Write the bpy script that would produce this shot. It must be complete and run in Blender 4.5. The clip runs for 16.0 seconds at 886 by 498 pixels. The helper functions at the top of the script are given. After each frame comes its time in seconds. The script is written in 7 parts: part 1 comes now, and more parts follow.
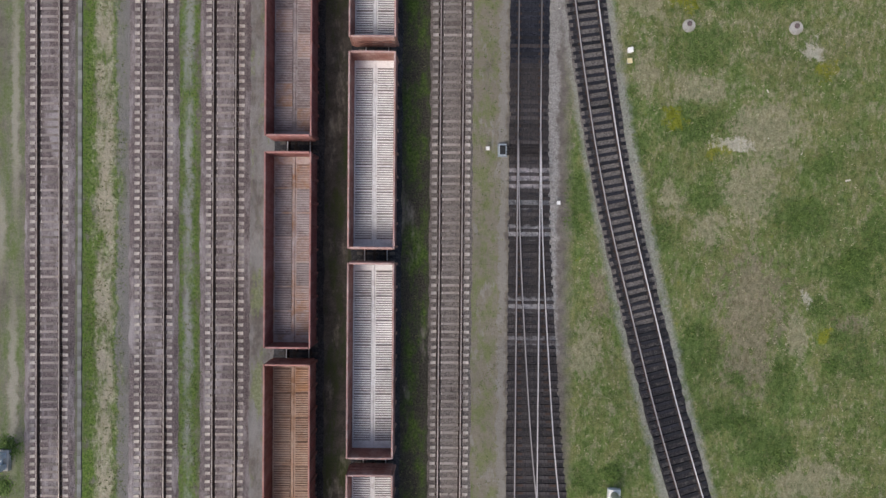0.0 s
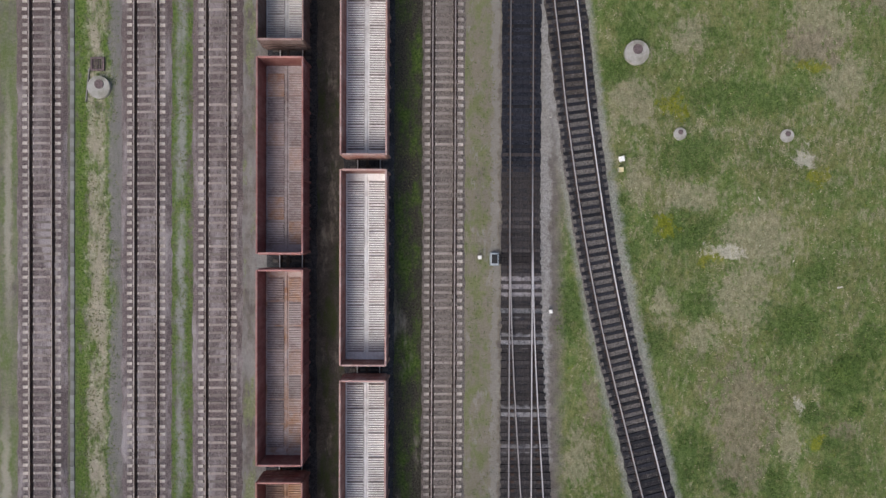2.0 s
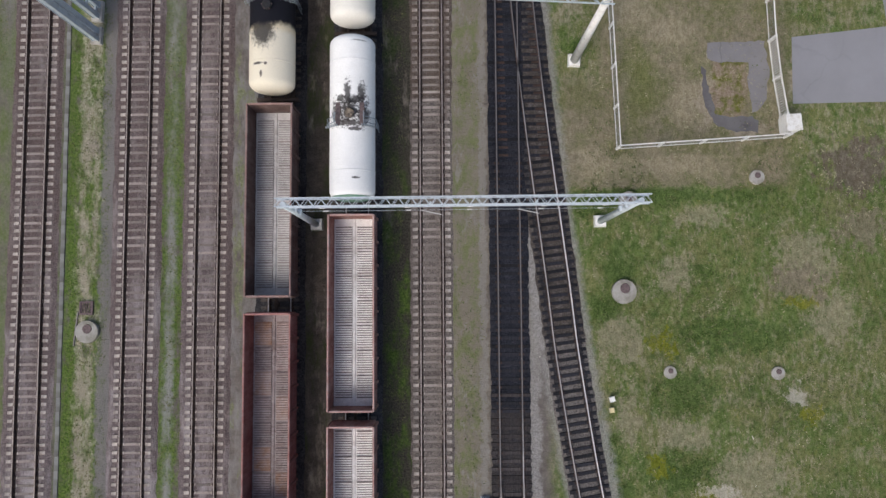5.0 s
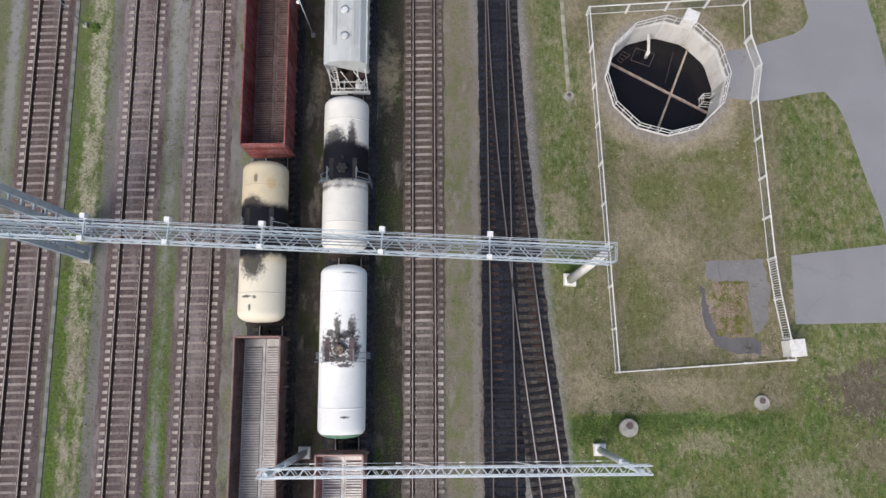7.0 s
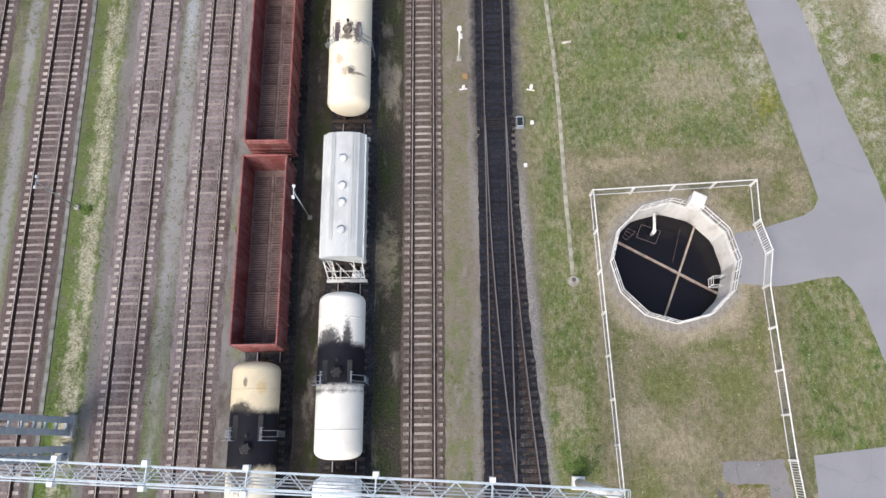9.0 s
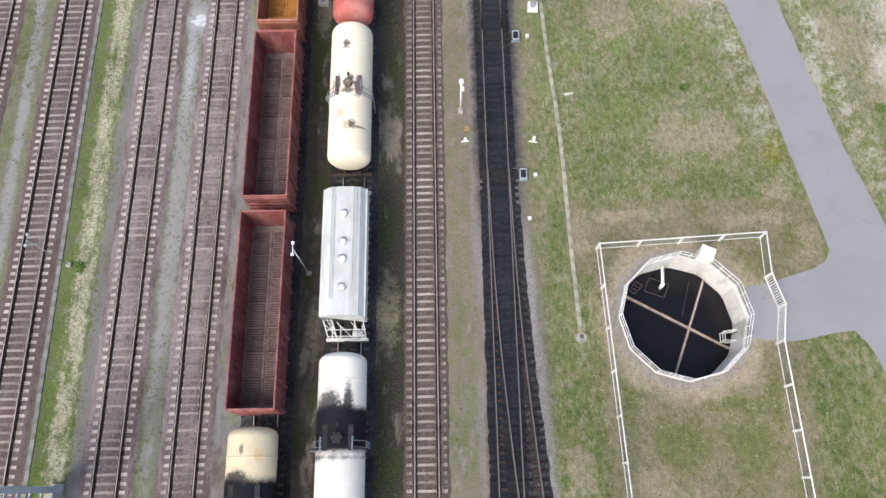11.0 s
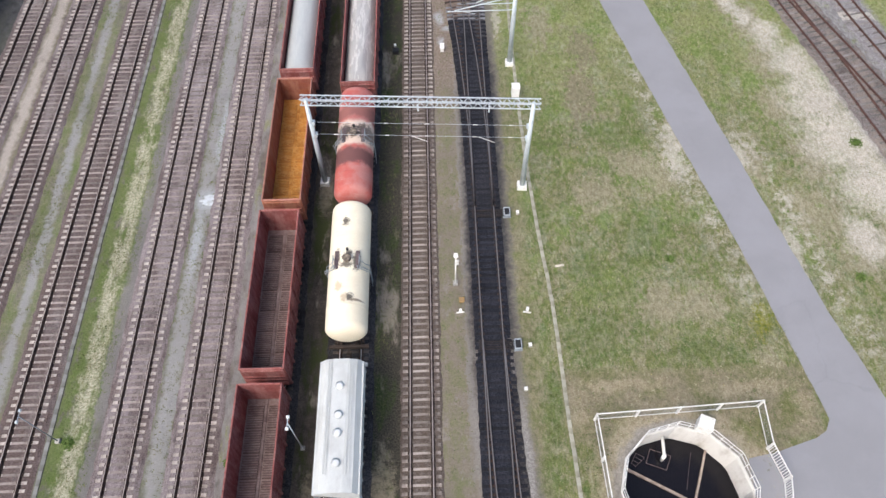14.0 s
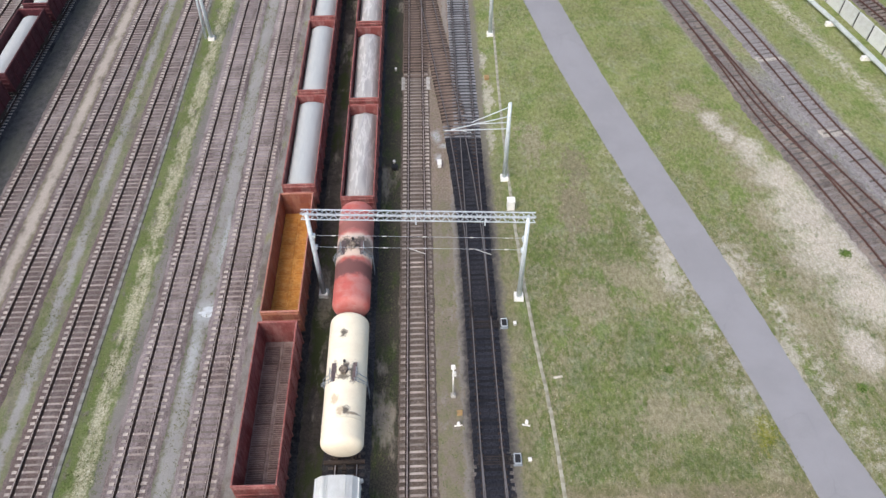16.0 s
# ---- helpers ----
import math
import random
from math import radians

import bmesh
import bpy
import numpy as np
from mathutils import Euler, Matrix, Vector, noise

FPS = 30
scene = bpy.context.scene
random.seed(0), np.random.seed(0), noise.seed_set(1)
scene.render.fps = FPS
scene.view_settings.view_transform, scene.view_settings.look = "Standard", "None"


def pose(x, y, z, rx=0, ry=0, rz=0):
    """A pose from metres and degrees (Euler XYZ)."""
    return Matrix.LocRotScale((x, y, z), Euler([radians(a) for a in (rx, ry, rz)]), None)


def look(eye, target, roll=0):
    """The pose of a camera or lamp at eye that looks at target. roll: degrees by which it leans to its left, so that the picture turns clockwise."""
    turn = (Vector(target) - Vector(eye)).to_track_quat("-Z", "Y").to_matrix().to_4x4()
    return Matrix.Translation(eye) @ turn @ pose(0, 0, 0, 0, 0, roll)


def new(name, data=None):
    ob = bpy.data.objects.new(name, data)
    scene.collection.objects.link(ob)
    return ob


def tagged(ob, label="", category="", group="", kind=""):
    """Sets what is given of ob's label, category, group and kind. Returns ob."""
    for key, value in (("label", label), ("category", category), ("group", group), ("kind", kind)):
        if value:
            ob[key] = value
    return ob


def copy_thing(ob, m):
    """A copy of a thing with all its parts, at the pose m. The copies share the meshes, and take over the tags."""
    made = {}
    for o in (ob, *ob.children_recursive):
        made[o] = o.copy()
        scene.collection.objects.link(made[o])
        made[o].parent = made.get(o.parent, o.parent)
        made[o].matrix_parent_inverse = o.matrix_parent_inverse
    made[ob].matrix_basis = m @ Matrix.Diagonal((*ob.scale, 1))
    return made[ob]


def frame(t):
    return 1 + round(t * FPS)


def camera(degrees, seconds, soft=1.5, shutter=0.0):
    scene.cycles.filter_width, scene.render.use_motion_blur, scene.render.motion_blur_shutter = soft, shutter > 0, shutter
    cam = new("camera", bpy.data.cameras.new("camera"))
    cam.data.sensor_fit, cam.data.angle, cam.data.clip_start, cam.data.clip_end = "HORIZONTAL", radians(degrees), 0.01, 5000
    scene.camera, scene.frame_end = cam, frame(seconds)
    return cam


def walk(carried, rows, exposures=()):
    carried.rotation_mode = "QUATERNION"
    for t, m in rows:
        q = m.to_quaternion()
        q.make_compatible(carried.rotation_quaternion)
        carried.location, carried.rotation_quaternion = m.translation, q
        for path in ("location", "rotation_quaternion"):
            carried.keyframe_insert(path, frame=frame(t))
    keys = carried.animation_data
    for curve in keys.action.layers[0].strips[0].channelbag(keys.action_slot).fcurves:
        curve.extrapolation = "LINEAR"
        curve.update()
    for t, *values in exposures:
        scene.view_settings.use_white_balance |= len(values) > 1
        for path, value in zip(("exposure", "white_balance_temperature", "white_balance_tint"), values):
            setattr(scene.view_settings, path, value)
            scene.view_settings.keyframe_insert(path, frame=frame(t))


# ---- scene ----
cam = camera(63.43, 16.0)
PATH = [
    (0, 0.239, 2.408, 50.278, -0.735, -0.014, 0.483),
    (0.5, 0.358, 4.238, 50.286, -0.707, -0.015, 0.492),
    (1, 0.501, 6.092, 50.251, -0.656, 0.017, 0.399),
    (1.5, 0.625, 7.954, 50.247, -0.599, 0.016, 0.305),
    (2, 0.751, 9.854, 50.236, -0.544, -0.003, 0.227),
    (2.5, 0.884, 11.824, 50.290, -0.174, 0.002, 0.120),
    (3, 1.007, 13.876, 50.348, 0.310, -0.011, 0.049),
    (3.2, 1.084, 14.690, 50.353, 0.502, 0.010, 0.050),
    (5.3, 1.749, 24.110, 50.320, 4.745, 0.140, -0.400),
    (5.5, 1.828, 25.112, 50.259, 5.239, 0.169, -0.381),
    (6, 2.006, 27.692, 50.225, 6.654, 0.202, -0.399),
    (6.5, 2.241, 30.538, 50.199, 7.923, 0.308, -0.284),
    (7, 2.438, 33.416, 50.163, 9.580, 0.407, -0.324),
    (7.5, 2.599, 36.369, 50.019, 11.386, 0.424, -0.247),
    (8, 2.702, 39.061, 49.927, 13.558, 0.385, -0.374),
    (8.5, 2.765, 41.062, 49.864, 14.811, 0.503, -0.361),
    (9, 2.758, 42.222, 49.745, 15.119, 0.724, -0.369),
    (9.2, 2.715, 42.640, 49.720, 15.060, 0.765, -0.378),
    (10.2, 2.420, 43.360, 49.090, 16.520, 0.600, -0.660),
    (11.3, 2.178, 43.619, 48.622, 19.489, 0.471, -0.945),
    (11.5, 2.156, 43.621, 48.627, 20.349, 0.460, -1.003),
    (12, 2.124, 43.617, 48.739, 22.549, 0.431, -1.111),
    (12.5, 2.130, 43.620, 48.957, 24.820, 0.394, -1.212),
    (13, 2.187, 43.667, 49.176, 27.032, 0.445, -1.301),
    (13.5, 2.249, 43.696, 49.388, 29.271, 0.463, -1.378),
    (14, 2.284, 43.725, 49.588, 31.453, 0.439, -1.421),
    (14.5, 2.308, 43.735, 49.774, 33.615, 0.418, -1.509),
    (15, 2.322, 43.751, 49.924, 35.757, 0.414, -1.583),
    (15.5, 2.336, 43.695, 49.997, 37.965, 0.387, -1.594),
    (16, 2.370, 43.585, 50.053, 40.165, 0.432, -1.612),
]
walk(cam, [(t, pose(*p)) for t, *p in PATH], [(0, 0.1), (3, 0.12), (5.5, -0.1), (6.5, -0.02), (7.5, 0.28), (8.5, 0.52), (12.5, 0.66), (14, 0.6), (16, 0.52)])

# ---- light ----
SUN_AZ, SUN_EL = 216.0, 50.0
world = bpy.data.worlds.new("overcast_sky")
scene.world = world
world.use_nodes = True
wn = world.node_tree
sky = wn.nodes.new("ShaderNodeTexSky")
sky.sky_type = 'NISHITA'
sky.sun_disc = False
sky.sun_elevation, sky.sun_rotation = radians(SUN_EL), radians(SUN_AZ)
sky.air_density, sky.dust_density, sky.ozone_density = 1.0, 4.0, 1.0
wn.links.new(sky.outputs[0], wn.nodes["Background"].inputs[0])
wn.nodes["Background"].inputs[1].default_value = 0.15
sun_data = bpy.data.lights.new("sun", 'SUN')
sun_data.energy, sun_data.angle, sun_data.color = 1.30, radians(30), (1.0, 0.98, 0.95)
sun = new("sun", sun_data)
az, el = radians(SUN_AZ), radians(SUN_EL)
sun.matrix_world = look((0, 0, 0), (-math.sin(az) * math.cos(el), -math.cos(az) * math.cos(el), -math.sin(el)))
sun.location = (0, 0, 120)


# ---- material helpers ----
class Nodes:
    """Small wrapper to write node materials in few words."""

    def __init__(self, name):
        self.mat = bpy.data.materials.new(name)
        self.mat.use_nodes = True
        self.t = self.mat.node_tree
        self.bsdf = self.t.nodes["Principled BSDF"]
        self.geo = self.t.nodes.new("ShaderNodeNewGeometry")
        self.tc = self.t.nodes.new("ShaderNodeTexCoord")
        self.info = self.t.nodes.new("ShaderNodeObjectInfo")

    @property
    def pos(self):
        return self.geo.outputs["Position"]

    @property
    def obj(self):
        return self.tc.outputs["Object"]

    @property
    def island(self):
        return self.geo.outputs["Random Per Island"]

    @property
    def rand(self):
        return self.info.outputs["Random"]

    def put(self, socket, value):
        if isinstance(value, bpy.types.NodeSocket):
            self.t.links.new(value, socket)
        elif isinstance(value, (tuple, list)) and len(value) == 3 and socket.type == 'RGBA':
            socket.default_value = (*value, 1)
        else:
            socket.default_value = value

    def noise(self, scale, detail=4, rough=0.6, vec=None, stretch=None):
        n = self.t.nodes.new("ShaderNodeTexNoise")
        n.inputs["Scale"].default_value, n.inputs["Detail"].default_value, n.inputs["Roughness"].default_value = scale, detail, rough
        v = vec or self.pos
        if stretch:
            m = self.t.nodes.new("ShaderNodeMapping")
            m.inputs["Scale"].default_value = stretch
            self.t.links.new(v, m.inputs[0])
            v = m.outputs[0]
        self.t.links.new(v, n.inputs["Vector"])
        return n.outputs["Fac"]

    def voronoi(self, scale, vec=None, out="Distance", feature='F1'):
        n = self.t.nodes.new("ShaderNodeTexVoronoi")
        n.feature = feature
        n.inputs["Scale"].default_value = scale
        self.t.links.new(vec or self.pos, n.inputs["Vector"])
        return n.outputs[out]

    def warped(self, scale, reach, detail=5):
        """The position pushed about by noise, for ragged outlines."""
        n = self.t.nodes.new("ShaderNodeTexNoise")
        n.inputs["Scale"].default_value, n.inputs["Detail"].default_value, n.inputs["Roughness"].default_value = scale, detail, 0.72
        self.t.links.new(self.pos, n.inputs["Vector"])
        m = self.t.nodes.new("ShaderNodeVectorMath")
        m.operation = 'MULTIPLY_ADD'
        self.t.links.new(n.outputs["Color"], m.inputs[0])
        m.inputs[1].default_value = (reach, reach, 0)
        self.t.links.new(self.pos, m.inputs[2])
        o = self.t.nodes.new("ShaderNodeVectorMath")
        self.t.links.new(m.outputs[0], o.inputs[0])
        o.inputs[1].default_value = (-reach / 2, -reach / 2, 0)
        return o.outputs[0]

    def spots(self, vec, places):
        """How far out of the nearest ellipse (x, y, half width, half length): 0 in its middle, 1 on its edge."""
        least = None
        for px, py, rx, ry in places:
            m = self.t.nodes.new("ShaderNodeVectorMath")
            m.operation = 'MULTIPLY_ADD'
            self.t.links.new(vec, m.inputs[0])
            m.inputs[1].default_value, m.inputs[2].default_value = (1 / rx, 1 / ry, 0), (-px / rx, -py / ry, 0)
            l = self.t.nodes.new("ShaderNodeVectorMath")
            l.operation = 'LENGTH'
            self.t.links.new(m.outputs[0], l.inputs[0])
            least = l.outputs["Value"] if least is None else self.math('MINIMUM', least, l.outputs["Value"])
        return least

    def math(self, op, a, b=0.0, clamp=False):
        n = self.t.nodes.new("ShaderNodeMath")
        n.operation, n.use_clamp = op, clamp
        self.put(n.inputs[0], a)
        self.put(n.inputs[1], b)
        return n.outputs[0]

    def xyz(self, v=None):
        n = self.t.nodes.new("ShaderNodeSeparateXYZ")
        self.t.links.new(v or self.pos, n.inputs[0])
        return n.outputs[0], n.outputs[1], n.outputs[2]

    def step(self, v, lo, hi, a=0.0, b=1.0):
        n = self.t.nodes.new("ShaderNodeMapRange")
        n.interpolation_type = 'SMOOTHSTEP'
        self.put(n.inputs[0], v)
        for i, x in enumerate((lo, hi, a, b)):
            n.inputs[i + 1].default_value = x
        return n.outputs[0]

    def mix(self, fac, a, b, blend='MIX'):
        n = self.t.nodes.new("ShaderNodeMix")
        n.data_type, n.blend_type = 'RGBA', blend
        self.put(n.inputs[0], fac)
        self.put(n.inputs[6], a)
        self.put(n.inputs[7], b)
        return n.outputs[2]

    def bump(self, height, strength=0.4, distance=0.03):
        n = self.t.nodes.new("ShaderNodeBump")
        n.inputs["Strength"].default_value, n.inputs["Distance"].default_value = strength, distance
        self.put(n.inputs["Height"], height)
        self.t.links.new(n.outputs[0], self.bsdf.inputs["Normal"])

    def done(self, color, rough=0.8, metal=0.0, spec=0.3):
        self.put(self.bsdf.inputs["Base Color"], color)
        self.put(self.bsdf.inputs["Roughness"], rough)
        self.bsdf.inputs["Metallic"].default_value = metal
        self.bsdf.inputs["Specular IOR Level"].default_value = spec
        return self.mat


def worn(name, base, dirt, amount=0.45, scale=1.2, rough=0.7, metal=0.0, grain=30, spots=None, spec=0.3, vary=0.12, streak=None):
    """A painted, cast or bare surface with stains at two scales, fine grain and small relief."""
    n = Nodes(name)
    big = n.noise(scale, 5, 0.65, n.obj, streak)
    fine = n.noise(grain, 3, 0.6, n.obj)
    fac = n.step(big, 0.62 - amount * 0.5, 0.85 - amount * 0.3)
    col = n.mix(fac, base, dirt)
    if spots:
        col = n.mix(n.step(n.noise(scale * 4, 4, 0.7, n.obj), 0.6, 0.68), col, spots)
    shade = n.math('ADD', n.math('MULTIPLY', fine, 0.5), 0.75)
    col = n.mix(1.0, col, shade, 'MULTIPLY')
    tone = n.math('ADD', n.math('MULTIPLY', n.rand, vary), 1 - vary / 2)
    col = n.mix(1.0, col, tone, 'MULTIPLY')
    n.bump(n.math('ADD', fine, n.math('MULTIPLY', big, 2.0)), 0.25, 0.02)
    return n.done(col, n.step(big, 0.3, 0.8, rough - 0.08, min(1.0, rough + 0.12)), metal, spec)


def ballast(name, a, b, dark, oil=0.35, dust=None, patches=(), rusted=None):
    """Crushed stone with mixed tones and oily stains."""
    n = Nodes(name)
    st = n.voronoi(16, out="Color")
    cell = n.math('MULTIPLY', n.xyz(st)[0], 1.0)
    col = n.mix(cell, a, b)
    col = n.mix(n.step(n.noise(0.45, 5, 0.65), 0.62 - oil * 0.4, 0.8), col, dark)
    col = n.mix(n.step(n.noise(2.2, 4, 0.7), 0.45, 0.75, 0.0, 0.55), col, n.mix(0.5, a, dark))
    if dust:
        col = n.mix(n.step(n.noise(0.55, 6, 0.75, stretch=(1, 0.3, 1)), 0.45, 0.66, 0, 0.8), col, dust)
    if rusted:
        west = n.math('MULTIPLY', n.step(n.xyz()[0], -17, -25, 0.55, 1.0), n.step(n.xyz()[1], 110, 66, 0.35, 1.0))
        col = n.mix(n.math('MULTIPLY', n.math('MULTIPLY', west, n.step(n.xyz()[1], 8, 34)), n.step(n.noise(0.35, 6, 0.75, stretch=(1, 0.4, 1)), 0.30, 0.62, 0.35, 0.85)), col, n.mix(cell, tuple(v * 0.55 for v in rusted), rusted))
    if rusted:
        powdered = n.math('MULTIPLY', n.step(n.xyz()[0], -24, -22), n.math('MULTIPLY', n.step(n.xyz()[1], 42, 54), n.step(n.noise(0.4, 7, 0.78, stretch=(1, 0.35, 1)), 0.40, 0.60)))
        col = n.mix(n.math('MULTIPLY', powdered, 0.6), col, n.mix(cell, (0.25, 0.215, 0.222), (0.40, 0.355, 0.362)))
    if patches:
        y = n.math('ADD', n.xyz()[1], n.math('MULTIPLY', n.math('SUBTRACT', n.noise(1.8, 4, 0.7), 0.5), 0.9))
        for mid, half, c in patches:
            m = n.step(n.math('ABSOLUTE', n.math('SUBTRACT', y, mid)), half + 0.25, half - 0.1)
            m = n.math('MULTIPLY', m, n.step(n.noise(2.6, 5, 0.75), 0.32, 0.55, 0.25, 0.95))
            col = n.mix(m, col, n.mix(cell, tuple(v * 0.6 for v in c), c))
    col = n.mix(1.0, col, n.math('ADD', n.math('MULTIPLY', n.noise(40, 2), 0.8), 0.6), 'MULTIPLY')
    n.bump(n.voronoi(16), 0.8, 0.06)
    return n.done(col, 0.92, 0, 0.2)


def ground_material(name, meadow):
    """Meadow side: grass, sand, the dry plot. Yard side: cinders with strips of weeds, paths, soot and painted shade
    between the tracks.
    """
    n = Nodes(name)
    x, y, z = n.xyz()
    wob = n.math('MULTIPLY', n.math('SUBTRACT', n.noise(0.5, 4, 0.7), 0.5), 1.0)
    wob2 = n.math('MULTIPLY', n.math('SUBTRACT', n.noise(2.5, 3, 0.6), 0.5), 0.7)
    xw = n.math('ADD', x, n.math('ADD', wob, wob2))
    yw = n.math('ADD', y, n.math('ADD', n.math('MULTIPLY', wob, -1.3), wob2))
    fine, mid, low = n.noise(9, 5, 0.75), n.noise(1.3, 5, 0.7), n.noise(0.16, 4, 0.6)
    speck = n.noise(5.5, 5, 0.8)
    if meadow:
        tex = n.math('ADD', n.math('MULTIPLY', fine, 0.42), n.math('MULTIPLY', n.noise(2.4, 7, 0.8, stretch=(1.3, 0.75, 1)), 0.58))
        grain = n.step(tex, 0.36, 0.66)
        wv = n.warped(0.7, 3.4, 6)

        def tone(a, b):
            return n.mix(grain, a, b)

        green, olive = tone((0.044, 0.080, 0.012), (0.166, 0.216, 0.072)), tone((0.080, 0.098, 0.026), (0.235, 0.240, 0.105))
        lush, straw = tone((0.032, 0.064, 0.011), (0.138, 0.192, 0.062)), tone((0.155, 0.140, 0.080), (0.400, 0.362, 0.260))
        brown, pale = tone((0.120, 0.095, 0.062), (0.290, 0.250, 0.185)), tone((0.330, 0.300, 0.240), (0.600, 0.560, 0.490))
        bloom, burnt = tone((0.095, 0.115, 0.008), (0.260, 0.255, 0.020)), tone((0.075, 0.056, 0.042), (0.205, 0.170, 0.140))
        # green and olive drifts with thin straw in them, drier to the north and east
        dry_way = n.math('ADD', n.step(y, 10, 19, 0.0, 0.03), n.step(y, 40, 70, 0.0, 0.028))
        dry_way = n.math('SUBTRACT', dry_way, n.math('MULTIPLY', n.step(y, 18, 22, 0, 0.04), n.step(y, 34, 30)))
        field = n.math('ADD', n.noise(0.50, 8, 0.74, stretch=(1.2, 0.8, 1)), dry_way)
        grass = n.mix(n.step(field, 0.43, 0.58), green, olive)
        thin = n.math('ADD', n.noise(1.15, 8, 0.80, stretch=(1.4, 0.7, 3)), dry_way)
        grass = n.mix(n.step(thin, 0.49, 0.63, 0, 0.74), grass, straw)
        grass = n.mix(n.step(n.noise(0.9, 8, 0.78, stretch=(1, 1, 7)), 0.53, 0.62, 0, 0.8), grass, lush)
        grass = n.mix(n.step(n.math('ADD', n.noise(2.3, 8, 0.82, stretch=(1.3, 0.7, 9)), dry_way), 0.58, 0.70, 0, 0.40), grass, pale)
        grass = n.mix(n.step(n.noise(1.3, 7, 0.8, stretch=(1, 1, 11)), 0.58, 0.68, 0, 0.6), grass, bloom)
        fresh = n.math('MULTIPLY', n.step(y, 84, 102), n.step(n.noise(0.35, 7, 0.75), 0.32, 0.58, 0.35, 0.9))
        grass = n.mix(fresh, grass, tone((0.138, 0.162, 0.050), (0.330, 0.350, 0.160)))
        # drifts of grey-green, russet and fresh grass in the north
        drifts = ((0.42, 0.50, 0.62, 0.55, tone((0.170, 0.180, 0.115), (0.395, 0.398, 0.305))), (0.37, 0.55, 0.66, 0.45, tone((0.130, 0.108, 0.060), (0.310, 0.268, 0.175))), (0.31, 0.47, 0.60, 0.72, tone((0.070, 0.116, 0.018), (0.222, 0.288, 0.092))))
        north = n.step(y, 58, 76)
        for scale, lo, hi, amount, colour in drifts:
            grass = n.mix(n.math('MULTIPLY', north, n.step(n.noise(scale, 9, 0.78, stretch=(1.15, 0.85, 1)), lo, hi, 0, amount)), grass, colour)
        shred = n.math('MULTIPLY', n.math('SUBTRACT', n.noise(1.25, 9, 0.80, stretch=(1.25, 0.8, 1)), 0.5), 5.5)
        for places, colour, amount in MEADOW_SPOTS:
            kinds = dict(lush=lush, straw=straw, brown=brown, pale=pale, bloom=bloom, burnt=burnt)
            grass = n.mix(n.step(n.math('ADD', n.spots(wv, places), shred), 1.12, 0.60, 0, amount), grass, kinds[colour])
        # worn verges of the road, bleached and stony
        kerb = n.math('ADD', x, n.math('SUBTRACT', n.math('MULTIPLY', y, 0.2187), 42.6))
        verge = n.math('MULTIPLY', n.step(n.math('ABSOLUTE', n.math('ADD', kerb, 1.0)), 2.2, 0.2), n.math('MULTIPLY', n.step(y, 62, 72), n.step(y, 104, 92)))
        east = n.math('MULTIPLY', n.step(n.math('ABSOLUTE', n.math('SUBTRACT', kerb, 5.9)), 2.0, 0.3), n.math('MULTIPLY', n.step(y, 60, 66), n.step(y, 92, 82)))
        verge = n.math('MAXIMUM', verge, east)
        grass = n.mix(n.math('MULTIPLY', verge, n.step(n.noise(0.9, 8, 0.82), 0.47, 0.60, 0, 0.85)), grass, pale)
        # bare sandy ground beside the rusty sidings
        bare = n.math('ADD', n.spots(wv, SAND_SPOTS), n.math('MULTIPLY', n.math('SUBTRACT', n.noise(0.45, 8, 0.80), 0.5), 2.8))
        sand = n.mix(n.step(speck, 0.36, 0.66), tone((0.27, 0.24, 0.18), (0.58, 0.535, 0.46)), tone((0.42, 0.385, 0.325), (0.74, 0.695, 0.63)))
        bare = n.math('ADD', bare, n.math('MULTIPLY', n.math('SUBTRACT', n.noise(2.6, 7, 0.85, stretch=(1.4, 0.6, 1)), 0.5), 2.6))
        grass = n.mix(n.step(bare, 1.65, 0.30, 0, 0.90), grass, sand)
        siding = n.math('ADD', xw, n.math('MULTIPLY', yw, 0.206))
        shoulder = n.math('MULTIPLY', n.step(siding, 57.6, 59.0), n.math('MULTIPLY', n.step(siding, 67.9, 66.9), n.step(y, 64, 70)))
        grown = n.math('MULTIPLY', n.step(n.math('ABSOLUTE', n.math('SUBTRACT', siding, 63.0)), 1.5, 0.7), n.step(y, 108, 116))
        shoulder = n.math('MULTIPLY', n.math('SUBTRACT', shoulder, n.math('MULTIPLY', shoulder, grown)), n.step(n.noise(0.7, 6, 0.75), 0.30, 0.48, 0.25, 0.95))
        grass = n.mix(shoulder, grass, tone((0.150, 0.143, 0.146), (0.375, 0.360, 0.362)))
        grass = n.mix(n.math('MULTIPLY', n.math('MULTIPLY', grown, n.step(n.noise(1.0, 6, 0.8), 0.40, 0.60)), 0.7), grass, straw)
        far_straw = n.math('MULTIPLY', n.step(n.math('ABSOLUTE', n.math('SUBTRACT', n.math('ADD', xw, n.math('MULTIPLY', yw, 0.25)), 78.2)), 1.5, 0.3), n.step(n.noise(1.2, 6, 0.85), 0.42, 0.56))
        grass = n.mix(n.math('MULTIPLY', far_straw, n.step(y, 66, 74, 0, 0.8)), grass, sand)
        # the dry plot inside the railings, and the mown straw-coloured band round it
        plot = n.math('MULTIPLY', n.math('MULTIPLY', n.step(xw, 12.2, 13.2), n.step(xw, 27.2, 25.6)), n.math('MULTIPLY', n.step(yw, 30.2, 30.7), n.step(yw, 63.6, 62.9)))
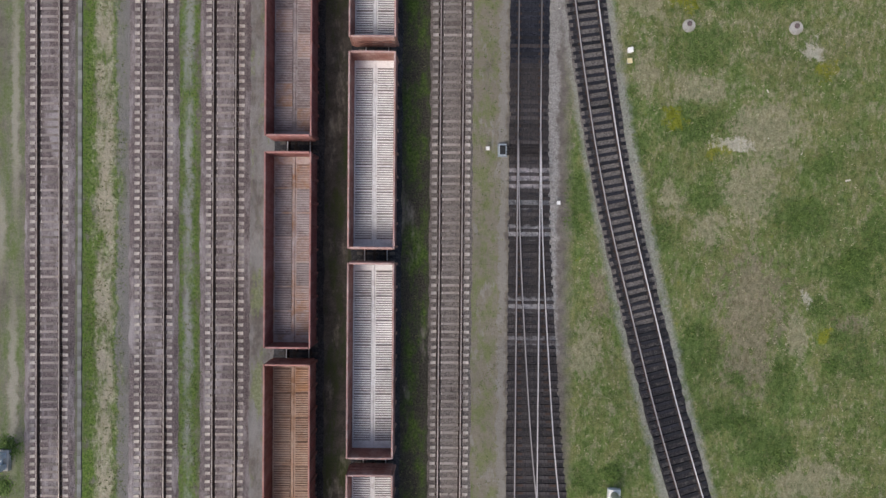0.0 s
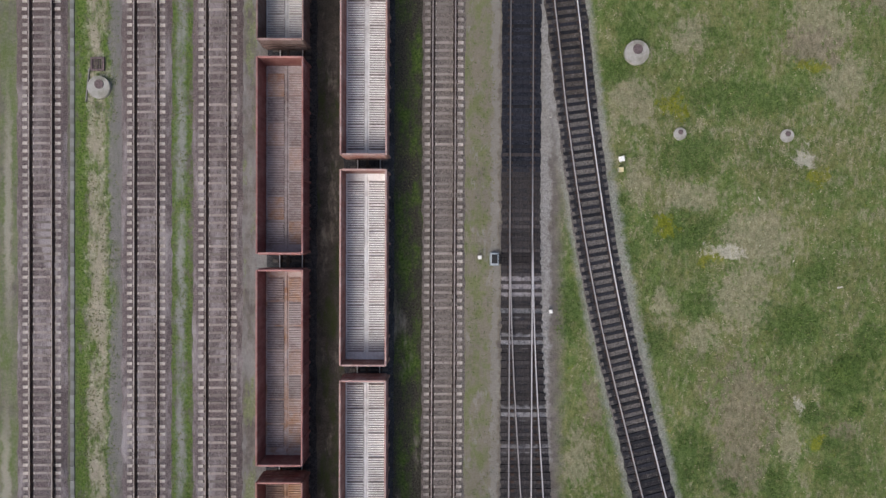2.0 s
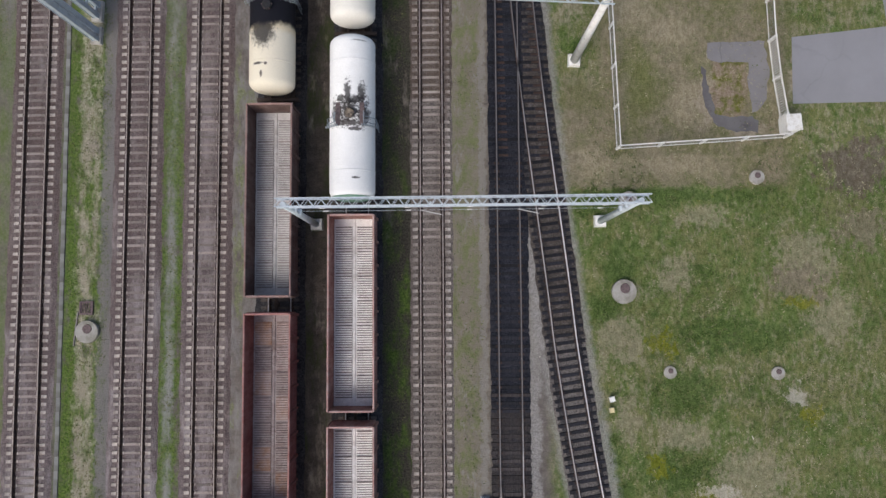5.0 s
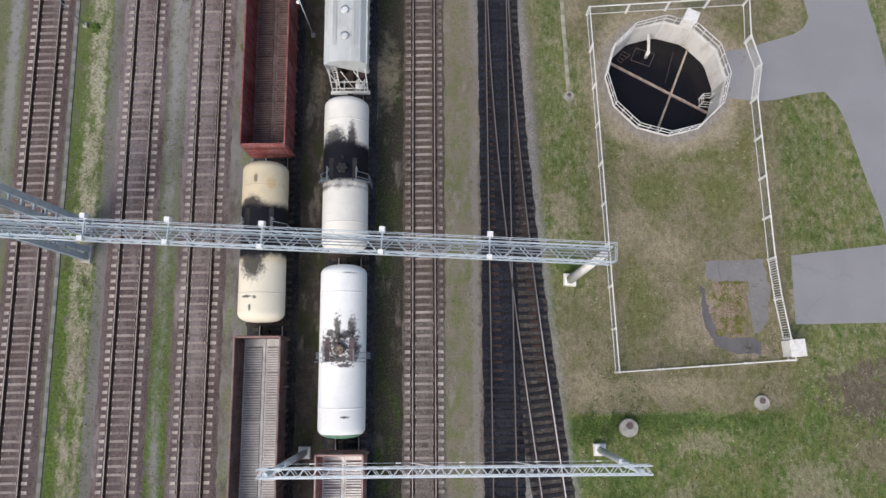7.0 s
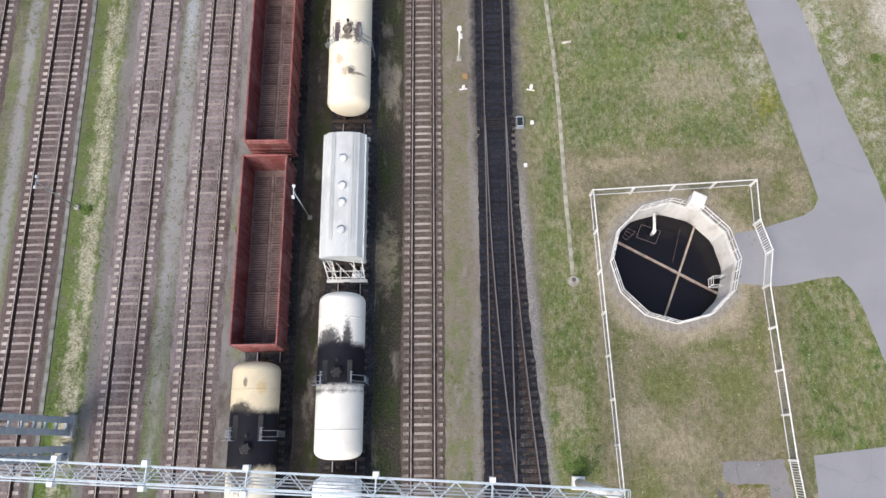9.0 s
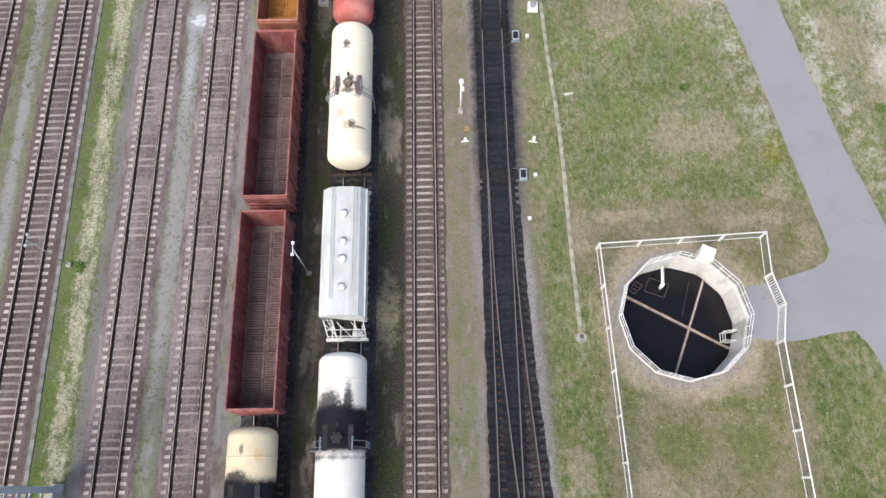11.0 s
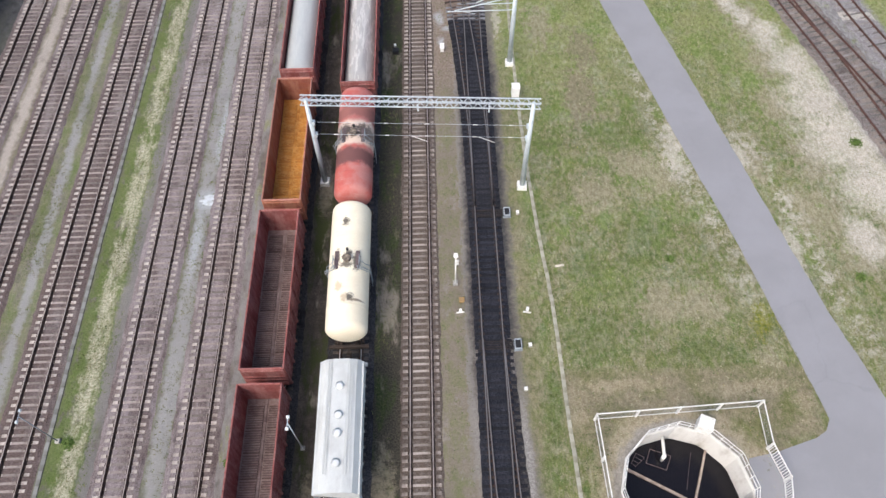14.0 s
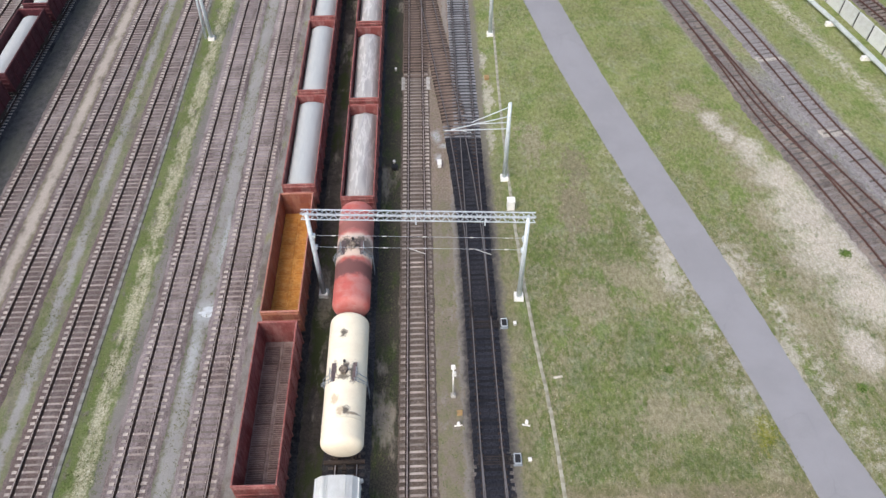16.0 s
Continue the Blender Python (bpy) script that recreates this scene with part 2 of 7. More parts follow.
        band = n.math('MULTIPLY', n.math('MULTIPLY', n.step(xw, 10.6, 11.4), n.step(xw, 29.6, 28.4)), n.math('MULTIPLY', n.step(yw, 57.2, 58.6), n.step(yw, 63.6, 62.9)))
        south = n.math('MULTIPLY', n.math('MULTIPLY', n.step(xw, 9.8, 10.6), n.step(xw, 26.6, 25.0)), n.math('MULTIPLY', n.step(yw, 30.2, 30.7), n.step(yw, 40.0, 37.0)))
        plot = n.math('MAXIMUM', plot, n.math('MAXIMUM', band, south))
        drab = n.mix(n.step(n.noise(0.5, 7, 0.75), 0.40, 0.62), tone((0.150, 0.126, 0.080), (0.325, 0.282, 0.200)), tone((0.105, 0.108, 0.045), (0.230, 0.216, 0.115)))
        drab = n.mix(n.step(n.spots(wv, PLOT_GREEN), 1.3, 0.3, 0, 0.85), drab, tone((0.075, 0.090, 0.022), (0.190, 0.200, 0.080)))
        drab = n.mix(n.step(n.spots(wv, PLOT_STRAW), 1.25, 0.3, 0, 0.85), drab, tone((0.200, 0.168, 0.108), (0.420, 0.365, 0.260)))
        col = n.mix(n.math('MULTIPLY', plot, 0.92), grass, drab)
        ring = n.spots(wv, ((BX, BY, 5.9, 5.9),))
        col = n.mix(n.math('MULTIPLY', n.step(ring, 1.12, 0.86, 0, 0.9), n.step(n.noise(1.1, 6, 0.75), 0.30, 0.50, 0.45, 1.0)), col, tone((0.250, 0.205, 0.135), (0.480, 0.420, 0.315)))
        rim = n.math('ADD', n.spots(n.pos, ((BX, BY, 4.5, 4.5),)), n.math('MULTIPLY', n.math('SUBTRACT', mid, 0.5), 0.25))
        col = n.mix(n.step(rim, 1.16, 1.04, 0, 0.85), col, tone((0.200, 0.180, 0.155), (0.390, 0.362, 0.325)))
        weedy = n.spots(wv, ((22.0, 37.3, 1.6, 2.4),))
        col = n.mix(n.step(weedy, 1.1, 0.8), col, n.mix(n.step(mid, 0.36, 0.60), tone((0.075, 0.085, 0.012), (0.180, 0.180, 0.040)), tone((0.170, 0.125, 0.085), (0.380, 0.310, 0.240))))
        gravelly = n.spots(wv, ((23.4, 34.6, 1.5, 0.5), (20.4, 36.8, 0.5, 2.6), (26.7, 38.4, 0.5, 1.8)))
        col = n.mix(n.step(gravelly, 1.2, 0.4, 0, 0.8), col, tone((0.240, 0.195, 0.135), (0.450, 0.395, 0.310)))
    # yard floor of cinders and dust under and between the tracks
    dust = n.mix(n.step(mid, 0.35, 0.7), (0.122, 0.105, 0.095), (0.185, 0.162, 0.144))
    dust = n.mix(1.0, dust, n.math('ADD', n.math('MULTIPLY', fine, 0.9), 0.55), 'MULTIPLY')
    if meadow:
        worn_edge = n.math('MULTIPLY', n.step(xw, 10.1, 8.9), n.math('MULTIPLY', n.step(y, 44, 58), n.step(y, 104, 88)))
        col = n.mix(n.math('MULTIPLY', worn_edge, 0.62), col, drab)
        edge = n.math('ADD', xw, n.math('MULTIPLY', n.step(y, 52, 64), 0.9))
        col = n.mix(n.step(edge, 9.6, 8.4), col, dust)
    else:
        col = dust
    green = n.mix(fine, (0.045, 0.085, 0.016), (0.145, 0.190, 0.055))
    olive = n.math('MULTIPLY', n.step(y, 20, 70, 0.12, 0.48), n.noise(0.5, 5, 0.8))
    green = n.mix(n.step(olive, 0.12, 0.42), green, n.mix(fine, (0.13, 0.125, 0.065), (0.31, 0.285, 0.19)))
    green = n.mix(n.step(speck, 0.56, 0.72, 0, 0.6), green, (0.27, 0.25, 0.17))
    green = n.mix(n.step(speck, 0.42, 0.28, 0, 0.7), green, (0.025, 0.045, 0.010))

    def strip(base, centre, half, soft, colour, scale=0.8, lo=0.0, hi=0.01, full=1.0, stretch=(1, 0.35, 1), slope=0.0):
        m = n.math('ADD', xw, n.math('MULTIPLY', y, slope))
        m = n.step(n.math('ABSOLUTE', n.math('SUBTRACT', m, centre)), half + soft, half)
        if hi > 0.02:
            m = n.math('MULTIPLY', m, n.step(n.noise(scale, 5, 0.7, stretch=stretch), lo, hi))
        return n.mix(n.math('MULTIPLY', m, full), base, colour)

    pale = n.mix(fine, (0.20, 0.19, 0.175), (0.34, 0.33, 0.315))
    tan = n.mix(fine, (0.25, 0.205, 0.155), (0.52, 0.455, 0.375))
    straw = n.mix(n.step(speck, 0.35, 0.65), (0.22, 0.205, 0.12), (0.60, 0.57, 0.45))
    path = n.mix(fine, (0.21, 0.205, 0.20), (0.37, 0.365, 0.36))
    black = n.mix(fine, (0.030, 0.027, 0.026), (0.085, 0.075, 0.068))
    soot_shade = n.mix(n.step(n.mix(0.5, mid, fine), 0.3, 0.7), (0.042, 0.036, 0.032), (0.165, 0.138, 0.114))
    if not meadow:
        col = strip(col, -44.6, 4.6, 1.6, n.mix(n.step(n.mix(0.5, mid, fine), 0.3, 0.7), (0.028, 0.028, 0.030), (0.112, 0.112, 0.114)))
        col = strip(col, -41.4, 1.3, 0.9, n.mix(fine, (0.06, 0.065, 0.045), (0.15, 0.155, 0.13)), 0.5, 0.40, 0.68, 0.6)
        col = strip(col, -35.8, 1.5, 0.5, n.mix(fine, (0.11, 0.105, 0.06), (0.24, 0.215, 0.15)), 0.9, 0.36, 0.56, 0.8)
        col = strip(col, -35.72, 0.20, 0.60, n.mix(fine, (0.26, 0.225, 0.19), (0.52, 0.47, 0.42)), 0.7, 0.22, 0.50, 0.95)
        col = strip(col, -30.5, 1.3, 0.8, n.mix(0.25, green, straw), 0.8, 0.22, 0.66, 0.8)
        col = strip(col, -30.6, 1.1, 0.8, green, 0.8, 0.40, 0.70, 0.75)
        col = strip(col, -29.3, 0.16, 0.5, n.mix(n.step(y, 35, 60), col, path), 0.5, 0.28, 0.40, 0.9, slope=0.0103)
        vivid = n.mix(n.step(speck, 0.35, 0.65), (0.038, 0.085, 0.010), (0.150, 0.215, 0.045))
        col = strip(col, -23.7, 1.1, 1.0, n.mix(n.step(y, 20, 55, 0.95, 0.35), green, vivid), 1.1, 0.28, 0.50, 0.95, (1, 0.5, 1))
        col = strip(col, -23.45, 0.36, 0.5, n.mix(n.step(y, 25, 60), tan, straw), 0.8, 0.36, 0.56, 0.80, (1, 0.35, 1))
        col = strip(col, -23.3, 0.85, 0.5, straw, 1.9, 0.48, 0.66, 0.60, (1, 0.5, 1))
        col = strip(col, -22.1, 0.34, 0.3, n.mix(fine, (0.15, 0.14, 0.135), (0.25, 0.235, 0.225)), 0.6, 0.30, 0.5, 0.85)
        near_green = n.mix(n.step(y, 25, 60, 0, 0.75), n.mix(0.8, green, vivid), n.mix(fine, (0.12, 0.115, 0.085), (0.25, 0.235, 0.20)))
        col = strip(col, -17.55, 0.45, 0.75, near_green, 1.1, 0.30, 0.53, 0.95, (1, 0.5, 1))
        col = strip(col, -17.6, 0.04, 0.50, path, 0.6, 0.32, 0.58, 0.8)
        yv = n.warped(0.9, 1.2, 5)
        far_path = n.mix(n.step(y, 38, 62), col, path)
        col = strip(col, -17.4, 0.34, 0.6, far_path, 0.3, 0.22, 0.48, 0.85)
        col = strip(col, -12.5, 0.9, 0.4, path, 0.6, 0.36, 0.60, 0.65)
        col = strip(col, -12.4, 0.6, 0.4, n.mix(0.3, green, straw), 0.9, 0.50, 0.62, 0.85)
        # dark strips between and beside the rakes: soot plus wagon shade put into colour
        col = strip(col, -7.1, 3.7, 0.9, soot_shade)
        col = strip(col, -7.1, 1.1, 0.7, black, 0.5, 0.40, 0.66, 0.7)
        col = strip(col, -7.1, 0.7, 0.5, n.mix(fine, (0.028, 0.046, 0.012), (0.105, 0.115, 0.042)), 0.5, 0.46, 0.62, 0.85)
        col = strip(col, -7.2, 0.35, 0.4, tan, 0.4, 0.52, 0.64, 0.7)
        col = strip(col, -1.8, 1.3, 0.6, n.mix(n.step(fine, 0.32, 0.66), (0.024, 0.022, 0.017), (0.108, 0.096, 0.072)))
        col = strip(col, -1.85, 0.75, 0.5, n.mix(n.step(speck, 0.35, 0.65), (0.018, 0.044, 0.008), (0.100, 0.118, 0.042)), 0.6, 0.46, 0.64, 0.75, (1, 0.5, 1))
        col = strip(col, -1.6, 0.55, 0.6, n.mix(n.step(y, 34, 22), col, vivid), 0.6, 0.42, 0.64, 0.8, (1, 0.5, 1))
        col = strip(col, -1.7, 0.8, 0.5, tan, 0.28, 0.54, 0.66, 0.7)
        col = strip(col, 3.4, 1.15, 0.4, n.mix(fine, (0.120, 0.108, 0.078), (0.320, 0.285, 0.225)), 0.7, 0.20, 0.45, 0.9)
        col = strip(col, 3.1, 0.8, 0.4, n.mix(fine, (0.080, 0.110, 0.030), (0.225, 0.245, 0.100)), 1.1, 0.42, 0.62, 0.75, (1, 0.6, 1))
        col = strip(col, 3.4, 1.1, 0.4, n.mix(fine, (0.19, 0.175, 0.155), (0.36, 0.34, 0.31)), 0.9, 0.55, 0.66, 0.7, (1, 0.5, 1))
        brown_dust = n.mix(n.step(speck, 0.35, 0.65), (0.140, 0.108, 0.088), (0.310, 0.250, 0.205))
        col = strip(col, 3.2, 1.5, 0.5, n.mix(n.math('MAXIMUM', n.step(y, 82, 96), n.step(y, 46, 62, 0, 0.35)), col, brown_dust), 0.5, 0.22, 0.42, 0.9)
        col = strip(col, 4.4, 0.16, 0.2, pale, 0.4, 0.36, 0.50, 0.5)
        col = n.mix(n.step(n.spots(yv, ((2.9, 101.4, 0.6, 1.3), (3.8, 99.9, 0.8, 0.4), (3.0, 98.0, 0.4, 0.8), (-17.2, 79.4, 1.7, 1.5), (-17.5, 75.5, 0.5, 4.5), (-16.9, 87.0, 0.4, 5.0))), 1.2, 0.2, 0, 0.75), col, n.mix(fine, (0.30, 0.32, 0.335), (0.52, 0.55, 0.57)))
        col = n.mix(n.step(n.spots(yv, ((-29.7, 12.0, 0.35, 9.0), (-29.9, -8.0, 0.4, 7.0), (-30.8, 3.0, 0.5, 4.0))), 1.25, 0.3, 0, 0.8), col, n.mix(fine, (0.22, 0.20, 0.16), (0.42, 0.39, 0.33)))
        for px, py, rx, ry in ((-1.9, 55.2, 0.85, 3.0), (-7.0, 54.2, 0.55, 2.0), (-7.2, 79.2, 0.6, 1.6)):
            e = n.math('ADD', n.math('POWER', n.math('DIVIDE', n.math('SUBTRACT', x, px), rx), 2.0), n.math('POWER', n.math('DIVIDE', n.math('SUBTRACT', y, py), ry), 2.0))
            e = n.math('ADD', e, n.math('MULTIPLY', n.math('SUBTRACT', n.noise(1.4, 8, 0.85), 0.5), 9.0))
            col = n.mix(n.step(e, 1.5, -0.3, 0, 0.8), col, n.mix(speck, (0.12, 0.105, 0.060), (0.46, 0.40, 0.30)))
    # pale gravel shoulders of the dark tracks, the curved one by its polynomial
    gravel = n.mix(n.xyz(n.voronoi(14, out="Color"))[0], (0.20, 0.19, 0.18), (0.40, 0.385, 0.37))
    col = strip(col, 6.75, 1.3, 0.4, n.mix(n.step(y, 8, 34, 0, 0.8), gravel, n.mix(fine, (0.095, 0.088, 0.058), (0.235, 0.210, 0.155))), 0.6, 0.25, 0.42, 0.85)
    oil = n.mix(fine, (0.020, 0.020, 0.024), (0.075, 0.073, 0.078))
    soaked = n.math('MULTIPLY', n.step(y, 56, 70), n.step(y, 104, 92))
    soaked = n.math('MULTIPLY', soaked, n.step(n.math('ABSOLUTE', n.math('SUBTRACT', xw, 6.25)), 2.15, 1.35))
    col = n.mix(n.math('MULTIPLY', soaked, n.step(n.noise(0.8, 6, 0.75), 0.30, 0.50, 0.2, 0.9)), col, oil)
    curve = n.math('ADD', float(CURVE[0]), 0.0)
    for c in CURVE[1:]:
        curve = n.math('ADD', n.math('MULTIPLY', curve, y), float(c))
    d = n.math('ADD', n.math('SUBTRACT', x, curve), n.math('MULTIPLY', n.math('ADD', wob, wob2), 0.8))
    m = n.math('MULTIPLY', n.step(n.math('ABSOLUTE', d), 2.25, 1.6), n.step(y, 64, 58))
    m = n.math('MULTIPLY', m, n.step(n.noise(0.6, 5, 0.7), 0.25, 0.45))
    col = n.mix(n.math('MULTIPLY', m, 0.68), col, gravel)
    col = n.mix(1.0, col, n.math('ADD', n.math('MULTIPLY', low, 0.45), 0.78), 'MULTIPLY')
    n.bump(n.math('ADD', fine, n.math('MULTIPLY', mid, 1.5)), 0.7, 0.12)
    return n.done(col, 0.95, 0, 0.15)


BX, BY, BR = 18.6, 54.55, 4.45
LUSH_SOUTH = [(29.0, 0.4, 2.2, 1.6), (27.0, -2.3, 1.2, 1.0), (28.2, -4.1, 0.9, 0.8), (29.4, -5.7, 1.3, 1.4), (24.2, -8.1, 1.0, 2.4), (23.0, -12.0, 2.2, 2.0), (21.1, -7.3, 0.8, 0.8), (20.3, -10.1, 2.6, 1.3), (17.9, -5.3, 1.8, 2.2), (16.7, -11.7, 2.0, 1.5), (18.5, 5.4, 1.2, 1.1), (15.5, 3.0, 1.1, 1.2), (17.5, 10.7, 3.0, 1.5)]
LUSH_MID = [(13.9, 8.9, 1.1, 1.3), (13.2, 11.7, 0.8, 1.8), (18.3, 16.1, 2.4, 1.6), (27.0, 7.7, 1.2, 1.2), (25.4, 4.2, 2.6, 1.5), (30.6, 3.0, 1.5, 1.5), (9.6, 5.0, 0.9, 2.2), (10.4, -14.4, 1.2, 1.2), (17.0, 29.8, 5.5, 0.8), (23.4, 30.0, 1.8, 0.7), (11.6, 29.2, 1.2, 1.2), (19.6, 24.5, 0.8, 0.7), (13.9, 24.9, 1.2, 1.5), (12.9, 22.0, 1.5, 1.0), (21.7, 19.9, 4.6, 1.3)]
LUSH_NORTH = [(14.0, 65.9, 2.1, 2.8), (18.3, 85.6, 2.6, 1.7), (10.3, 77.2, 1.2, 3.5), (9.6, 55.9, 0.9, 2.4), (9.9, 52.6, 1.0, 1.6), (10.9, 40.9, 0.9, 1.6), (28.0, 49.0, 2.2, 2.2), (18.8, 74.7, 2.3, 2.8), (10.2, 60.5, 1.0, 3.0), (14.0, 72.0, 1.5, 2.5), (22.5, 64.4, 3.0, 1.0)]
STRAW_SOUTH = [(17.9, 13.1, 2.2, 1.1), (14.3, 14.1, 1.0, 1.8), (22.7, 10.1, 3.2, 2.6), (21.9, 5.8, 2.4, 2.4), (16.3, 5.4, 1.0, 1.2), (19.1, 3.4, 1.6, 1.2), (25.2, -4.1, 0.7, 2.2), (26.2, -14.4, 3.0, 1.5), (10.4, -5.3, 1.2, 2.0), (28.8, 21.3, 2.0, 2.0), (13.4, 20.1, 1.2, 1.6), (27.0, 25.1, 2.3, 2.3), (18.0, 24.4, 1.4, 1.5), (19.8, 28.4, 2.4, 0.8), (14.3, 19.9, 1.2, 1.9)]
STRAW_NORTH = [(22.5, 68.4, 2.2, 1.7), (19.4, 68.5, 1.9, 2.0), (15.8, 79.3, 2.2, 2.1), (21.5, 81.0, 2.0, 2.5), (19.3, 82.3, 2.0, 1.9), (29.7, 82.0, 1.5, 2.6), (36.9, 73.0, 2.2, 2.6), (10.7, 44.2, 1.0, 2.0), (26.5, 63.8, 1.0, 1.3), (10.9, 34.0, 1.0, 3.0), (33.8, 76.5, 2.5, 3.0), (12.8, 100.0, 1.5, 3.5), (30.7, 106.0, 1.9, 2.0), (32.2, 103.2, 1.6, 2.4), (33.6, 99.8, 1.9, 2.8), (34.0, 94.5, 1.6, 2.8), (33.4, 88.5, 1.5, 2.5), (34.8, 82.0, 1.6, 2.6)]
BROWN_DRY = [(21.9, -2.2, 2.6, 4.2), (21.5, -6.5, 2.0, 2.0), (28.6, -3.5, 0.9, 0.6), (11.2, -1.4, 0.7, 2.2), (15.9, 90.6, 1.6, 4.2), (31.1, 27.4, 2.0, 1.6), (26.4, 23.6, 2.4, 1.4), (16.8, 96.5, 1.4, 2.6)]
PALE_BARE = [(26.0, 15.9, 0.8, 0.7), (20.3, 9.1, 1.3, 0.4), (25.8, -1.4, 0.4, 0.6), (23.3, 83.4, 1.2, 3.3), (29.0, 83.2, 1.0, 2.0), (30.9, 73.2, 0.7, 2.7), (32.6, 70.5, 0.5, 0.6), (8.7, 108.0, 0.7, 3.2), (8.6, 101.0, 0.6, 2.4), (8.3, 114.5, 0.7, 1.8)]
IN_BLOOM = [(27.0, 14.3, 0.8, 0.7), (26.8, -3.9, 0.7, 0.5), (17.0, 19.4, 1.0, 0.9), (19.5, 8.7, 0.9, 0.6), (16.3, 11.1, 0.8, 0.8), (26.4, 22.3, 1.0, 0.6), (26.8, 66.8, 0.9, 1.4)]
BURNT_SPOT = [(31.0, 31.8, 2.8, 2.2)]
MEADOW_SPOTS = [(STRAW_SOUTH, "straw", 0.66), (STRAW_NORTH, "straw", 0.85), (BROWN_DRY, "brown", 0.72), (LUSH_SOUTH, "lush", 0.90), (LUSH_MID, "lush", 0.88), (LUSH_NORTH, "lush", 0.36), (IN_BLOOM, "bloom", 0.75), (PALE_BARE, "pale", 0.72), (BURNT_SPOT, "burnt", 0.85)]
SAND_SPOTS = [(32.4, 102.8, 0.8, 1.5), (33.4, 100.4, 0.8, 1.5), (35.0, 98.0, 1.3, 2.2), (36.7, 94.0, 1.9, 2.8), (37.5, 89.0, 2.7, 4.0), (39.0, 84.3, 3.6, 4.2), (39.8, 79.3, 3.2, 3.4), (37.2, 74.0, 1.6, 2.0)]
PLOT_GREEN = [(17.4, 46.1, 2.3, 2.0), (22.0, 45.7, 1.9, 2.3), (14.3, 49.3, 0.8, 2.0), (20.8, 48.6, 2.4, 0.8), (15.8, 38.0, 1.6, 3.0), (24.0, 48.5, 0.8, 2.0), (23.3, 58.3, 1.0, 1.2), (14.6, 58.2, 1.0, 0.8), (14.4, 52.0, 0.7, 1.5), (27.4, 60.6, 0.8, 1.2)]
PLOT_STRAW = [(15.2, 43.1, 1.9, 1.5), (18.1, 41.6, 2.3, 1.5), (17.5, 32.0, 5.0, 0.9), (12.2, 32.2, 1.6, 1.4), (24.4, 61.6, 4.0, 0.9), (15.3, 62.2, 4.0, 0.7), (11.8, 60.5, 0.8, 2.2), (28.2, 60.2, 0.9, 1.6), (19.0, 36.5, 1.2, 2.0)]
H_KNOTS = [(26.5, -42), (17.8, -15.5), (14.1, -2), (11.86, 7.8), (10.25, 18), (9.55, 24), (8.2, 35.3), (7.25, 45), (6.55, 55), (6.23, 66)]
CURVE = np.polyfit([k[1] for k in H_KNOTS], [k[0] for k in H_KNOTS], 4)
GROUND = (ground_material("yard_ground", False), ground_material("meadow_ground", True))
BALLAST = ballast("brown_ballast", (0.104, 0.082, 0.082), (0.212, 0.172, 0.170), (0.070, 0.056, 0.053), 0.25, (0.36, 0.325, 0.325), (), (0.150, 0.108, 0.096))
BALLAST_GREY = ballast("grey_ballast", (0.125, 0.105, 0.094), (0.255, 0.220, 0.198), (0.070, 0.056, 0.048), 0.3, None, ((74.0, 37.0, (0.150, 0.116, 0.094)), (143.0, 31.5, (0.225, 0.165, 0.132))))
# dark band along the rails: grease, plus the rails' shadow put into the colour
BALLAST_RAIL = ballast("greasy_shaded_ballast", (0.028, 0.022, 0.021), (0.070, 0.055, 0.050), (0.018, 0.014, 0.014), 0.5)
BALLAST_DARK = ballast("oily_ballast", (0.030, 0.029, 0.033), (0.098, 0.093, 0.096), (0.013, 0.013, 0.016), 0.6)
BALLAST_POINTS = ballast("blackened_points_ballast", (0.012, 0.014, 0.021), (0.050, 0.052, 0.066), (0.008, 0.009, 0.014), 0.6, None, ((-2.0, 17.0, (0.062, 0.055, 0.054)), (6.8, 0.65, (0.38, 0.35, 0.36)), (5.0, 0.25, (0.22, 0.22, 0.23)), (3.0, 0.35, (0.36, 0.35, 0.36)), (-2.1, 0.38, (0.34, 0.33, 0.34)), (-4.6, 0.2, (0.24, 0.23, 0.24)), (116.0, 17.5, (0.085, 0.083, 0.088))))
BALLAST_BROWN = ballast("brown_points_ballast", (0.014, 0.015, 0.021), (0.056, 0.056, 0.066), (0.009, 0.010, 0.014), 0.5, None, ((126.0, 24.5, (0.300, 0.225, 0.182)), (126.0, 24.0, (0.240, 0.180, 0.146))))
BALLAST_WEEDY = ballast("weedy_siding_ballast", (0.120, 0.102, 0.096), (0.255, 0.225, 0.216), (0.080, 0.068, 0.055), 0.35, (0.28, 0.24, 0.20))


def polished_rail(name, until, shine):
    """A rail head worn bright, its highlight put into the colour, as far north as y = until, dull and brown past it."""
    n = Nodes(name)
    fine = n.noise(6, 4, 0.7)
    edge = n.step(n.math('ADD', n.xyz()[1], n.math('MULTIPLY', n.math('SUBTRACT', n.noise(0.3, 3), 0.5), 14.0)), until + 7, until - 3)
    col = n.mix(edge, n.mix(fine, (0.105, 0.098, 0.102), (0.25, 0.238, 0.242)), n.mix(fine, tuple(0.78 * v for v in shine), shine))
    n.bump(fine, 0.1, 0.005)
    return n.done(col, n.step(edge, 0, 1, 0.55, 0.40), 0.3, 0.3)


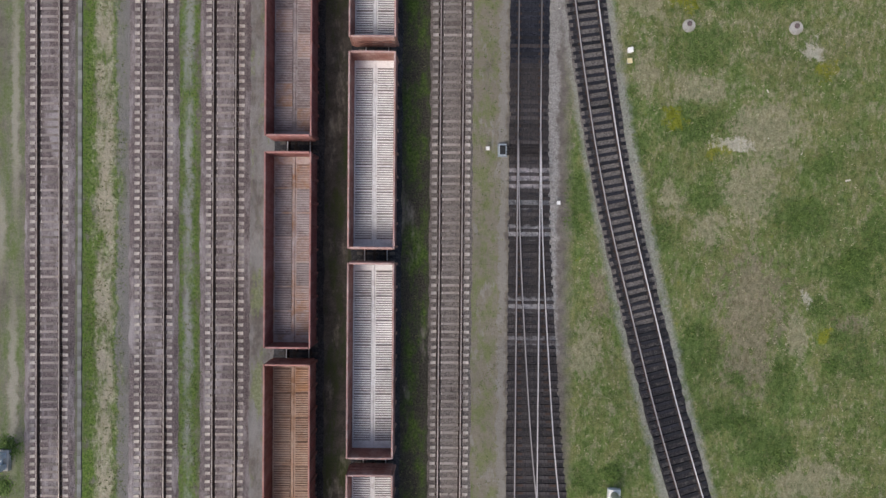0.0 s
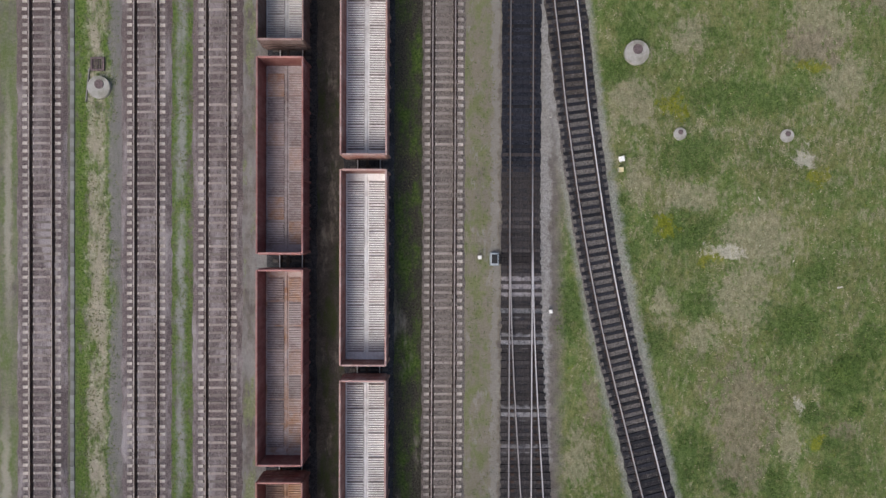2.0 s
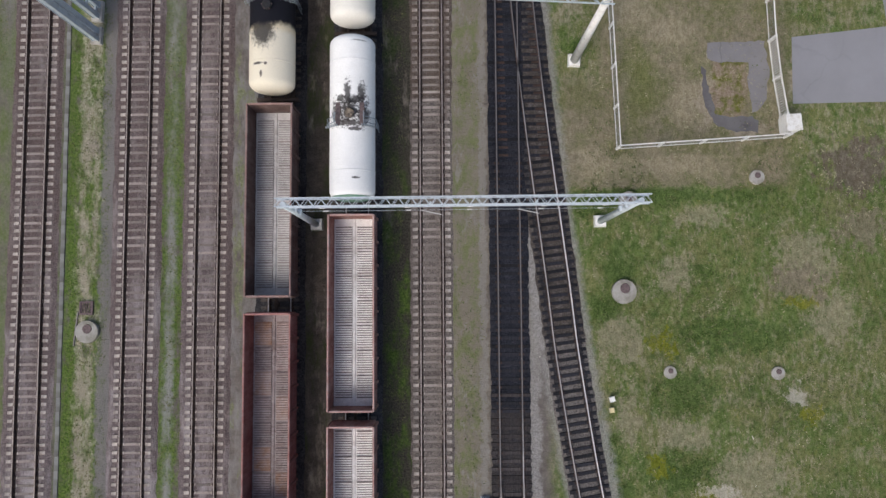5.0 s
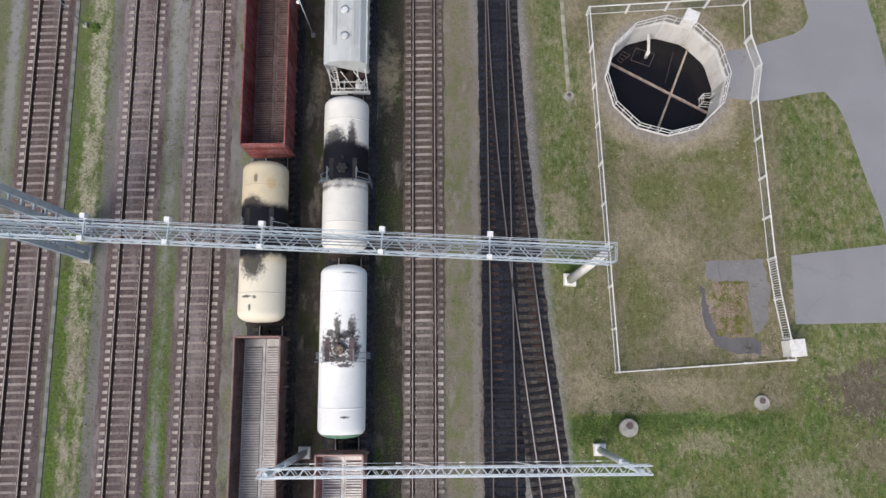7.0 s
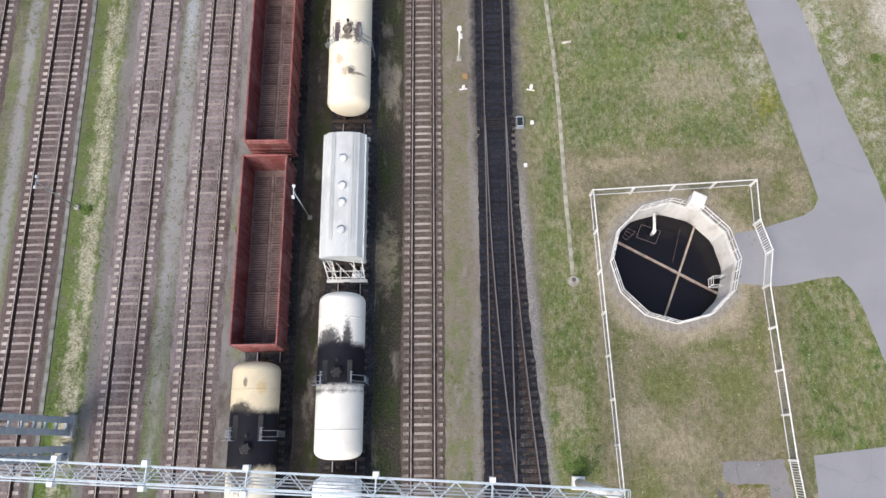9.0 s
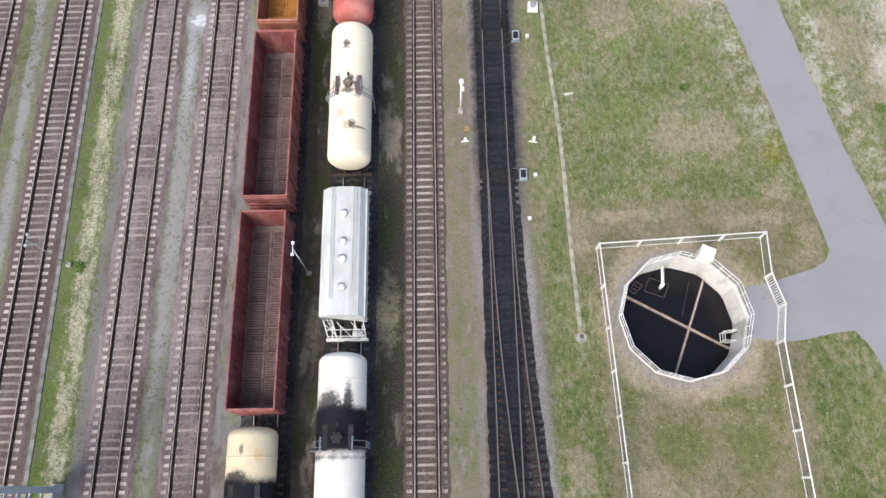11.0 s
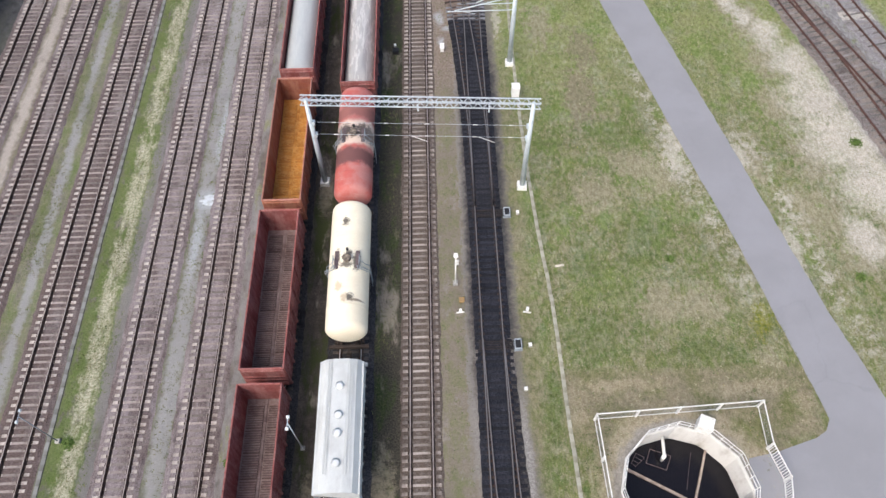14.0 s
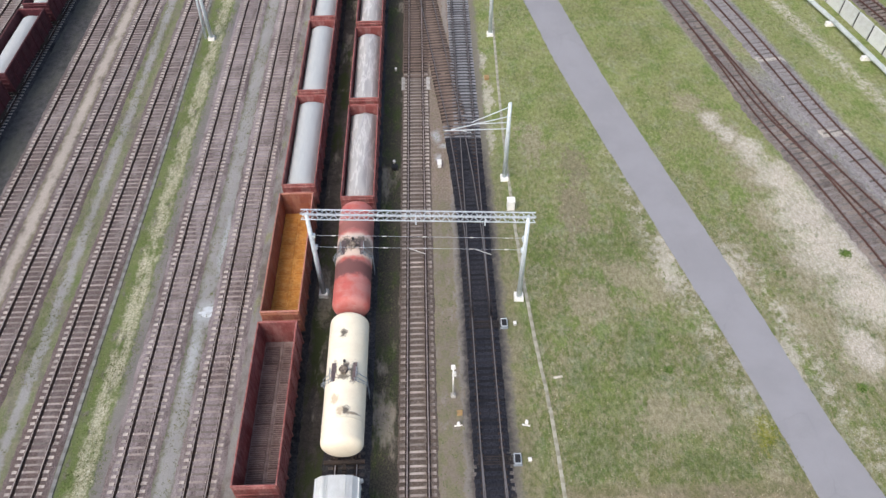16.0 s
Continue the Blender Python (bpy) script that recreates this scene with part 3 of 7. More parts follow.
RAIL_H, RAIL_G = polished_rail("branch_rail_head", 33.0, (0.86, 0.83, 0.81)), polished_rail("points_rail_head", 9.0, (0.64, 0.61, 0.61))
RAIL_H_WEST, RAIL_G_WEST = polished_rail("branch_west_rail_head", 33.0, (0.50, 0.47, 0.46)), polished_rail("points_west_rail_head", 9.0, (0.40, 0.37, 0.37))
RAIL_MID = worn("brown_rail_head", (0.40, 0.352, 0.335), (0.23, 0.185, 0.168), 0.4, 2, 0.5, 0.4)
PIPE = worn("pipe_cladding", (0.46, 0.50, 0.49), (0.30, 0.33, 0.31), 0.45, 1.2, 0.6)
BALLAST_MID = ballast("dull_ballast", (0.095, 0.084, 0.078), (0.230, 0.210, 0.195), (0.035, 0.031, 0.031), 0.40, None, ((-17.0, 10.0, (0.030, 0.029, 0.033)), (-8.0, 4.5, (0.040, 0.038, 0.042)), (31.0, 11.0, (0.085, 0.072, 0.064)), (52.0, 11.0, (0.045, 0.042, 0.043))))
BALLAST_EDGE = ballast("pale_ballast", (0.175, 0.165, 0.170), (0.330, 0.312, 0.318), (0.125, 0.108, 0.100), 0.30, None, ((113.4, 0.35, (0.56, 0.52, 0.46)), (100.2, 0.5, (0.56, 0.52, 0.46)), (90.0, 0.3, (0.50, 0.47, 0.42))))
SLEEPER = worn("sleeper_concrete", (0.43, 0.385, 0.345), (0.24, 0.20, 0.175), 0.35, 3, 0.9, vary=0.5)
SLEEPER_DUSTY = worn("dusty_sleeper", (0.265, 0.228, 0.208), (0.155, 0.128, 0.118), 0.5, 2.5, 0.95, vary=0.7)
SLEEPER_DARK = worn("dark_sleeper", (0.115, 0.098, 0.088), (0.055, 0.046, 0.042), 0.5, 3, 0.95, vary=0.7)
SLEEPER_MID = worn("worn_sleeper_middle", (0.275, 0.240, 0.215), (0.165, 0.135, 0.118), 0.45, 2.5, 0.95, vary=0.6)
TIMBER = worn("creosote_timber", (0.019, 0.019, 0.025), (0.010, 0.010, 0.014), 0.5, 3, 0.85, vary=0.8, streak=(8, 1, 1))
TIMBER_DUSKY = worn("dusty_creosote_timber", (0.058, 0.050, 0.050), (0.026, 0.023, 0.025), 0.55, 2.5, 0.88, vary=0.9, streak=(8, 1, 1))
SLEEPER_OILED = worn("oil_stained_sleeper", (0.345, 0.300, 0.268), (0.150, 0.122, 0.108), 0.5, 1.6, 0.92, vary=0.7)
TIMBER_GREY = worn("bleached_timber", (0.23, 0.235, 0.25), (0.13, 0.13, 0.14), 0.45, 3, 0.9, vary=0.6, streak=(8, 1, 1))
TIMBER_BROWN = worn("brown_timber", (0.090, 0.066, 0.054), (0.045, 0.033, 0.028), 0.5, 3, 0.9, vary=0.8)
TIMBER_PALE = worn("weathered_timber", (0.205, 0.190, 0.180), (0.115, 0.105, 0.098), 0.45, 3, 0.9, vary=0.8, streak=(1, 6, 1))
RAIL_TOP = worn("rail_head_steel", (0.50, 0.48, 0.48), (0.34, 0.30, 0.28), 0.3, 2, 0.45, 0.5)
RAIL_DULL = worn("dull_rail_head", (0.37, 0.32, 0.30), (0.21, 0.165, 0.145), 0.4, 2, 0.55, 0.3)
RAIL_SIDE = worn("rail_rust", (0.075, 0.045, 0.034), (0.035, 0.024, 0.020), 0.5, 3, 0.85)
RAIL_BLACK = worn("blackened_rail_side", (0.036, 0.029, 0.028), (0.018, 0.015, 0.016), 0.5, 3, 0.8)
RAIL_OLD = worn("old_rust", (0.115, 0.064, 0.054), (0.070, 0.042, 0.037), 0.5, 3, 0.85)
STEEL_BLUE = worn("galvanised_steel", (0.62, 0.68, 0.72), (0.45, 0.50, 0.54), 0.35, 2, 0.45, 0.25)
GANTRY = worn("gantry_steel", (0.54, 0.61, 0.66), (0.40, 0.46, 0.50), 0.35, 2, 0.5, 0.2)
STEEL_GREY = worn("grey_steel", (0.30, 0.34, 0.37), (0.20, 0.22, 0.24), 0.4, 2, 0.5, 0.3)
WHITE = worn("white_paint", (0.80, 0.79, 0.76), (0.58, 0.54, 0.47), 0.3, 2.5, 0.55)
TROUGH = worn("trough_concrete", (0.370, 0.355, 0.290), (0.240, 0.230, 0.170), 0.5, 1.0, 0.95, vary=0.2)
TROUGH_DULL = worn("dull_trough_concrete", (0.225, 0.228, 0.215), (0.145, 0.142, 0.128), 0.55, 0.8, 0.95, vary=0.3)
PANEL = worn("grey_white_panel", (0.60, 0.62, 0.60), (0.45, 0.46, 0.42), 0.4, 0.6, 0.9)
MANHOLE = worn("manhole_concrete", (0.37, 0.355, 0.325), (0.23, 0.22, 0.18), 0.5, 1.3, 0.92)
WIRE = worn("fence_wire", (0.34, 0.36, 0.36), (0.25, 0.26, 0.26), 0.4, 3, 0.6)
CONCRETE = worn("concrete", (0.46, 0.44, 0.41), (0.30, 0.28, 0.25), 0.5, 1.3, 0.92)


def asphalt(name, a, b, stain, worn_by, cracks):
    """Road surface: coarse grain, faded patches, stains and thin dark cracks."""
    n = Nodes(name)
    grain, patch = n.noise(45, 3, 0.7), n.noise(0.22, 5, 0.65)
    col = n.mix(n.step(patch, 0.35, 0.65), a, b)
    col = n.mix(n.step(n.noise(1.1, 6, 0.75), 0.54, 0.78, 0, worn_by), col, stain)
    v = n.t.nodes.new("ShaderNodeTexVoronoi")
    v.feature = 'DISTANCE_TO_EDGE'
    v.inputs["Scale"].default_value = 0.16
    warp = n.t.nodes.new("ShaderNodeVectorMath")
    n.put(warp.inputs[0], n.pos)
    wobble = n.t.nodes.new("ShaderNodeTexNoise")
    wobble.inputs["Scale"].default_value, wobble.inputs["Detail"].default_value = 0.9, 5
    n.put(wobble.inputs["Vector"], n.pos)
    n.put(warp.inputs[1], wobble.outputs["Color"])
    n.put(v.inputs["Vector"], warp.outputs[0])
    line = n.math('MULTIPLY', n.step(v.outputs["Distance"], 0.011, 0.003), n.step(n.noise(0.12, 3, 0.6), 0.50, 0.60))
    col = n.mix(n.math('MULTIPLY', line, cracks), col, (0.10, 0.095, 0.085))
    col = n.mix(1.0, col, n.math('ADD', n.math('MULTIPLY', grain, 0.5), 0.75), 'MULTIPLY')
    n.bump(grain, 0.3, 0.01)
    return n.done(col, 0.9, 0, 0.2)


ASPHALT = asphalt("worn_asphalt", (0.272, 0.270, 0.288), (0.250, 0.248, 0.262), (0.225, 0.220, 0.225), 0.35, 0.10)
ASPHALT_OLD = asphalt("broken_asphalt", (0.185, 0.178, 0.182), (0.225, 0.218, 0.222), (0.120, 0.110, 0.075), 0.9, 0.35)
ASPHALT_TAR = asphalt("crumbled_dark_asphalt", (0.105, 0.100, 0.105), (0.155, 0.148, 0.150), (0.070, 0.064, 0.055), 0.9, 0.5)
BLACK = worn("black_metal", (0.020, 0.020, 0.022), (0.045, 0.040, 0.036), 0.4, 3, 0.6)
UNDER = worn("grimy_underframe", (0.045, 0.035, 0.030), (0.085, 0.060, 0.048), 0.5, 2, 0.85)
IRON = worn("cast_iron", (0.17, 0.125, 0.125), (0.09, 0.07, 0.07), 0.5, 6, 0.7, 0.2)
YELLOW = worn("yellow_paint", (0.34, 0.22, 0.10), (0.22, 0.15, 0.08), 0.4, 4, 0.6)
GLASS = worn("lamp_glass", (0.85, 0.86, 0.86), (0.7, 0.7, 0.7), 0.3, 4, 0.2)


# ---- mesh helpers ----
def part(name, bm, material, parent=None, label=""):
    me = bpy.data.meshes.new(name)
    bmesh.ops.recalc_face_normals(bm, faces=bm.faces)
    bm.to_mesh(me)
    bm.free()
    for m in material if isinstance(material, (list, tuple)) else (material,):
        me.materials.append(m)
    ob = new(name, me)
    ob.parent = parent
    if label:
        ob["label"] = label
    return ob


def piece(name, me, parent, m):
    ob = new(name, me)
    ob.parent = parent
    ob.matrix_basis = m
    return ob


def thing(name, label, category, m=None, group="", kind=""):
    ob = new(name)
    ob.matrix_basis = m or Matrix()
    return tagged(ob, label, category, group, kind)


def hexa(bm, corners, mi=0):
    v = [bm.verts.new(c) for c in corners]
    for f in ((0, 3, 2, 1), (4, 5, 6, 7), (0, 1, 5, 4), (1, 2, 6, 5), (2, 3, 7, 6), (3, 0, 4, 7)):
        bm.faces.new([v[i] for i in f]).material_index = mi
    return v


def box(bm, x, y, z, sx, sy, sz, mi=0, taper=0.0):
    """A block with its middle at x, y, z; taper: how much narrower its top is on every side."""
    a, b, c, t = sx / 2, sy / 2, sz / 2, taper
    return hexa(bm, [(x - a, y - b, z - c), (x + a, y - b, z - c), (x + a, y + b, z - c), (x - a, y + b, z - c),
                     (x - a + t, y - b + t, z + c), (x + a - t, y - b + t, z + c), (x + a - t, y + b - t, z + c), (x - a + t, y + b - t, z + c)], mi)


def bar(bm, p, q, w, h=None, mi=0):
    p, q = Vector(p), Vector(q)
    d = (q - p).normalized()
    up = Vector((0, 0, 1)) if abs(d.z) < 0.95 else Vector((0, 1, 0))
    s = d.cross(up).normalized() * w / 2
    u = s.cross(d).normalized() * (h or w) / 2
    hexa(bm, [p - s - u, p + s - u, p + s + u, p - s + u, q - s - u, q + s - u, q + s + u, q - s + u], mi)


def tube(bm, p, q, r, r2=None, n=10, cap=True, mi=0):
    p, q = Vector(p), Vector(q)
    d = (q - p).normalized()
    s = d.orthogonal().normalized()
    u = d.cross(s)
    rings = []
    for c, rad in ((p, r), (q, r if r2 is None else r2)):
        rings.append([bm.verts.new(c + rad * (math.cos(2 * math.pi * i / n) * s + math.sin(2 * math.pi * i / n) * u)) for i in range(n)])
    for i in range(n):
        f = bm.faces.new((rings[0][i], rings[0][(i + 1) % n], rings[1][(i + 1) % n], rings[1][i]))
        f.material_index, f.smooth = mi, True
    if cap:
        bm.faces.new(rings[0]).material_index = mi
        bm.faces.new(rings[1]).material_index = mi


def sweep(bm, line, profile, mis=None, close=True, caps=True):
    """Carries a profile of (side, up) along a line of (x, y, z)."""
    rings = []
    pts = [Vector(p) for p in line]
    for i, p in enumerate(pts):
        d = pts[min(i + 1, len(pts) - 1)] - pts[max(i - 1, 0)]
        s = Vector((d.y, -d.x, 0)).normalized()
        rings.append([bm.verts.new(p + s * a + Vector((0, 0, b))) for a, b in profile])
    k = len(profile)
    for a, b in zip(rings, rings[1:]):
        for j in range(k if close else k - 1):
            f = bm.faces.new((a[j], a[(j + 1) % k], b[(j + 1) % k], b[j]))
            f.material_index = mis[j] if mis else 0
    if close and caps:
        bm.faces.new(rings[0])
        bm.faces.new(rings[-1])


def smooth_line(pts, step=1.0):
    """Points about a step apart on a smooth curve through (x, y) knots."""
    p = [Vector(a) for a in pts]
    p = [2 * p[0] - p[1], *p, 2 * p[-1] - p[-2]]
    out = []
    for a, b, c, d in zip(p, p[1:], p[2:], p[3:]):
        n = max(1, round((c - b).length / step))
        for i in range(n):
            t = i / n
            out.append(0.5 * (2 * b + (c - a) * t + (2 * a - 5 * b + 4 * c - d) * t * t + (3 * b - a - 3 * c + d) * t ** 3))
    return out + [p[-2]]


def revolve(bm, profile, n=32, mi=0):
    """Turns (radius, y) about the y axis."""
    rings = []
    for r, y in profile:
        rings.append([bm.verts.new((r * math.cos(2 * math.pi * i / n), y, r * math.sin(2 * math.pi * i / n))) for i in range(n)])
    for a, b in zip(rings, rings[1:]):
        for i in range(n):
            f = bm.faces.new((a[i], a[(i + 1) % n], b[(i + 1) % n], b[i]))
            f.smooth, f.material_index = True, mi
    bm.faces.new(rings[0])
    bm.faces.new(rings[-1])


# ---- ground ----
def build_ground():
    bm = bmesh.new()
    # a sheet to the horizon, with a shaft where the round basin is sunk
    xs = [-4000, -400, -60, 7.6, BX - BR, BX + BR, 70, 400, 4000]
    ys = [-4000, -400, -40, BY - BR, BY + BR, 140, 400, 4000]
    grid = [[bm.verts.new((x, y, 0)) for x in xs] for y in ys]
    for j in range(len(ys) - 1):
        for i in range(len(xs) - 1):
            if (i, j) == (4, 3):
                continue
            bm.faces.new((grid[j][i], grid[j][i + 1], grid[j + 1][i + 1], grid[j + 1][i])).material_index = 1 if i > 2 else 0
    inner = [bm.verts.new((BX + BR * 0.985 * math.cos(a), BY + BR * 0.985 * math.sin(a), 0)) for a in (2 * math.pi * (k + 0.5) / 48 for k in range(48))]
    c = [grid[3][5], grid[4][5], grid[4][4], grid[3][4]]
    for q in range(4):
        s = 36 + 12 * q
        for k in range(11):
            bm.faces.new((c[q], inner[(s + k) % 48], inner[(s + k + 1) % 48])).material_index = 1
        bm.faces.new((c[q], c[(q + 1) % 4], inner[(s + 12) % 48], inner[(s + 11) % 48])).material_index = 1
    return tagged(part("ground", bm, GROUND), "grassy and cinder-strewn yard ground", "ground", kind="structure")


build_ground()


# ---- tracks ----
RAIL_Z, GAUGE = 0.13, 1.572
RAIL_PROFILE = [(-0.065, 0), (0.065, 0), (0.065, 0.015), (0.012, 0.035), (0.012, 0.135), (0.037, 0.145), (0.037, 0.178), (-0.037, 0.178), (-0.037, 0.145), (-0.012, 0.135), (-0.012, 0.035), (-0.065, 0.015)]
RAIL_FACES = [1, 1, 1, 1, 1, 1, 0, 1, 1, 1, 1, 1]


def concrete_sleeper(long=2.7, middle=SLEEPER_DUSTY, end=SLEEPER):
    bm = bmesh.new()
    h = long / 2
    for s in (-1, 1):
        box(bm, s * (h - 0.27), 0, 0.055, 0.54, 0.25, 0.15, 0, 0.02)
        box(bm, s * (h - 0.27 - 0.46), 0, 0.04, 0.24, 0.21, 0.14, 0, 0.02)
        for t in (-1, 1):
            box(bm, s * GAUGE / 2 + t * 0.12, 0, 0.142, 0.11, 0.22, 0.05, 2, 0.015)
    box(bm, 0, 0, 0.034, long - 1.6, 0.21, 0.15, 1, 0.02)
    me = bpy.data.meshes.new("sleeper")
    bm.to_mesh(me)
    bm.free()
    for m in (end, middle, RAIL_SIDE):
        me.materials.append(m)
    return me


def timber_sleeper(material, long=2.75, plate=0.18):
    bm = bmesh.new()
    box(bm, 0, 0, 0.045, long, 0.25, 0.165, 0, 0.012)
    for s in (-1, 1):
        box(bm, s * GAUGE / 2, 0, 0.133, 2 * plate, 0.17, 0.012, 1, 0.003)
    me = bpy.data.meshes.new("sleeper")
    bm.to_mesh(me)
    bm.free()
    for m in (material, RAIL_SIDE):
        me.materials.append(m)
    return me


SLEEPER_WHOLE = concrete_sleeper(2.7, SLEEPER_MID)
SLEEPER_DARK_WHOLE = concrete_sleeper(2.7, SLEEPER_DARK, SLEEPER_DARK)
SLEEPER_CONCRETE, SLEEPER_TIMBER, SLEEPER_PALE, SLEEPER_BROWN = concrete_sleeper(), timber_sleeper(TIMBER), timber_sleeper(TIMBER_PALE, 2.6, 0.1), timber_sleeper(TIMBER_BROWN)
SLEEPER_GREY, SLEEPER_DUSKY = timber_sleeper(TIMBER_GREY), timber_sleeper(TIMBER_DUSKY)
SLEEPER_STAINED = concrete_sleeper(2.7, SLEEPER_OILED, SLEEPER_OILED)


def ribbon(bm, line, half, top, rag, skirt=0.3, seed=0, dark=(2, 5)):
    """A low bank along a line with an uneven edge; the bands under the rails take the second material."""
    rng = random.Random(seed)
    rings = []
    for i, p in enumerate(line):
        d = (line[min(i + 1, len(line) - 1)] - line[max(i - 1, 0)]).normalized()
        s = Vector((d.y, -d.x))
        l, r = half + rng.uniform(-rag, rag), half + rng.uniform(-rag, rag)
        o, n = 0.92 + rng.uniform(-0.05, 0.05), 0.64 + rng.uniform(-0.05, 0.05)
        row = [(-l - skirt, 0.004), (-l, top), (-o, top), (-n, top), (0, top + 0.01), (n, top), (o, top), (r, top), (r + skirt, 0.004)]
        rings.append([bm.verts.new((p.x + s.x * a, p.y + s.y * a, b + (rng.uniform(-0.012, 0.006) if b > 0.01 else 0))) for a, b in row])
    for a, b in zip(rings, rings[1:]):
        for j in range(8):
            bm.faces.new((a[j], a[j + 1], b[j + 1], b[j])).material_index = 1 if j in dark else 0


def railway_track(knots, label, sleeper, bed, rail=(RAIL_TOP, RAIL_SIDE), grease_shade=BALLAST_RAIL, near=(-17, 128), spacing=0.545, half=1.45, widen=None, seed=1, skip=lambda y: False, bed_top=0.085, jitter=0.02, rag=0.07, later=(), dark_edges=False, west=None):
    t = thing("railway_track", label, "railway track", group="tracks of the yard")
    line = smooth_line(knots, 0.5)
    bm = bmesh.new()
    ribbon(bm, line, half, bed_top, rag, seed=seed, dark=(1, 2, 5, 6) if dark_edges else (2, 5))
    part("ballast", bm, (bed, grease_shade), t)
    for s in (-1, 1):
        bm = bmesh.new()
        run = []
        for i, p in enumerate(line):
            d = (line[min(i + 1, len(line) - 1)] - line[max(i - 1, 0)]).normalized()
            run.append((p.x + s * d.y * GAUGE / 2, p.y - s * d.x * GAUGE / 2, RAIL_Z))
        sweep(bm, run, RAIL_PROFILE, RAIL_FACES)
        part("rail", bm, (west, rail[1]) if west and s < 0 else rail, t)
    rng = random.Random(seed)
    rest = bmesh.new()
    walked, due = 0.0, 0.0
    for a, b in zip(line, line[1:]):
        seg = (b - a).length
        while due <= walked + seg:
            p = a + (b - a) * ((due - walked) / seg)
            due += spacing
            if skip(p.y):
                continue
            ang = math.degrees(math.atan2(-(b.x - a.x), b.y - a.y)) + rng.uniform(-0.6, 0.6)
            off, wide = (widen(p.y) if widen else (0, 1))
            m = pose(p.x + off + rng.uniform(-jitter, jitter), p.y + rng.uniform(-0.02, 0.02), rng.uniform(-0.012, 0.004), 0, 0, ang)
            here, past = sleeper, p.y + rng.uniform(-1.5, 1.5)
            for start, kind in later:
                here = kind if past > start else here
            if near[0] < p.y < near[1]:
                piece("sleeper", here, t, m @ Matrix.Diagonal((wide, 1, 1, 1)))
            else:
                v0 = len(rest.verts)
                rest.from_mesh(here)
                rest.verts.ensure_lookup_table()
                for v in rest.verts[v0:]:
                    v.co = m @ v.co
        walked += seg
    if len(rest.verts):
        far = part("sleeper_run", rest, list(sleeper.materials), t)
        far["kind"] = "stuff"
    else:
        rest.free()
    return t


def straight(x, y0=-40, y1=175):
    return [(x, y0), (x, (y0 + y1) / 2), (x, y1)]


LEFT_LABEL = "straight track of concrete sleepers sunk in brown ballast"
for i, (cx, lo) in enumerate(((-51.0, 175), (-38.25, 40), (-33.2, 40), (-27.31, -17), (-20.0, -17), (-15.02, -17))):
    railway_track(straight(cx, 20 if cx < -30 else -40), LEFT_LABEL, SLEEPER_CONCRETE, BALLAST, (RAIL_DULL, RAIL_SIDE), near=(lo, 128), seed=10 + i, spacing=0.55)
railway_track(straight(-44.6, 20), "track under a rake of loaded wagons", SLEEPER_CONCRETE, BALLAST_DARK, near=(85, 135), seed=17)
railway_track(straight(-9.83), "dark track under a rake of open wagons", SLEEPER_DARK_WHOLE, BALLAST_DARK, near=(-17, 0), seed=18)
railway_track(straight(-4.42), "dark track under a rake of tank wagons", SLEEPER_DARK_WHOLE, BALLAST_DARK, near=(-17, 0), seed=19)
railway_track(straight(0.786), "straight track of grey concrete sleepers with bright rails", SLEEPER_WHOLE, BALLAST_GREY, (RAIL_MID, RAIL_SIDE), near=(-17, 128), seed=20, half=1.2, later=((36.0, SLEEPER_STAINED), (90.0, SLEEPER_WHOLE), (112.0, SLEEPER_BROWN)))


def branch(knots, y):
    """The x at which a line of knots crosses y."""
    for a, b in zip(knots, knots[1:]):
        if a[1] <= y <= b[1]:
            return a[0] + (b[0] - a[0]) * (y - a[1]) / (b[1] - a[1])
    return None


G_X = 6.2
S_KNOTS = [(11.2, -40), (8.85, -24), (7.55, -14), (6.85, -5), (6.4, 3), (6.22, 10)]
N_KNOTS = [(6.2, 78), (6.08, 86), (5.75, 93), (5.45, 97.5), (4.86, 104.2), (4.44, 107.7), (3.57, 115.6), (2.68, 123.5), (2.15, 128.2), (1.15, 138), (0.79, 146)]


def long_timbers(y):
    for k in (H_KNOTS, S_KNOTS, N_KNOTS):
        x = branch(k, y)
        if x is not None and abs(x - G_X) < (1.25 if k is N_KNOTS else 2.3):
            return (x - G_X) / 2, 1 + abs(x - G_X) / 2.75
    return 0, 1


def merged(knots):
    return lambda y: branch(knots, y) is not None and abs(branch(knots, y) - G_X) < (1.25 if knots is N_KNOTS else 2.3)


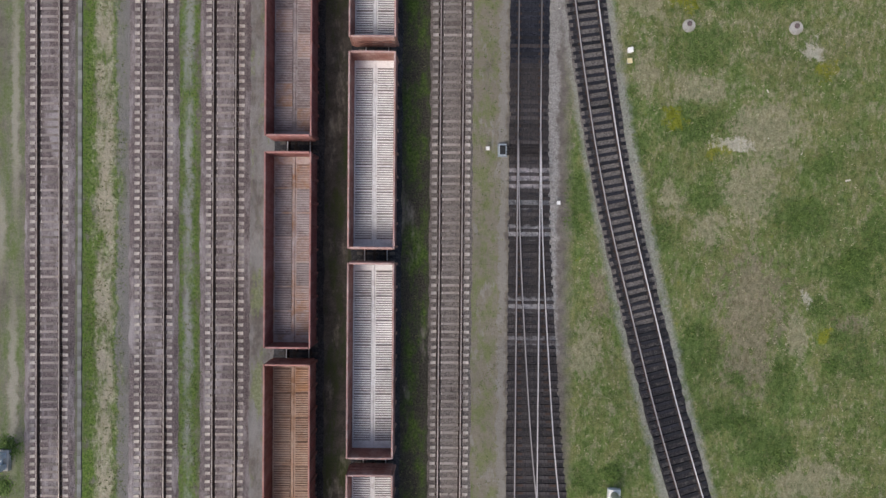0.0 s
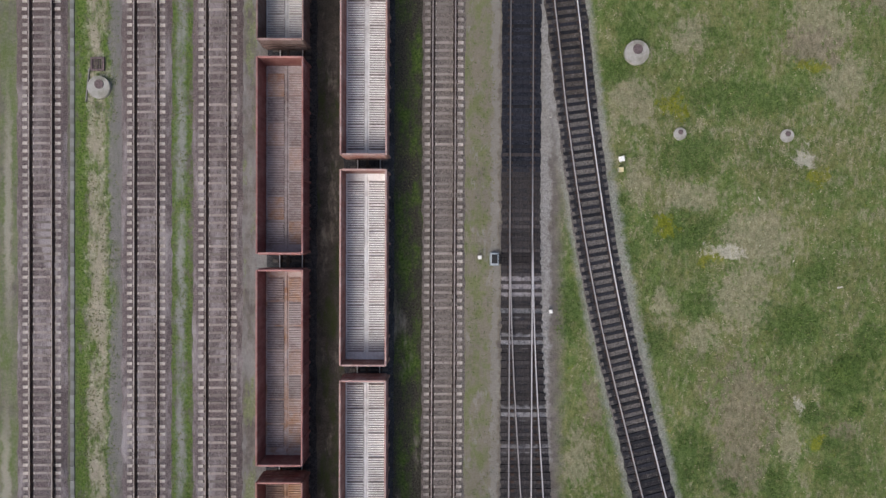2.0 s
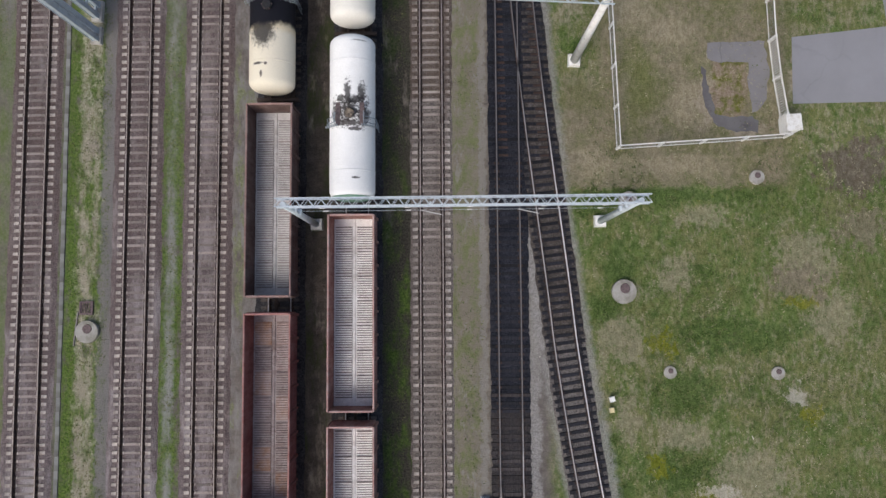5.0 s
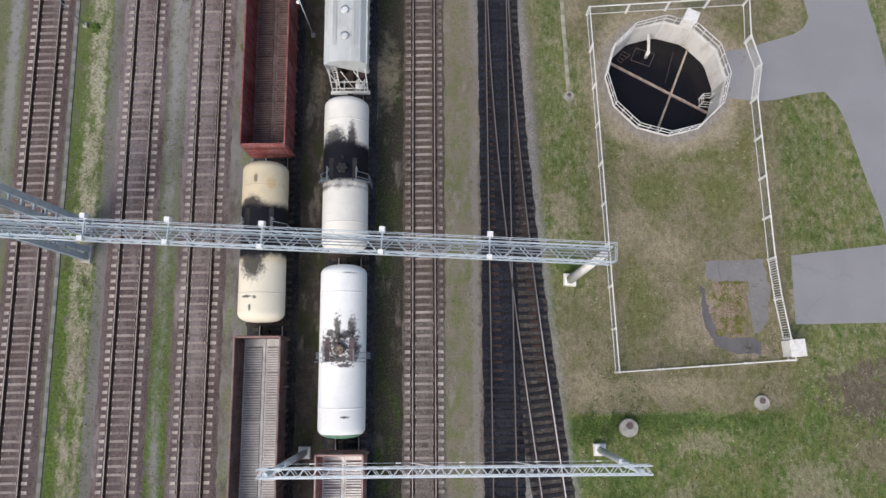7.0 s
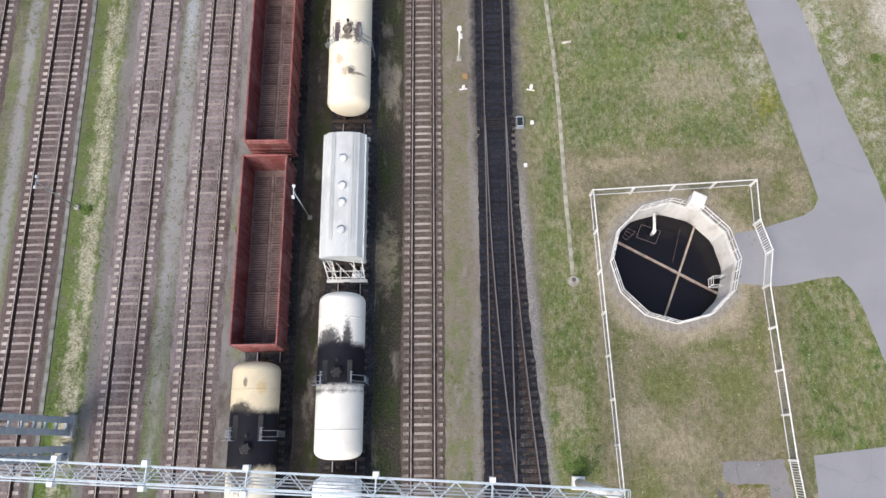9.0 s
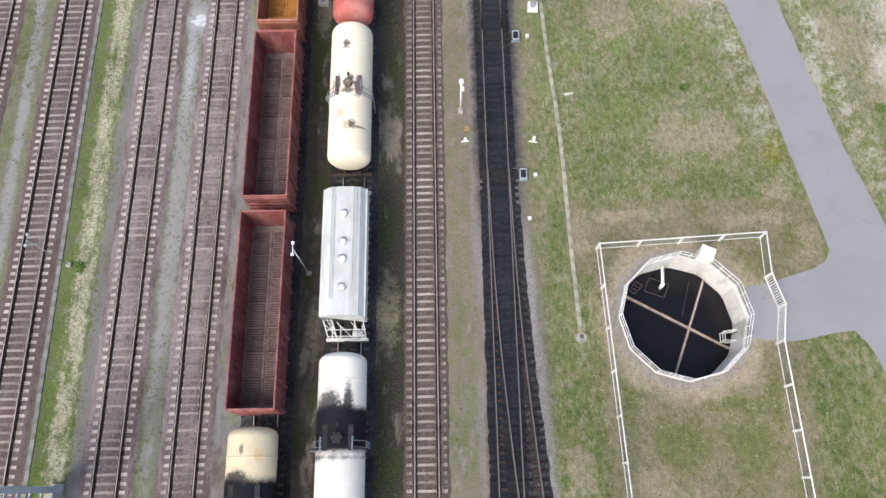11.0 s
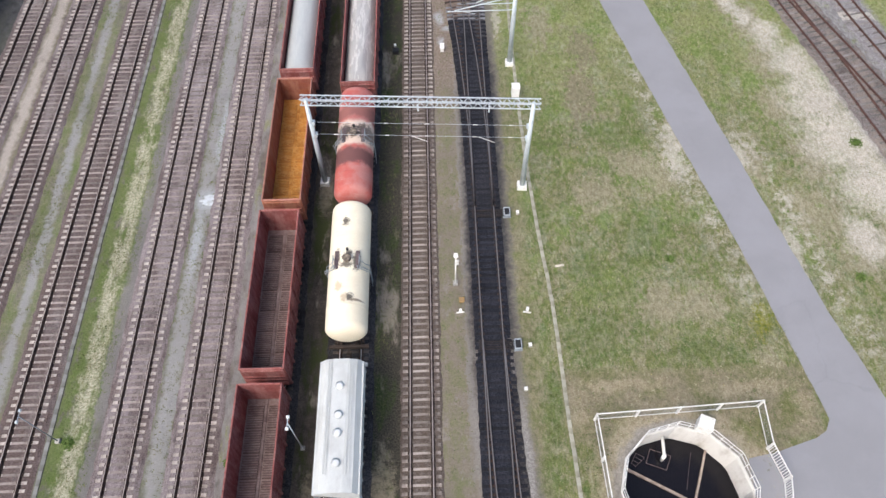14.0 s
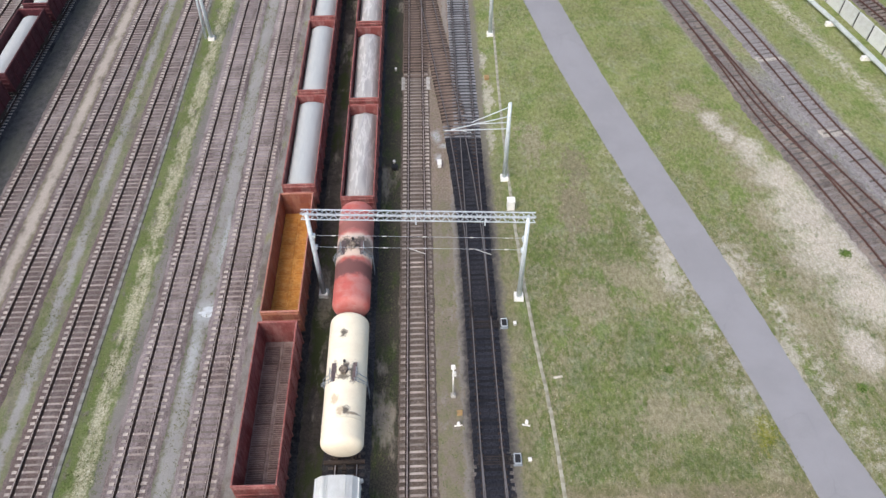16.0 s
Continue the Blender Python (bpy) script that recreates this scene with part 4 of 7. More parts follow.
railway_track(straight(G_X), "oil-blackened timber track with turnouts", SLEEPER_DUSKY, BALLAST_POINTS, (RAIL_G, RAIL_BLACK), BALLAST_POINTS, near=(-17, 128), spacing=0.56, widen=long_timbers, seed=21, half=1.05, later=((15.0, SLEEPER_TIMBER), (100.5, SLEEPER_GREY)), west=RAIL_G_WEST)
for k, seed in ((H_KNOTS, 22), (S_KNOTS, 23), (N_KNOTS, 24)):
    railway_track(k, "diverging timber track curving off a turnout", SLEEPER_BROWN if k is N_KNOTS else SLEEPER_DUSKY if k is S_KNOTS else SLEEPER_TIMBER, BALLAST_MID if k is H_KNOTS else BALLAST_BROWN if k is N_KNOTS else BALLAST_POINTS, (RAIL_H if k is H_KNOTS else RAIL_G, RAIL_SIDE if k is H_KNOTS else RAIL_BLACK), near=(-17, 128), spacing=0.56, seed=seed, skip=merged(k), bed_top=0.106 if k is N_KNOTS else 0.055, half=1.15 if k is H_KNOTS else 1.05, grease_shade=BALLAST_BROWN if k is N_KNOTS else BALLAST_DARK, dark_edges=k is H_KNOTS, west=RAIL_H_WEST if k is H_KNOTS else RAIL_G_WEST)

R1_KNOTS = [(27, 160), (34.08, 126.3), (36.4, 114), (38.1, 103.6), (40.4, 94.7), (42.1, 87.1), (43.2, 82), (47, 62)][::-1]
R2_KNOTS = [(34.7, 123), (36.9, 113), (39.2, 103.6), (42.2, 94.7), (44.9, 87), (53, 66)][::-1]
R3_KNOTS = [(33, 152), (39.45, 126.1), (42.05, 113.8), (44.05, 103.4), (46.3, 94.5), (52, 74), (57, 58)][::-1]
R4_KNOTS = [(51, 152), (58.2, 125.8), (60.9, 115), (65, 100)][::-1]
for k, seed in ((R1_KNOTS, 31), (R2_KNOTS, 32), (R3_KNOTS, 33), (R4_KNOTS, 34)):
    buried = k is R3_KNOTS
    bed = BALLAST_EDGE if buried else BALLAST_WEEDY
    railway_track(k, "rusty siding, its sleepers half buried in grey gravel" if buried else "rusty siding on old timber sleepers in grey gravel", SLEEPER_BROWN if k is R4_KNOTS else SLEEPER_PALE, bed, (RAIL_OLD, RAIL_OLD), bed, rag=0.16, near=(60, 130), spacing=0.75, half=1.3, seed=seed, skip=(lambda y: y > 108) if k is R2_KNOTS else (lambda y: False), bed_top=0.112 if buried else 0.07, jitter=0.08)



def sleeper_pad(x, y):
    bm = bmesh.new()
    box(bm, 0, 0, 0.07, 0.42, 2.2, 0.16, 0, 0.015)
    ob = part("concrete_pad", bm, CONCRETE)
    ob.matrix_basis = pose(x, y, 0, 0, 0, 0.6)
    tagged(ob, "pale concrete pad beside the sleeper ends", "concrete pad", "pads beside the track")


sleeper_pad(-0.62, 110.4)
sleeper_pad(2.2, 110.4)


# ---- roads, troughs ----
def slab(name, outline, z, material, label, category):
    bm = bmesh.new()
    low = [bm.verts.new((x, y, -0.1)) for x, y in outline]
    top = [bm.verts.new((x, y, z)) for x, y in outline]
    bm.faces.new(top)
    for i in range(len(top)):
        bm.faces.new((low[i], low[(i + 1) % len(top)], top[(i + 1) % len(top)], top[i]))
    return tagged(part(name, bm, material), label, category, kind="structure")


def road_outline():
    left = smooth_line([(3.0, 190), (8.5, 158), (14.6, 128), (17.0, 114.5), (19.7, 102.3), (22.3, 91.5), (24.3, 83), (26.4, 74.5), (28.2, 65.8), (29.3, 60.6)], 0.7)
    right = smooth_line([(37.0, 36), (35.6, 50), (34.2, 59.7), (32.5, 65.8), (31.5, 69.8), (29.7, 78), (27.6, 87.5), (25.1, 98.2), (22.4, 110.2), (19.15, 127.4), (12.9, 158), (7.0, 190)], 0.7)
    rng = random.Random(5)
    out = [(p.x + rng.uniform(-0.05, 0.05), p.y) for p in left]
    out += [(29.55, 59.2), (29.1, 58.4), (28.27, 57.9), (26.6, 57.4), (25.3, 57.0), (23.2, 56.6), (23.0, 53.0), (25.3, 52.7), (26.6, 52.8), (29.0, 53.3), (30.2, 53.4), (31.0, 52.4), (31.5, 51.2), (32.4, 47.4), (33.4, 43.8), (33.6, 42.0), (26.7, 41.25), (26.6, 36.4), (33.4, 36.5), (34.2, 36.2)]
    return out + [(p.x + rng.uniform(-0.05, 0.05), p.y) for p in right]


slab("road", road_outline(), 0.03, ASPHALT, "worn grey asphalt service road through the grass", "road")


def ragged(outline, reach, step, seed):
    """The same outline in short steps with crumbled edges."""
    rng, out = random.Random(seed), []
    for (x0, y0), (x1, y1) in zip(outline, outline[1:] + outline[:1]):
        k = max(1, round(math.hypot(x1 - x0, y1 - y0) / step))
        out += [(x0 + (x1 - x0) * i / k + rng.uniform(-reach, reach), y0 + (y1 - y0) * i / k + rng.uniform(-reach, reach)) for i in range(k)]
    return out


slab("pavement", ragged([(20.5, 40.2), (20.75, 40.85), (24.7, 41.0), (25.0, 38.6), (24.6, 36.4), (23.7, 35.7), (23.5, 37.6), (23.45, 39.35), (20.85, 39.55)], 0.10, 0.35, 6), 0.022, ASPHALT_OLD, "old broken asphalt beside a weedy bed", "pavement")
slab("pavement", ragged([(20.15, 39.3), (20.5, 38.9), (20.75, 37.0), (21.1, 35.6), (23.6, 35.5), (24.1, 35.1), (23.9, 34.4), (22.4, 34.4), (21.2, 34.75), (20.6, 35.6), (20.25, 37.2)], 0.12, 0.3, 7), 0.026, ASPHALT_TAR, "crumbled dark asphalt along a weedy bed", "pavement")


def cable_trough(knots, label, wide, seed, material=TROUGH):
    t = thing("cable_trough", label, "cable trough", kind="structure")
    fine, line, gone = smooth_line(knots, 0.05), [], 0.0
    for a, b in zip(fine, fine[1:]):
        gone -= (b - a).length
        if gone <= 0:
            line.append(b)
            gone += 1.0
    rng = random.Random(seed)
    lid = bmesh.new()
    box(lid, 0, 0, 0.03, wide, 0.992, 0.10, 0, 0.004)
    me = bpy.data.meshes.new("lid")
    lid.to_mesh(me)
    lid.free()
    me.materials.append(material)
    for a, b in zip(line, line[1:]):
        c = (a + b) / 2
        ang = math.degrees(math.atan2(-(b.x - a.x), b.y - a.y))
        piece("lid", me, t, pose(c.x + rng.uniform(-0.015, 0.015), c.y, rng.uniform(-0.006, 0.003), rng.uniform(-0.15, 0.15), rng.uniform(-0.5, 0.5), ang + rng.uniform(-0.4, 0.4)))
    return t


cable_trough([(-25.2, -17), (-25.2, 40), (-25.35, 70), (-25.3, 100), (-25.7, 130)], "long concrete cable trough with dull grey lids", 0.29, 3, TROUGH_DULL)
cable_trough([(11.42, 53.6), (11.2, 60), (11.0, 68.5), (10.48, 76), (10.1, 84), (9.95, 96), (10.1, 110), (10.6, 128)], "concrete cable trough running through the grass", 0.28, 4)


# ---- wagons ----
def bogie(parent, y):
    b = bmesh.new()
    for s in (-1, 1):
        bar(b, (s * 1.0, y - 1.2, 0.85), (s * 1.0, y + 1.2, 0.85), 0.16, 0.28)
        box(b, s * 1.0, y, 0.66, 0.2, 0.7, 0.3, 0, 0.03)
    bar(b, (-1.05, y, 0.95), (1.05, y, 0.95), 0.4, 0.3)
    bo = part("bogie", b, UNDER, parent)
    for dy in (-0.925, 0.925):
        w = bmesh.new()
        tube(w, (-1.0, y + dy, 0.78), (1.0, y + dy, 0.78), 0.08)
        for s in (-1, 1):
            tube(w, (s * 0.72, y + dy, 0.78), (s * 0.85, y + dy, 0.78), 0.465, n=20)
        part("wheelset", w, UNDER, bo)


def couplers(parent, half):
    for s in (-1, 1):
        c = bmesh.new()
        bar(c, (0, s * (half - 0.25), 1.25), (0, s * (half + 0.42), 1.25), 0.16, 0.2)
        box(c, 0.02, s * (half + 0.47), 1.25, 0.36, 0.22, 0.30, 0, 0.04)
        part("coupler", c, UNDER, parent)


def rusty(name, base, rust, dust, amount, patchy=0.0, stain=(0.36, 0.17, 0.06)):
    n = Nodes(name)
    v = n.obj
    big, fine = n.noise(0.9, 5, 0.7, v), n.noise(14, 4, 0.7, v)
    drip = n.noise(1.1, 6, 0.78, v, (1, 1.6, 0.3))
    col = n.mix(n.step(big, 0.40, 0.70), base, rust)
    col = n.mix(n.step(drip, 0.42, 0.64, 0, amount), col, dust)
    col = n.mix(1.0, col, n.math('ADD', n.math('MULTIPLY', fine, 0.7), 0.65), 'MULTIPLY')
    col = n.mix(1.0, col, n.math('ADD', n.math('MULTIPLY', n.noise(0.45, 5, 0.7), 0.9), 0.55), 'MULTIPLY')
    if patchy:
        col = n.mix(n.math('MULTIPLY', n.step(n.rand, 0.62, 0.95), n.step(big, 0.30, 0.60, 0.0, patchy)), col, stain)
        col = n.mix(n.step(n.noise(0.8, 6, 0.75, n.pos), 0.40, 0.64, 0, patchy), col, dust)
    tone = 0.12 + 0.4 * patchy
    col = n.mix(1.0, col, n.math('ADD', n.math('MULTIPLY', n.rand, tone), 1 - tone / 2), 'MULTIPLY')
    n.bump(n.math('ADD', fine, big), 0.2, 0.015)
    return n.done(col, n.step(big, 0.3, 0.7, 0.6, 0.85), 0, 0.3)


GONDOLA_STYLES = {
    "brown": dict(out=rusty("brown_wagon_paint", (0.215, 0.078, 0.068), (0.160, 0.060, 0.052), (0.30, 0.165, 0.145), 0.55),
                  rim=rusty("faded_brown_rim", (0.38, 0.175, 0.155), (0.26, 0.105, 0.092), (0.42, 0.265, 0.245), 0.6),
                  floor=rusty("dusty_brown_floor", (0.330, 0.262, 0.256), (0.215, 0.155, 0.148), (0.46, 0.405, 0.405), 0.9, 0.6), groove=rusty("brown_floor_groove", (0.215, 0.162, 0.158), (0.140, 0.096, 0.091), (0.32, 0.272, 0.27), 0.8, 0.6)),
    "grey": dict(out=rusty("faded_wagon_paint", (0.270, 0.125, 0.098), (0.200, 0.086, 0.068), (0.38, 0.255, 0.220), 0.7),
                 rim=rusty("pale_rim", (0.42, 0.26, 0.235), (0.34, 0.18, 0.155), (0.50, 0.39, 0.36), 0.6),
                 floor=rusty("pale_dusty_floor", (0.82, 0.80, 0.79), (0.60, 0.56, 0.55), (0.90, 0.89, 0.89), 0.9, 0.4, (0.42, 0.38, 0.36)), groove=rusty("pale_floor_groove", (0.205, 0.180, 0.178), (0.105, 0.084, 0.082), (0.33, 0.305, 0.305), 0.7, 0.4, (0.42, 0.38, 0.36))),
    "orange": dict(out=rusty("rust_red_wagon_paint", (0.215, 0.066, 0.048), (0.26, 0.090, 0.044), (0.35, 0.18, 0.12), 0.6),
                   rim=rusty("rust_red_rim", (0.40, 0.17, 0.13), (0.33, 0.12, 0.08), (0.46, 0.26, 0.20), 0.5),
                   floor=rusty("orange_rust_floor", (0.50, 0.225, 0.045), (0.37, 0.150, 0.038), (0.60, 0.34, 0.11), 0.8), groove=rusty("orange_floor_groove", (0.43, 0.19, 0.040), (0.31, 0.125, 0.033), (0.52, 0.29, 0.095), 0.8)),
    "rust": dict(out=rusty("worn_rust_paint", (0.185, 0.062, 0.048), (0.150, 0.056, 0.040), (0.28, 0.15, 0.115), 0.6),
                 rim=rusty("worn_rust_rim", (0.40, 0.19, 0.155), (0.32, 0.13, 0.10), (0.46, 0.29, 0.25), 0.5),
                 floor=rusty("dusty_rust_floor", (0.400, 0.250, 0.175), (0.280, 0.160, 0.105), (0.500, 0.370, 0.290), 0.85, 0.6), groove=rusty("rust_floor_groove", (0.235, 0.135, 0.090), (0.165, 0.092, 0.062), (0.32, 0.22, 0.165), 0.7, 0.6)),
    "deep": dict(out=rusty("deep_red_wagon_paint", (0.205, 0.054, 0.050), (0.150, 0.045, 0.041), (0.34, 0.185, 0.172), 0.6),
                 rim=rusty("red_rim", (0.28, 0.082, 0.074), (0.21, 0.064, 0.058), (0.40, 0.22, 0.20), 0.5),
                 # floor colours darkened to carry the shade inside the tall walls
                 floor=rusty("shaded_wagon_floor", (0.155, 0.104, 0.096), (0.085, 0.055, 0.050), (0.255, 0.200, 0.190), 0.85, 0.45, (0.170, 0.112, 0.100)), groove=rusty("shaded_floor_groove", (0.088, 0.054, 0.048), (0.055, 0.034, 0.030), (0.150, 0.105, 0.095), 0.7, 0.45, (0.105, 0.068, 0.060))),
    "dusky": dict(out=rusty("dusky_wagon_paint", (0.115, 0.068, 0.058), (0.085, 0.050, 0.043), (0.185, 0.140, 0.125), 0.6),
                  rim=rusty("dusky_rim", (0.27, 0.165, 0.145), (0.20, 0.115, 0.10), (0.36, 0.27, 0.25), 0.6),
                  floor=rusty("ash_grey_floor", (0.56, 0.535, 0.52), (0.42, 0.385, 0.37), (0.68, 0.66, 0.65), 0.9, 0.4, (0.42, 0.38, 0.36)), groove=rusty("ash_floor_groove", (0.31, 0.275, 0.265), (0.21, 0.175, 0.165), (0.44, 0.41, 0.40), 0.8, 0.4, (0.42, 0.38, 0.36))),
    "plum": dict(out=rusty("plum_wagon_paint", (0.060, 0.011, 0.018), (0.046, 0.013, 0.016), (0.09, 0.034, 0.040), 0.4),
                 rim=rusty("plum_rim", (0.130, 0.040, 0.046), (0.10, 0.036, 0.038), (0.18, 0.09, 0.09), 0.4),
                 floor=rusty("plum_floor", (0.10, 0.06, 0.05), (0.06, 0.04, 0.034), (0.15, 0.11, 0.10), 0.5), groove=rusty("plum_floor_groove", (0.06, 0.036, 0.03), (0.04, 0.025, 0.02), (0.08, 0.06, 0.05), 0.4)),
}


def prism(bm, outline, axis, lo, hi):
    """A closed outline in the two other axes, drawn out along an axis from lo to hi."""
    ends = []
    for c in (lo, hi):
        ends.append([bm.verts.new((c, a, b) if axis == 0 else (a, c, b)) for a, b in outline])
    n = len(outline)
    for i in range(n):
        bm.faces.new((ends[0][i], ends[0][(i + 1) % n], ends[1][(i + 1) % n], ends[1][i]))
    bm.faces.new(ends[0])
    bm.faces.new(ends[1])


def gondola(style, label, top=3.9, length=12.75, group="open wagons on the sidings"):
    st = GONDOLA_STYLES[style]
    floor_mat = st["floor"]
    w = thing("open_wagon", label, "freight wagon", group=group)
    half, fz = length / 2, 1.72
    for s in (-1, 1):
        b = bmesh.new()
        out = [(s * 1.405, fz - 0.18), (s * 1.405, top - 0.09), (s * 1.455, top - 0.09)]
        for z in (fz + 1.6, fz + 1.05, fz + 0.45):
            if z < top - 0.3:
                out += [(s * 1.455, z + 0.07), (s * 1.495, z + 0.04), (s * 1.495, z - 0.04), (s * 1.455, z - 0.07)]
        out += [(s * 1.455, fz + 0.02), (s * 1.50, fz + 0.02), (s * 1.50, fz - 0.18)]
        prism(b, out, 1, -half + 0.03, half - 0.03)
        part("side_wall", b, st["out"], w)
        b = bmesh.new()
        hexa(b, [(s * 1.458, -0.09, fz - 0.25), (s * 1.60, -0.07, fz - 0.25), (s * 1.60, 0.07, fz - 0.25), (s * 1.458, 0.09, fz - 0.25),
                 (s * 1.458, -0.09, top - 0.1), (s * 1.53, -0.07, top - 0.1), (s * 1.53, 0.07, top - 0.1), (s * 1.458, 0.09, top - 0.1)])
        me = bpy.data.meshes.new("side_post")
        b.to_mesh(me)
        b.free()
        me.materials.append(st["out"])
        for k in range(9):
            piece("side_post", me, w, pose(0, -half + 0.12 + k * (length - 0.24) / 8, 0))
        b = bmesh.new()
        box(b, s * 1.475, 0, top - 0.03, 0.13, length, 0.13, 0, 0.02)
        part("top_rail", b, st["rim"], w, "paint worn pale along the rim")
        b = bmesh.new()
        out = [(s * (half - 0.07), fz - 0.2), (s * (half - 0.07), top - 0.095), (s * (half - 0.02), top - 0.095)]
        for z in (top - 0.35, fz + 1.35, fz + 0.8, fz + 0.25):
            out += [(s * (half - 0.02), z + 0.10), (s * (half + 0.07), z + 0.05), (s * (half + 0.07), z - 0.05), (s * (half - 0.02), z - 0.10)]
        out += [(s * (half - 0.02), fz), (s * (half + 0.05), fz), (s * (half + 0.05), fz - 0.2)]
        prism(b, out, 0, -1.40, 1.40)
        part("end_wall", b, st["out"], w)
        b = bmesh.new()
        box(b, 0, s * (half - 0.04), top - 0.03, 2.79, 0.14, 0.125, 0, 0.02)
        part("end_rail", b, st["rim"], w)
    # floor: a centre sill and seven pairs of ribbed drop doors
    b = bmesh.new()
    box(b, 0, 0, fz - 0.08, 2.80, length - 0.16, 0.06)
    box(b, 0, 0, fz - 0.02, 0.14, length - 0.16, 0.10, 0, 0.03)
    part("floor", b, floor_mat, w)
    b = bmesh.new()
    bay = (length - 1.1) / 7
    out = [(-bay / 2 + 0.06, -0.025), (-bay / 2 + 0.06, 0.02)]
    for k in range(9):
        y = -bay / 2 + 0.20 + k * (bay - 0.40) / 8
        out += [(y - 0.058, 0.02), (y - 0.046, 0.08), (y + 0.046, 0.08), (y + 0.058, 0.02)]
    out += [(bay / 2 - 0.06, 0.02), (bay / 2 - 0.06, -0.025)]
    prism(b, out, 0, -0.56, 0.56)
    # grooves and rib flanks take a darker colour: dirt plus shade between ribs
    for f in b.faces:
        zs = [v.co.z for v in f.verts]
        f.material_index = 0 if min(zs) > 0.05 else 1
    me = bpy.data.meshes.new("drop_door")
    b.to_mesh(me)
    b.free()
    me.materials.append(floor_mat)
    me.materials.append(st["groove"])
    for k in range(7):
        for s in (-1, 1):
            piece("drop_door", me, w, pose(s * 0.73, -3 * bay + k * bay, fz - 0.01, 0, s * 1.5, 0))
    b = bmesh.new()
    bar(b, (0, -half + 0.1, 1.25), (0, half - 0.1, 1.25), 0.42, 0.5)
    for y in (-4.33, -1.5, 1.5, 4.33):
        bar(b, (-1.4, y, 1.4), (1.4, y, 1.4), 0.25, 0.25)
    part("underframe", b, UNDER, w)
    bogie(w, -4.33)
    bogie(w, 4.33)
    couplers(w, half)
    return w


def place(ob, x, y, turn=0.0):
    ob.matrix_basis = pose(x, y, 0, 0, 0, turn)
    return ob


D_X, E_X = -9.83, -4.42
brown = place(gondola("brown", "open wagon with brown rusty sides and an empty ribbed floor"), D_X, 1.65)
copy_thing(brown, pose(D_X, 15.43, 0))
place(gondola("rust", "open wagon with a dusty rust-brown empty floor"), D_X, -12.15)
place(gondola("dusky", "dusky brown open wagon with a pale ash-grey empty floor"), D_X, 29.25)
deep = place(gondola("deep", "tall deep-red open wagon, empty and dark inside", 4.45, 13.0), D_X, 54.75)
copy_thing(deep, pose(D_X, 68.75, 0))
place(gondola("orange", "red open wagon with a bright orange rusted floor", 4.3, 13.0), D_X, 82.75)
grey = place(gondola("grey", "faded open wagon with a pale ribbed empty floor"), E_X, 8.18)
copy_thing(grey, pose(E_X, 21.85, 0))
copy_thing(grey, pose(E_X, -5.5, 0))
copy_thing(grey, pose(E_X, -19.3, 0))


def heap_material(name, a, b, c):
    n = Nodes(name)
    v = n.obj
    col = n.mix(n.step(n.noise(0.7, 5, 0.6, v, (1.6, 0.45, 1)), 0.34, 0.66), a, b)
    wave = n.noise(0.9, 4, 0.55, v, (1.7, 0.28, 1))
    crest = n.math('ABSOLUTE', n.math('SUBTRACT', wave, 0.5))
    col = n.mix(n.step(crest, 0.045, 0.008, 0, 0.75), col, c)
    col = n.mix(1.0, col, n.math('ADD', n.math('MULTIPLY', n.noise(25, 3, 0.6, v), 0.35), 0.82), 'MULTIPLY')
    n.bump(n.noise(18, 4, 0.7, v), 0.4, 0.03)
    return n.done(col, 0.95, 0, 0.15)


HEAP_SMOOTH = heap_material("pale_grey_load", (0.40, 0.42, 0.425), (0.43, 0.445, 0.447), (0.44, 0.455, 0.455))
HEAP_RIDGED = heap_material("grey_gravel_load", (0.37, 0.365, 0.36), (0.425, 0.415, 0.41), (0.56, 0.55, 0.54))


def load_heap(x, y, top, length, material, label, rough, seed):
    bm = bmesh.new()
    nx, ny = 20, 72
    half, hw = length / 2 - 0.12, 1.33
    rows = []
    for j in range(ny + 1):
        v = -half + 2 * half * j / ny
        row = []
        for i in range(nx + 1):
            u = -hw + 2 * hw * i / nx
            d = min(1.0, (half - abs(v)) / 1.5)
            crown = max(0.0, 1 - abs(u / hw) ** 2.4) * max(0.0, d * (2 - d)) ** 0.5
            ridge = 1 - 2 * abs(noise.noise(Vector((u * 1.1 + seed, v * 0.2, seed))))
            bump = ridge * 0.16 + noise.noise(Vector((u * 3.2 + seed, v * 0.6, 0))) * 0.06
            row.append(bm.verts.new((u, v, top - 1.1 + crown * 0.90 + bump * rough * (0.3 + crown))))
        rows.append(row)
    for a, b in zip(rows, rows[1:]):
        for i in range(nx):
            bm.faces.new((a[i], a[i + 1], b[i + 1], b[i])).smooth = True
    edge = [rows[0], [r[-1] for r in rows], rows[-1][::-1], [r[0] for r in rows][::-1]]
    for run in edge:
        low = [bm.verts.new((v.co.x, v.co.y, 1.75)) for v in run]
        for i in range(len(run) - 1):
            bm.faces.new((run[i], low[i], low[i + 1], run[i + 1]))
    ob = part("bulk_load", bm, material)
    ob.matrix_basis = pose(x, y, 0)
    return tagged(ob, label, "bulk load", "loads heaped in wagons")


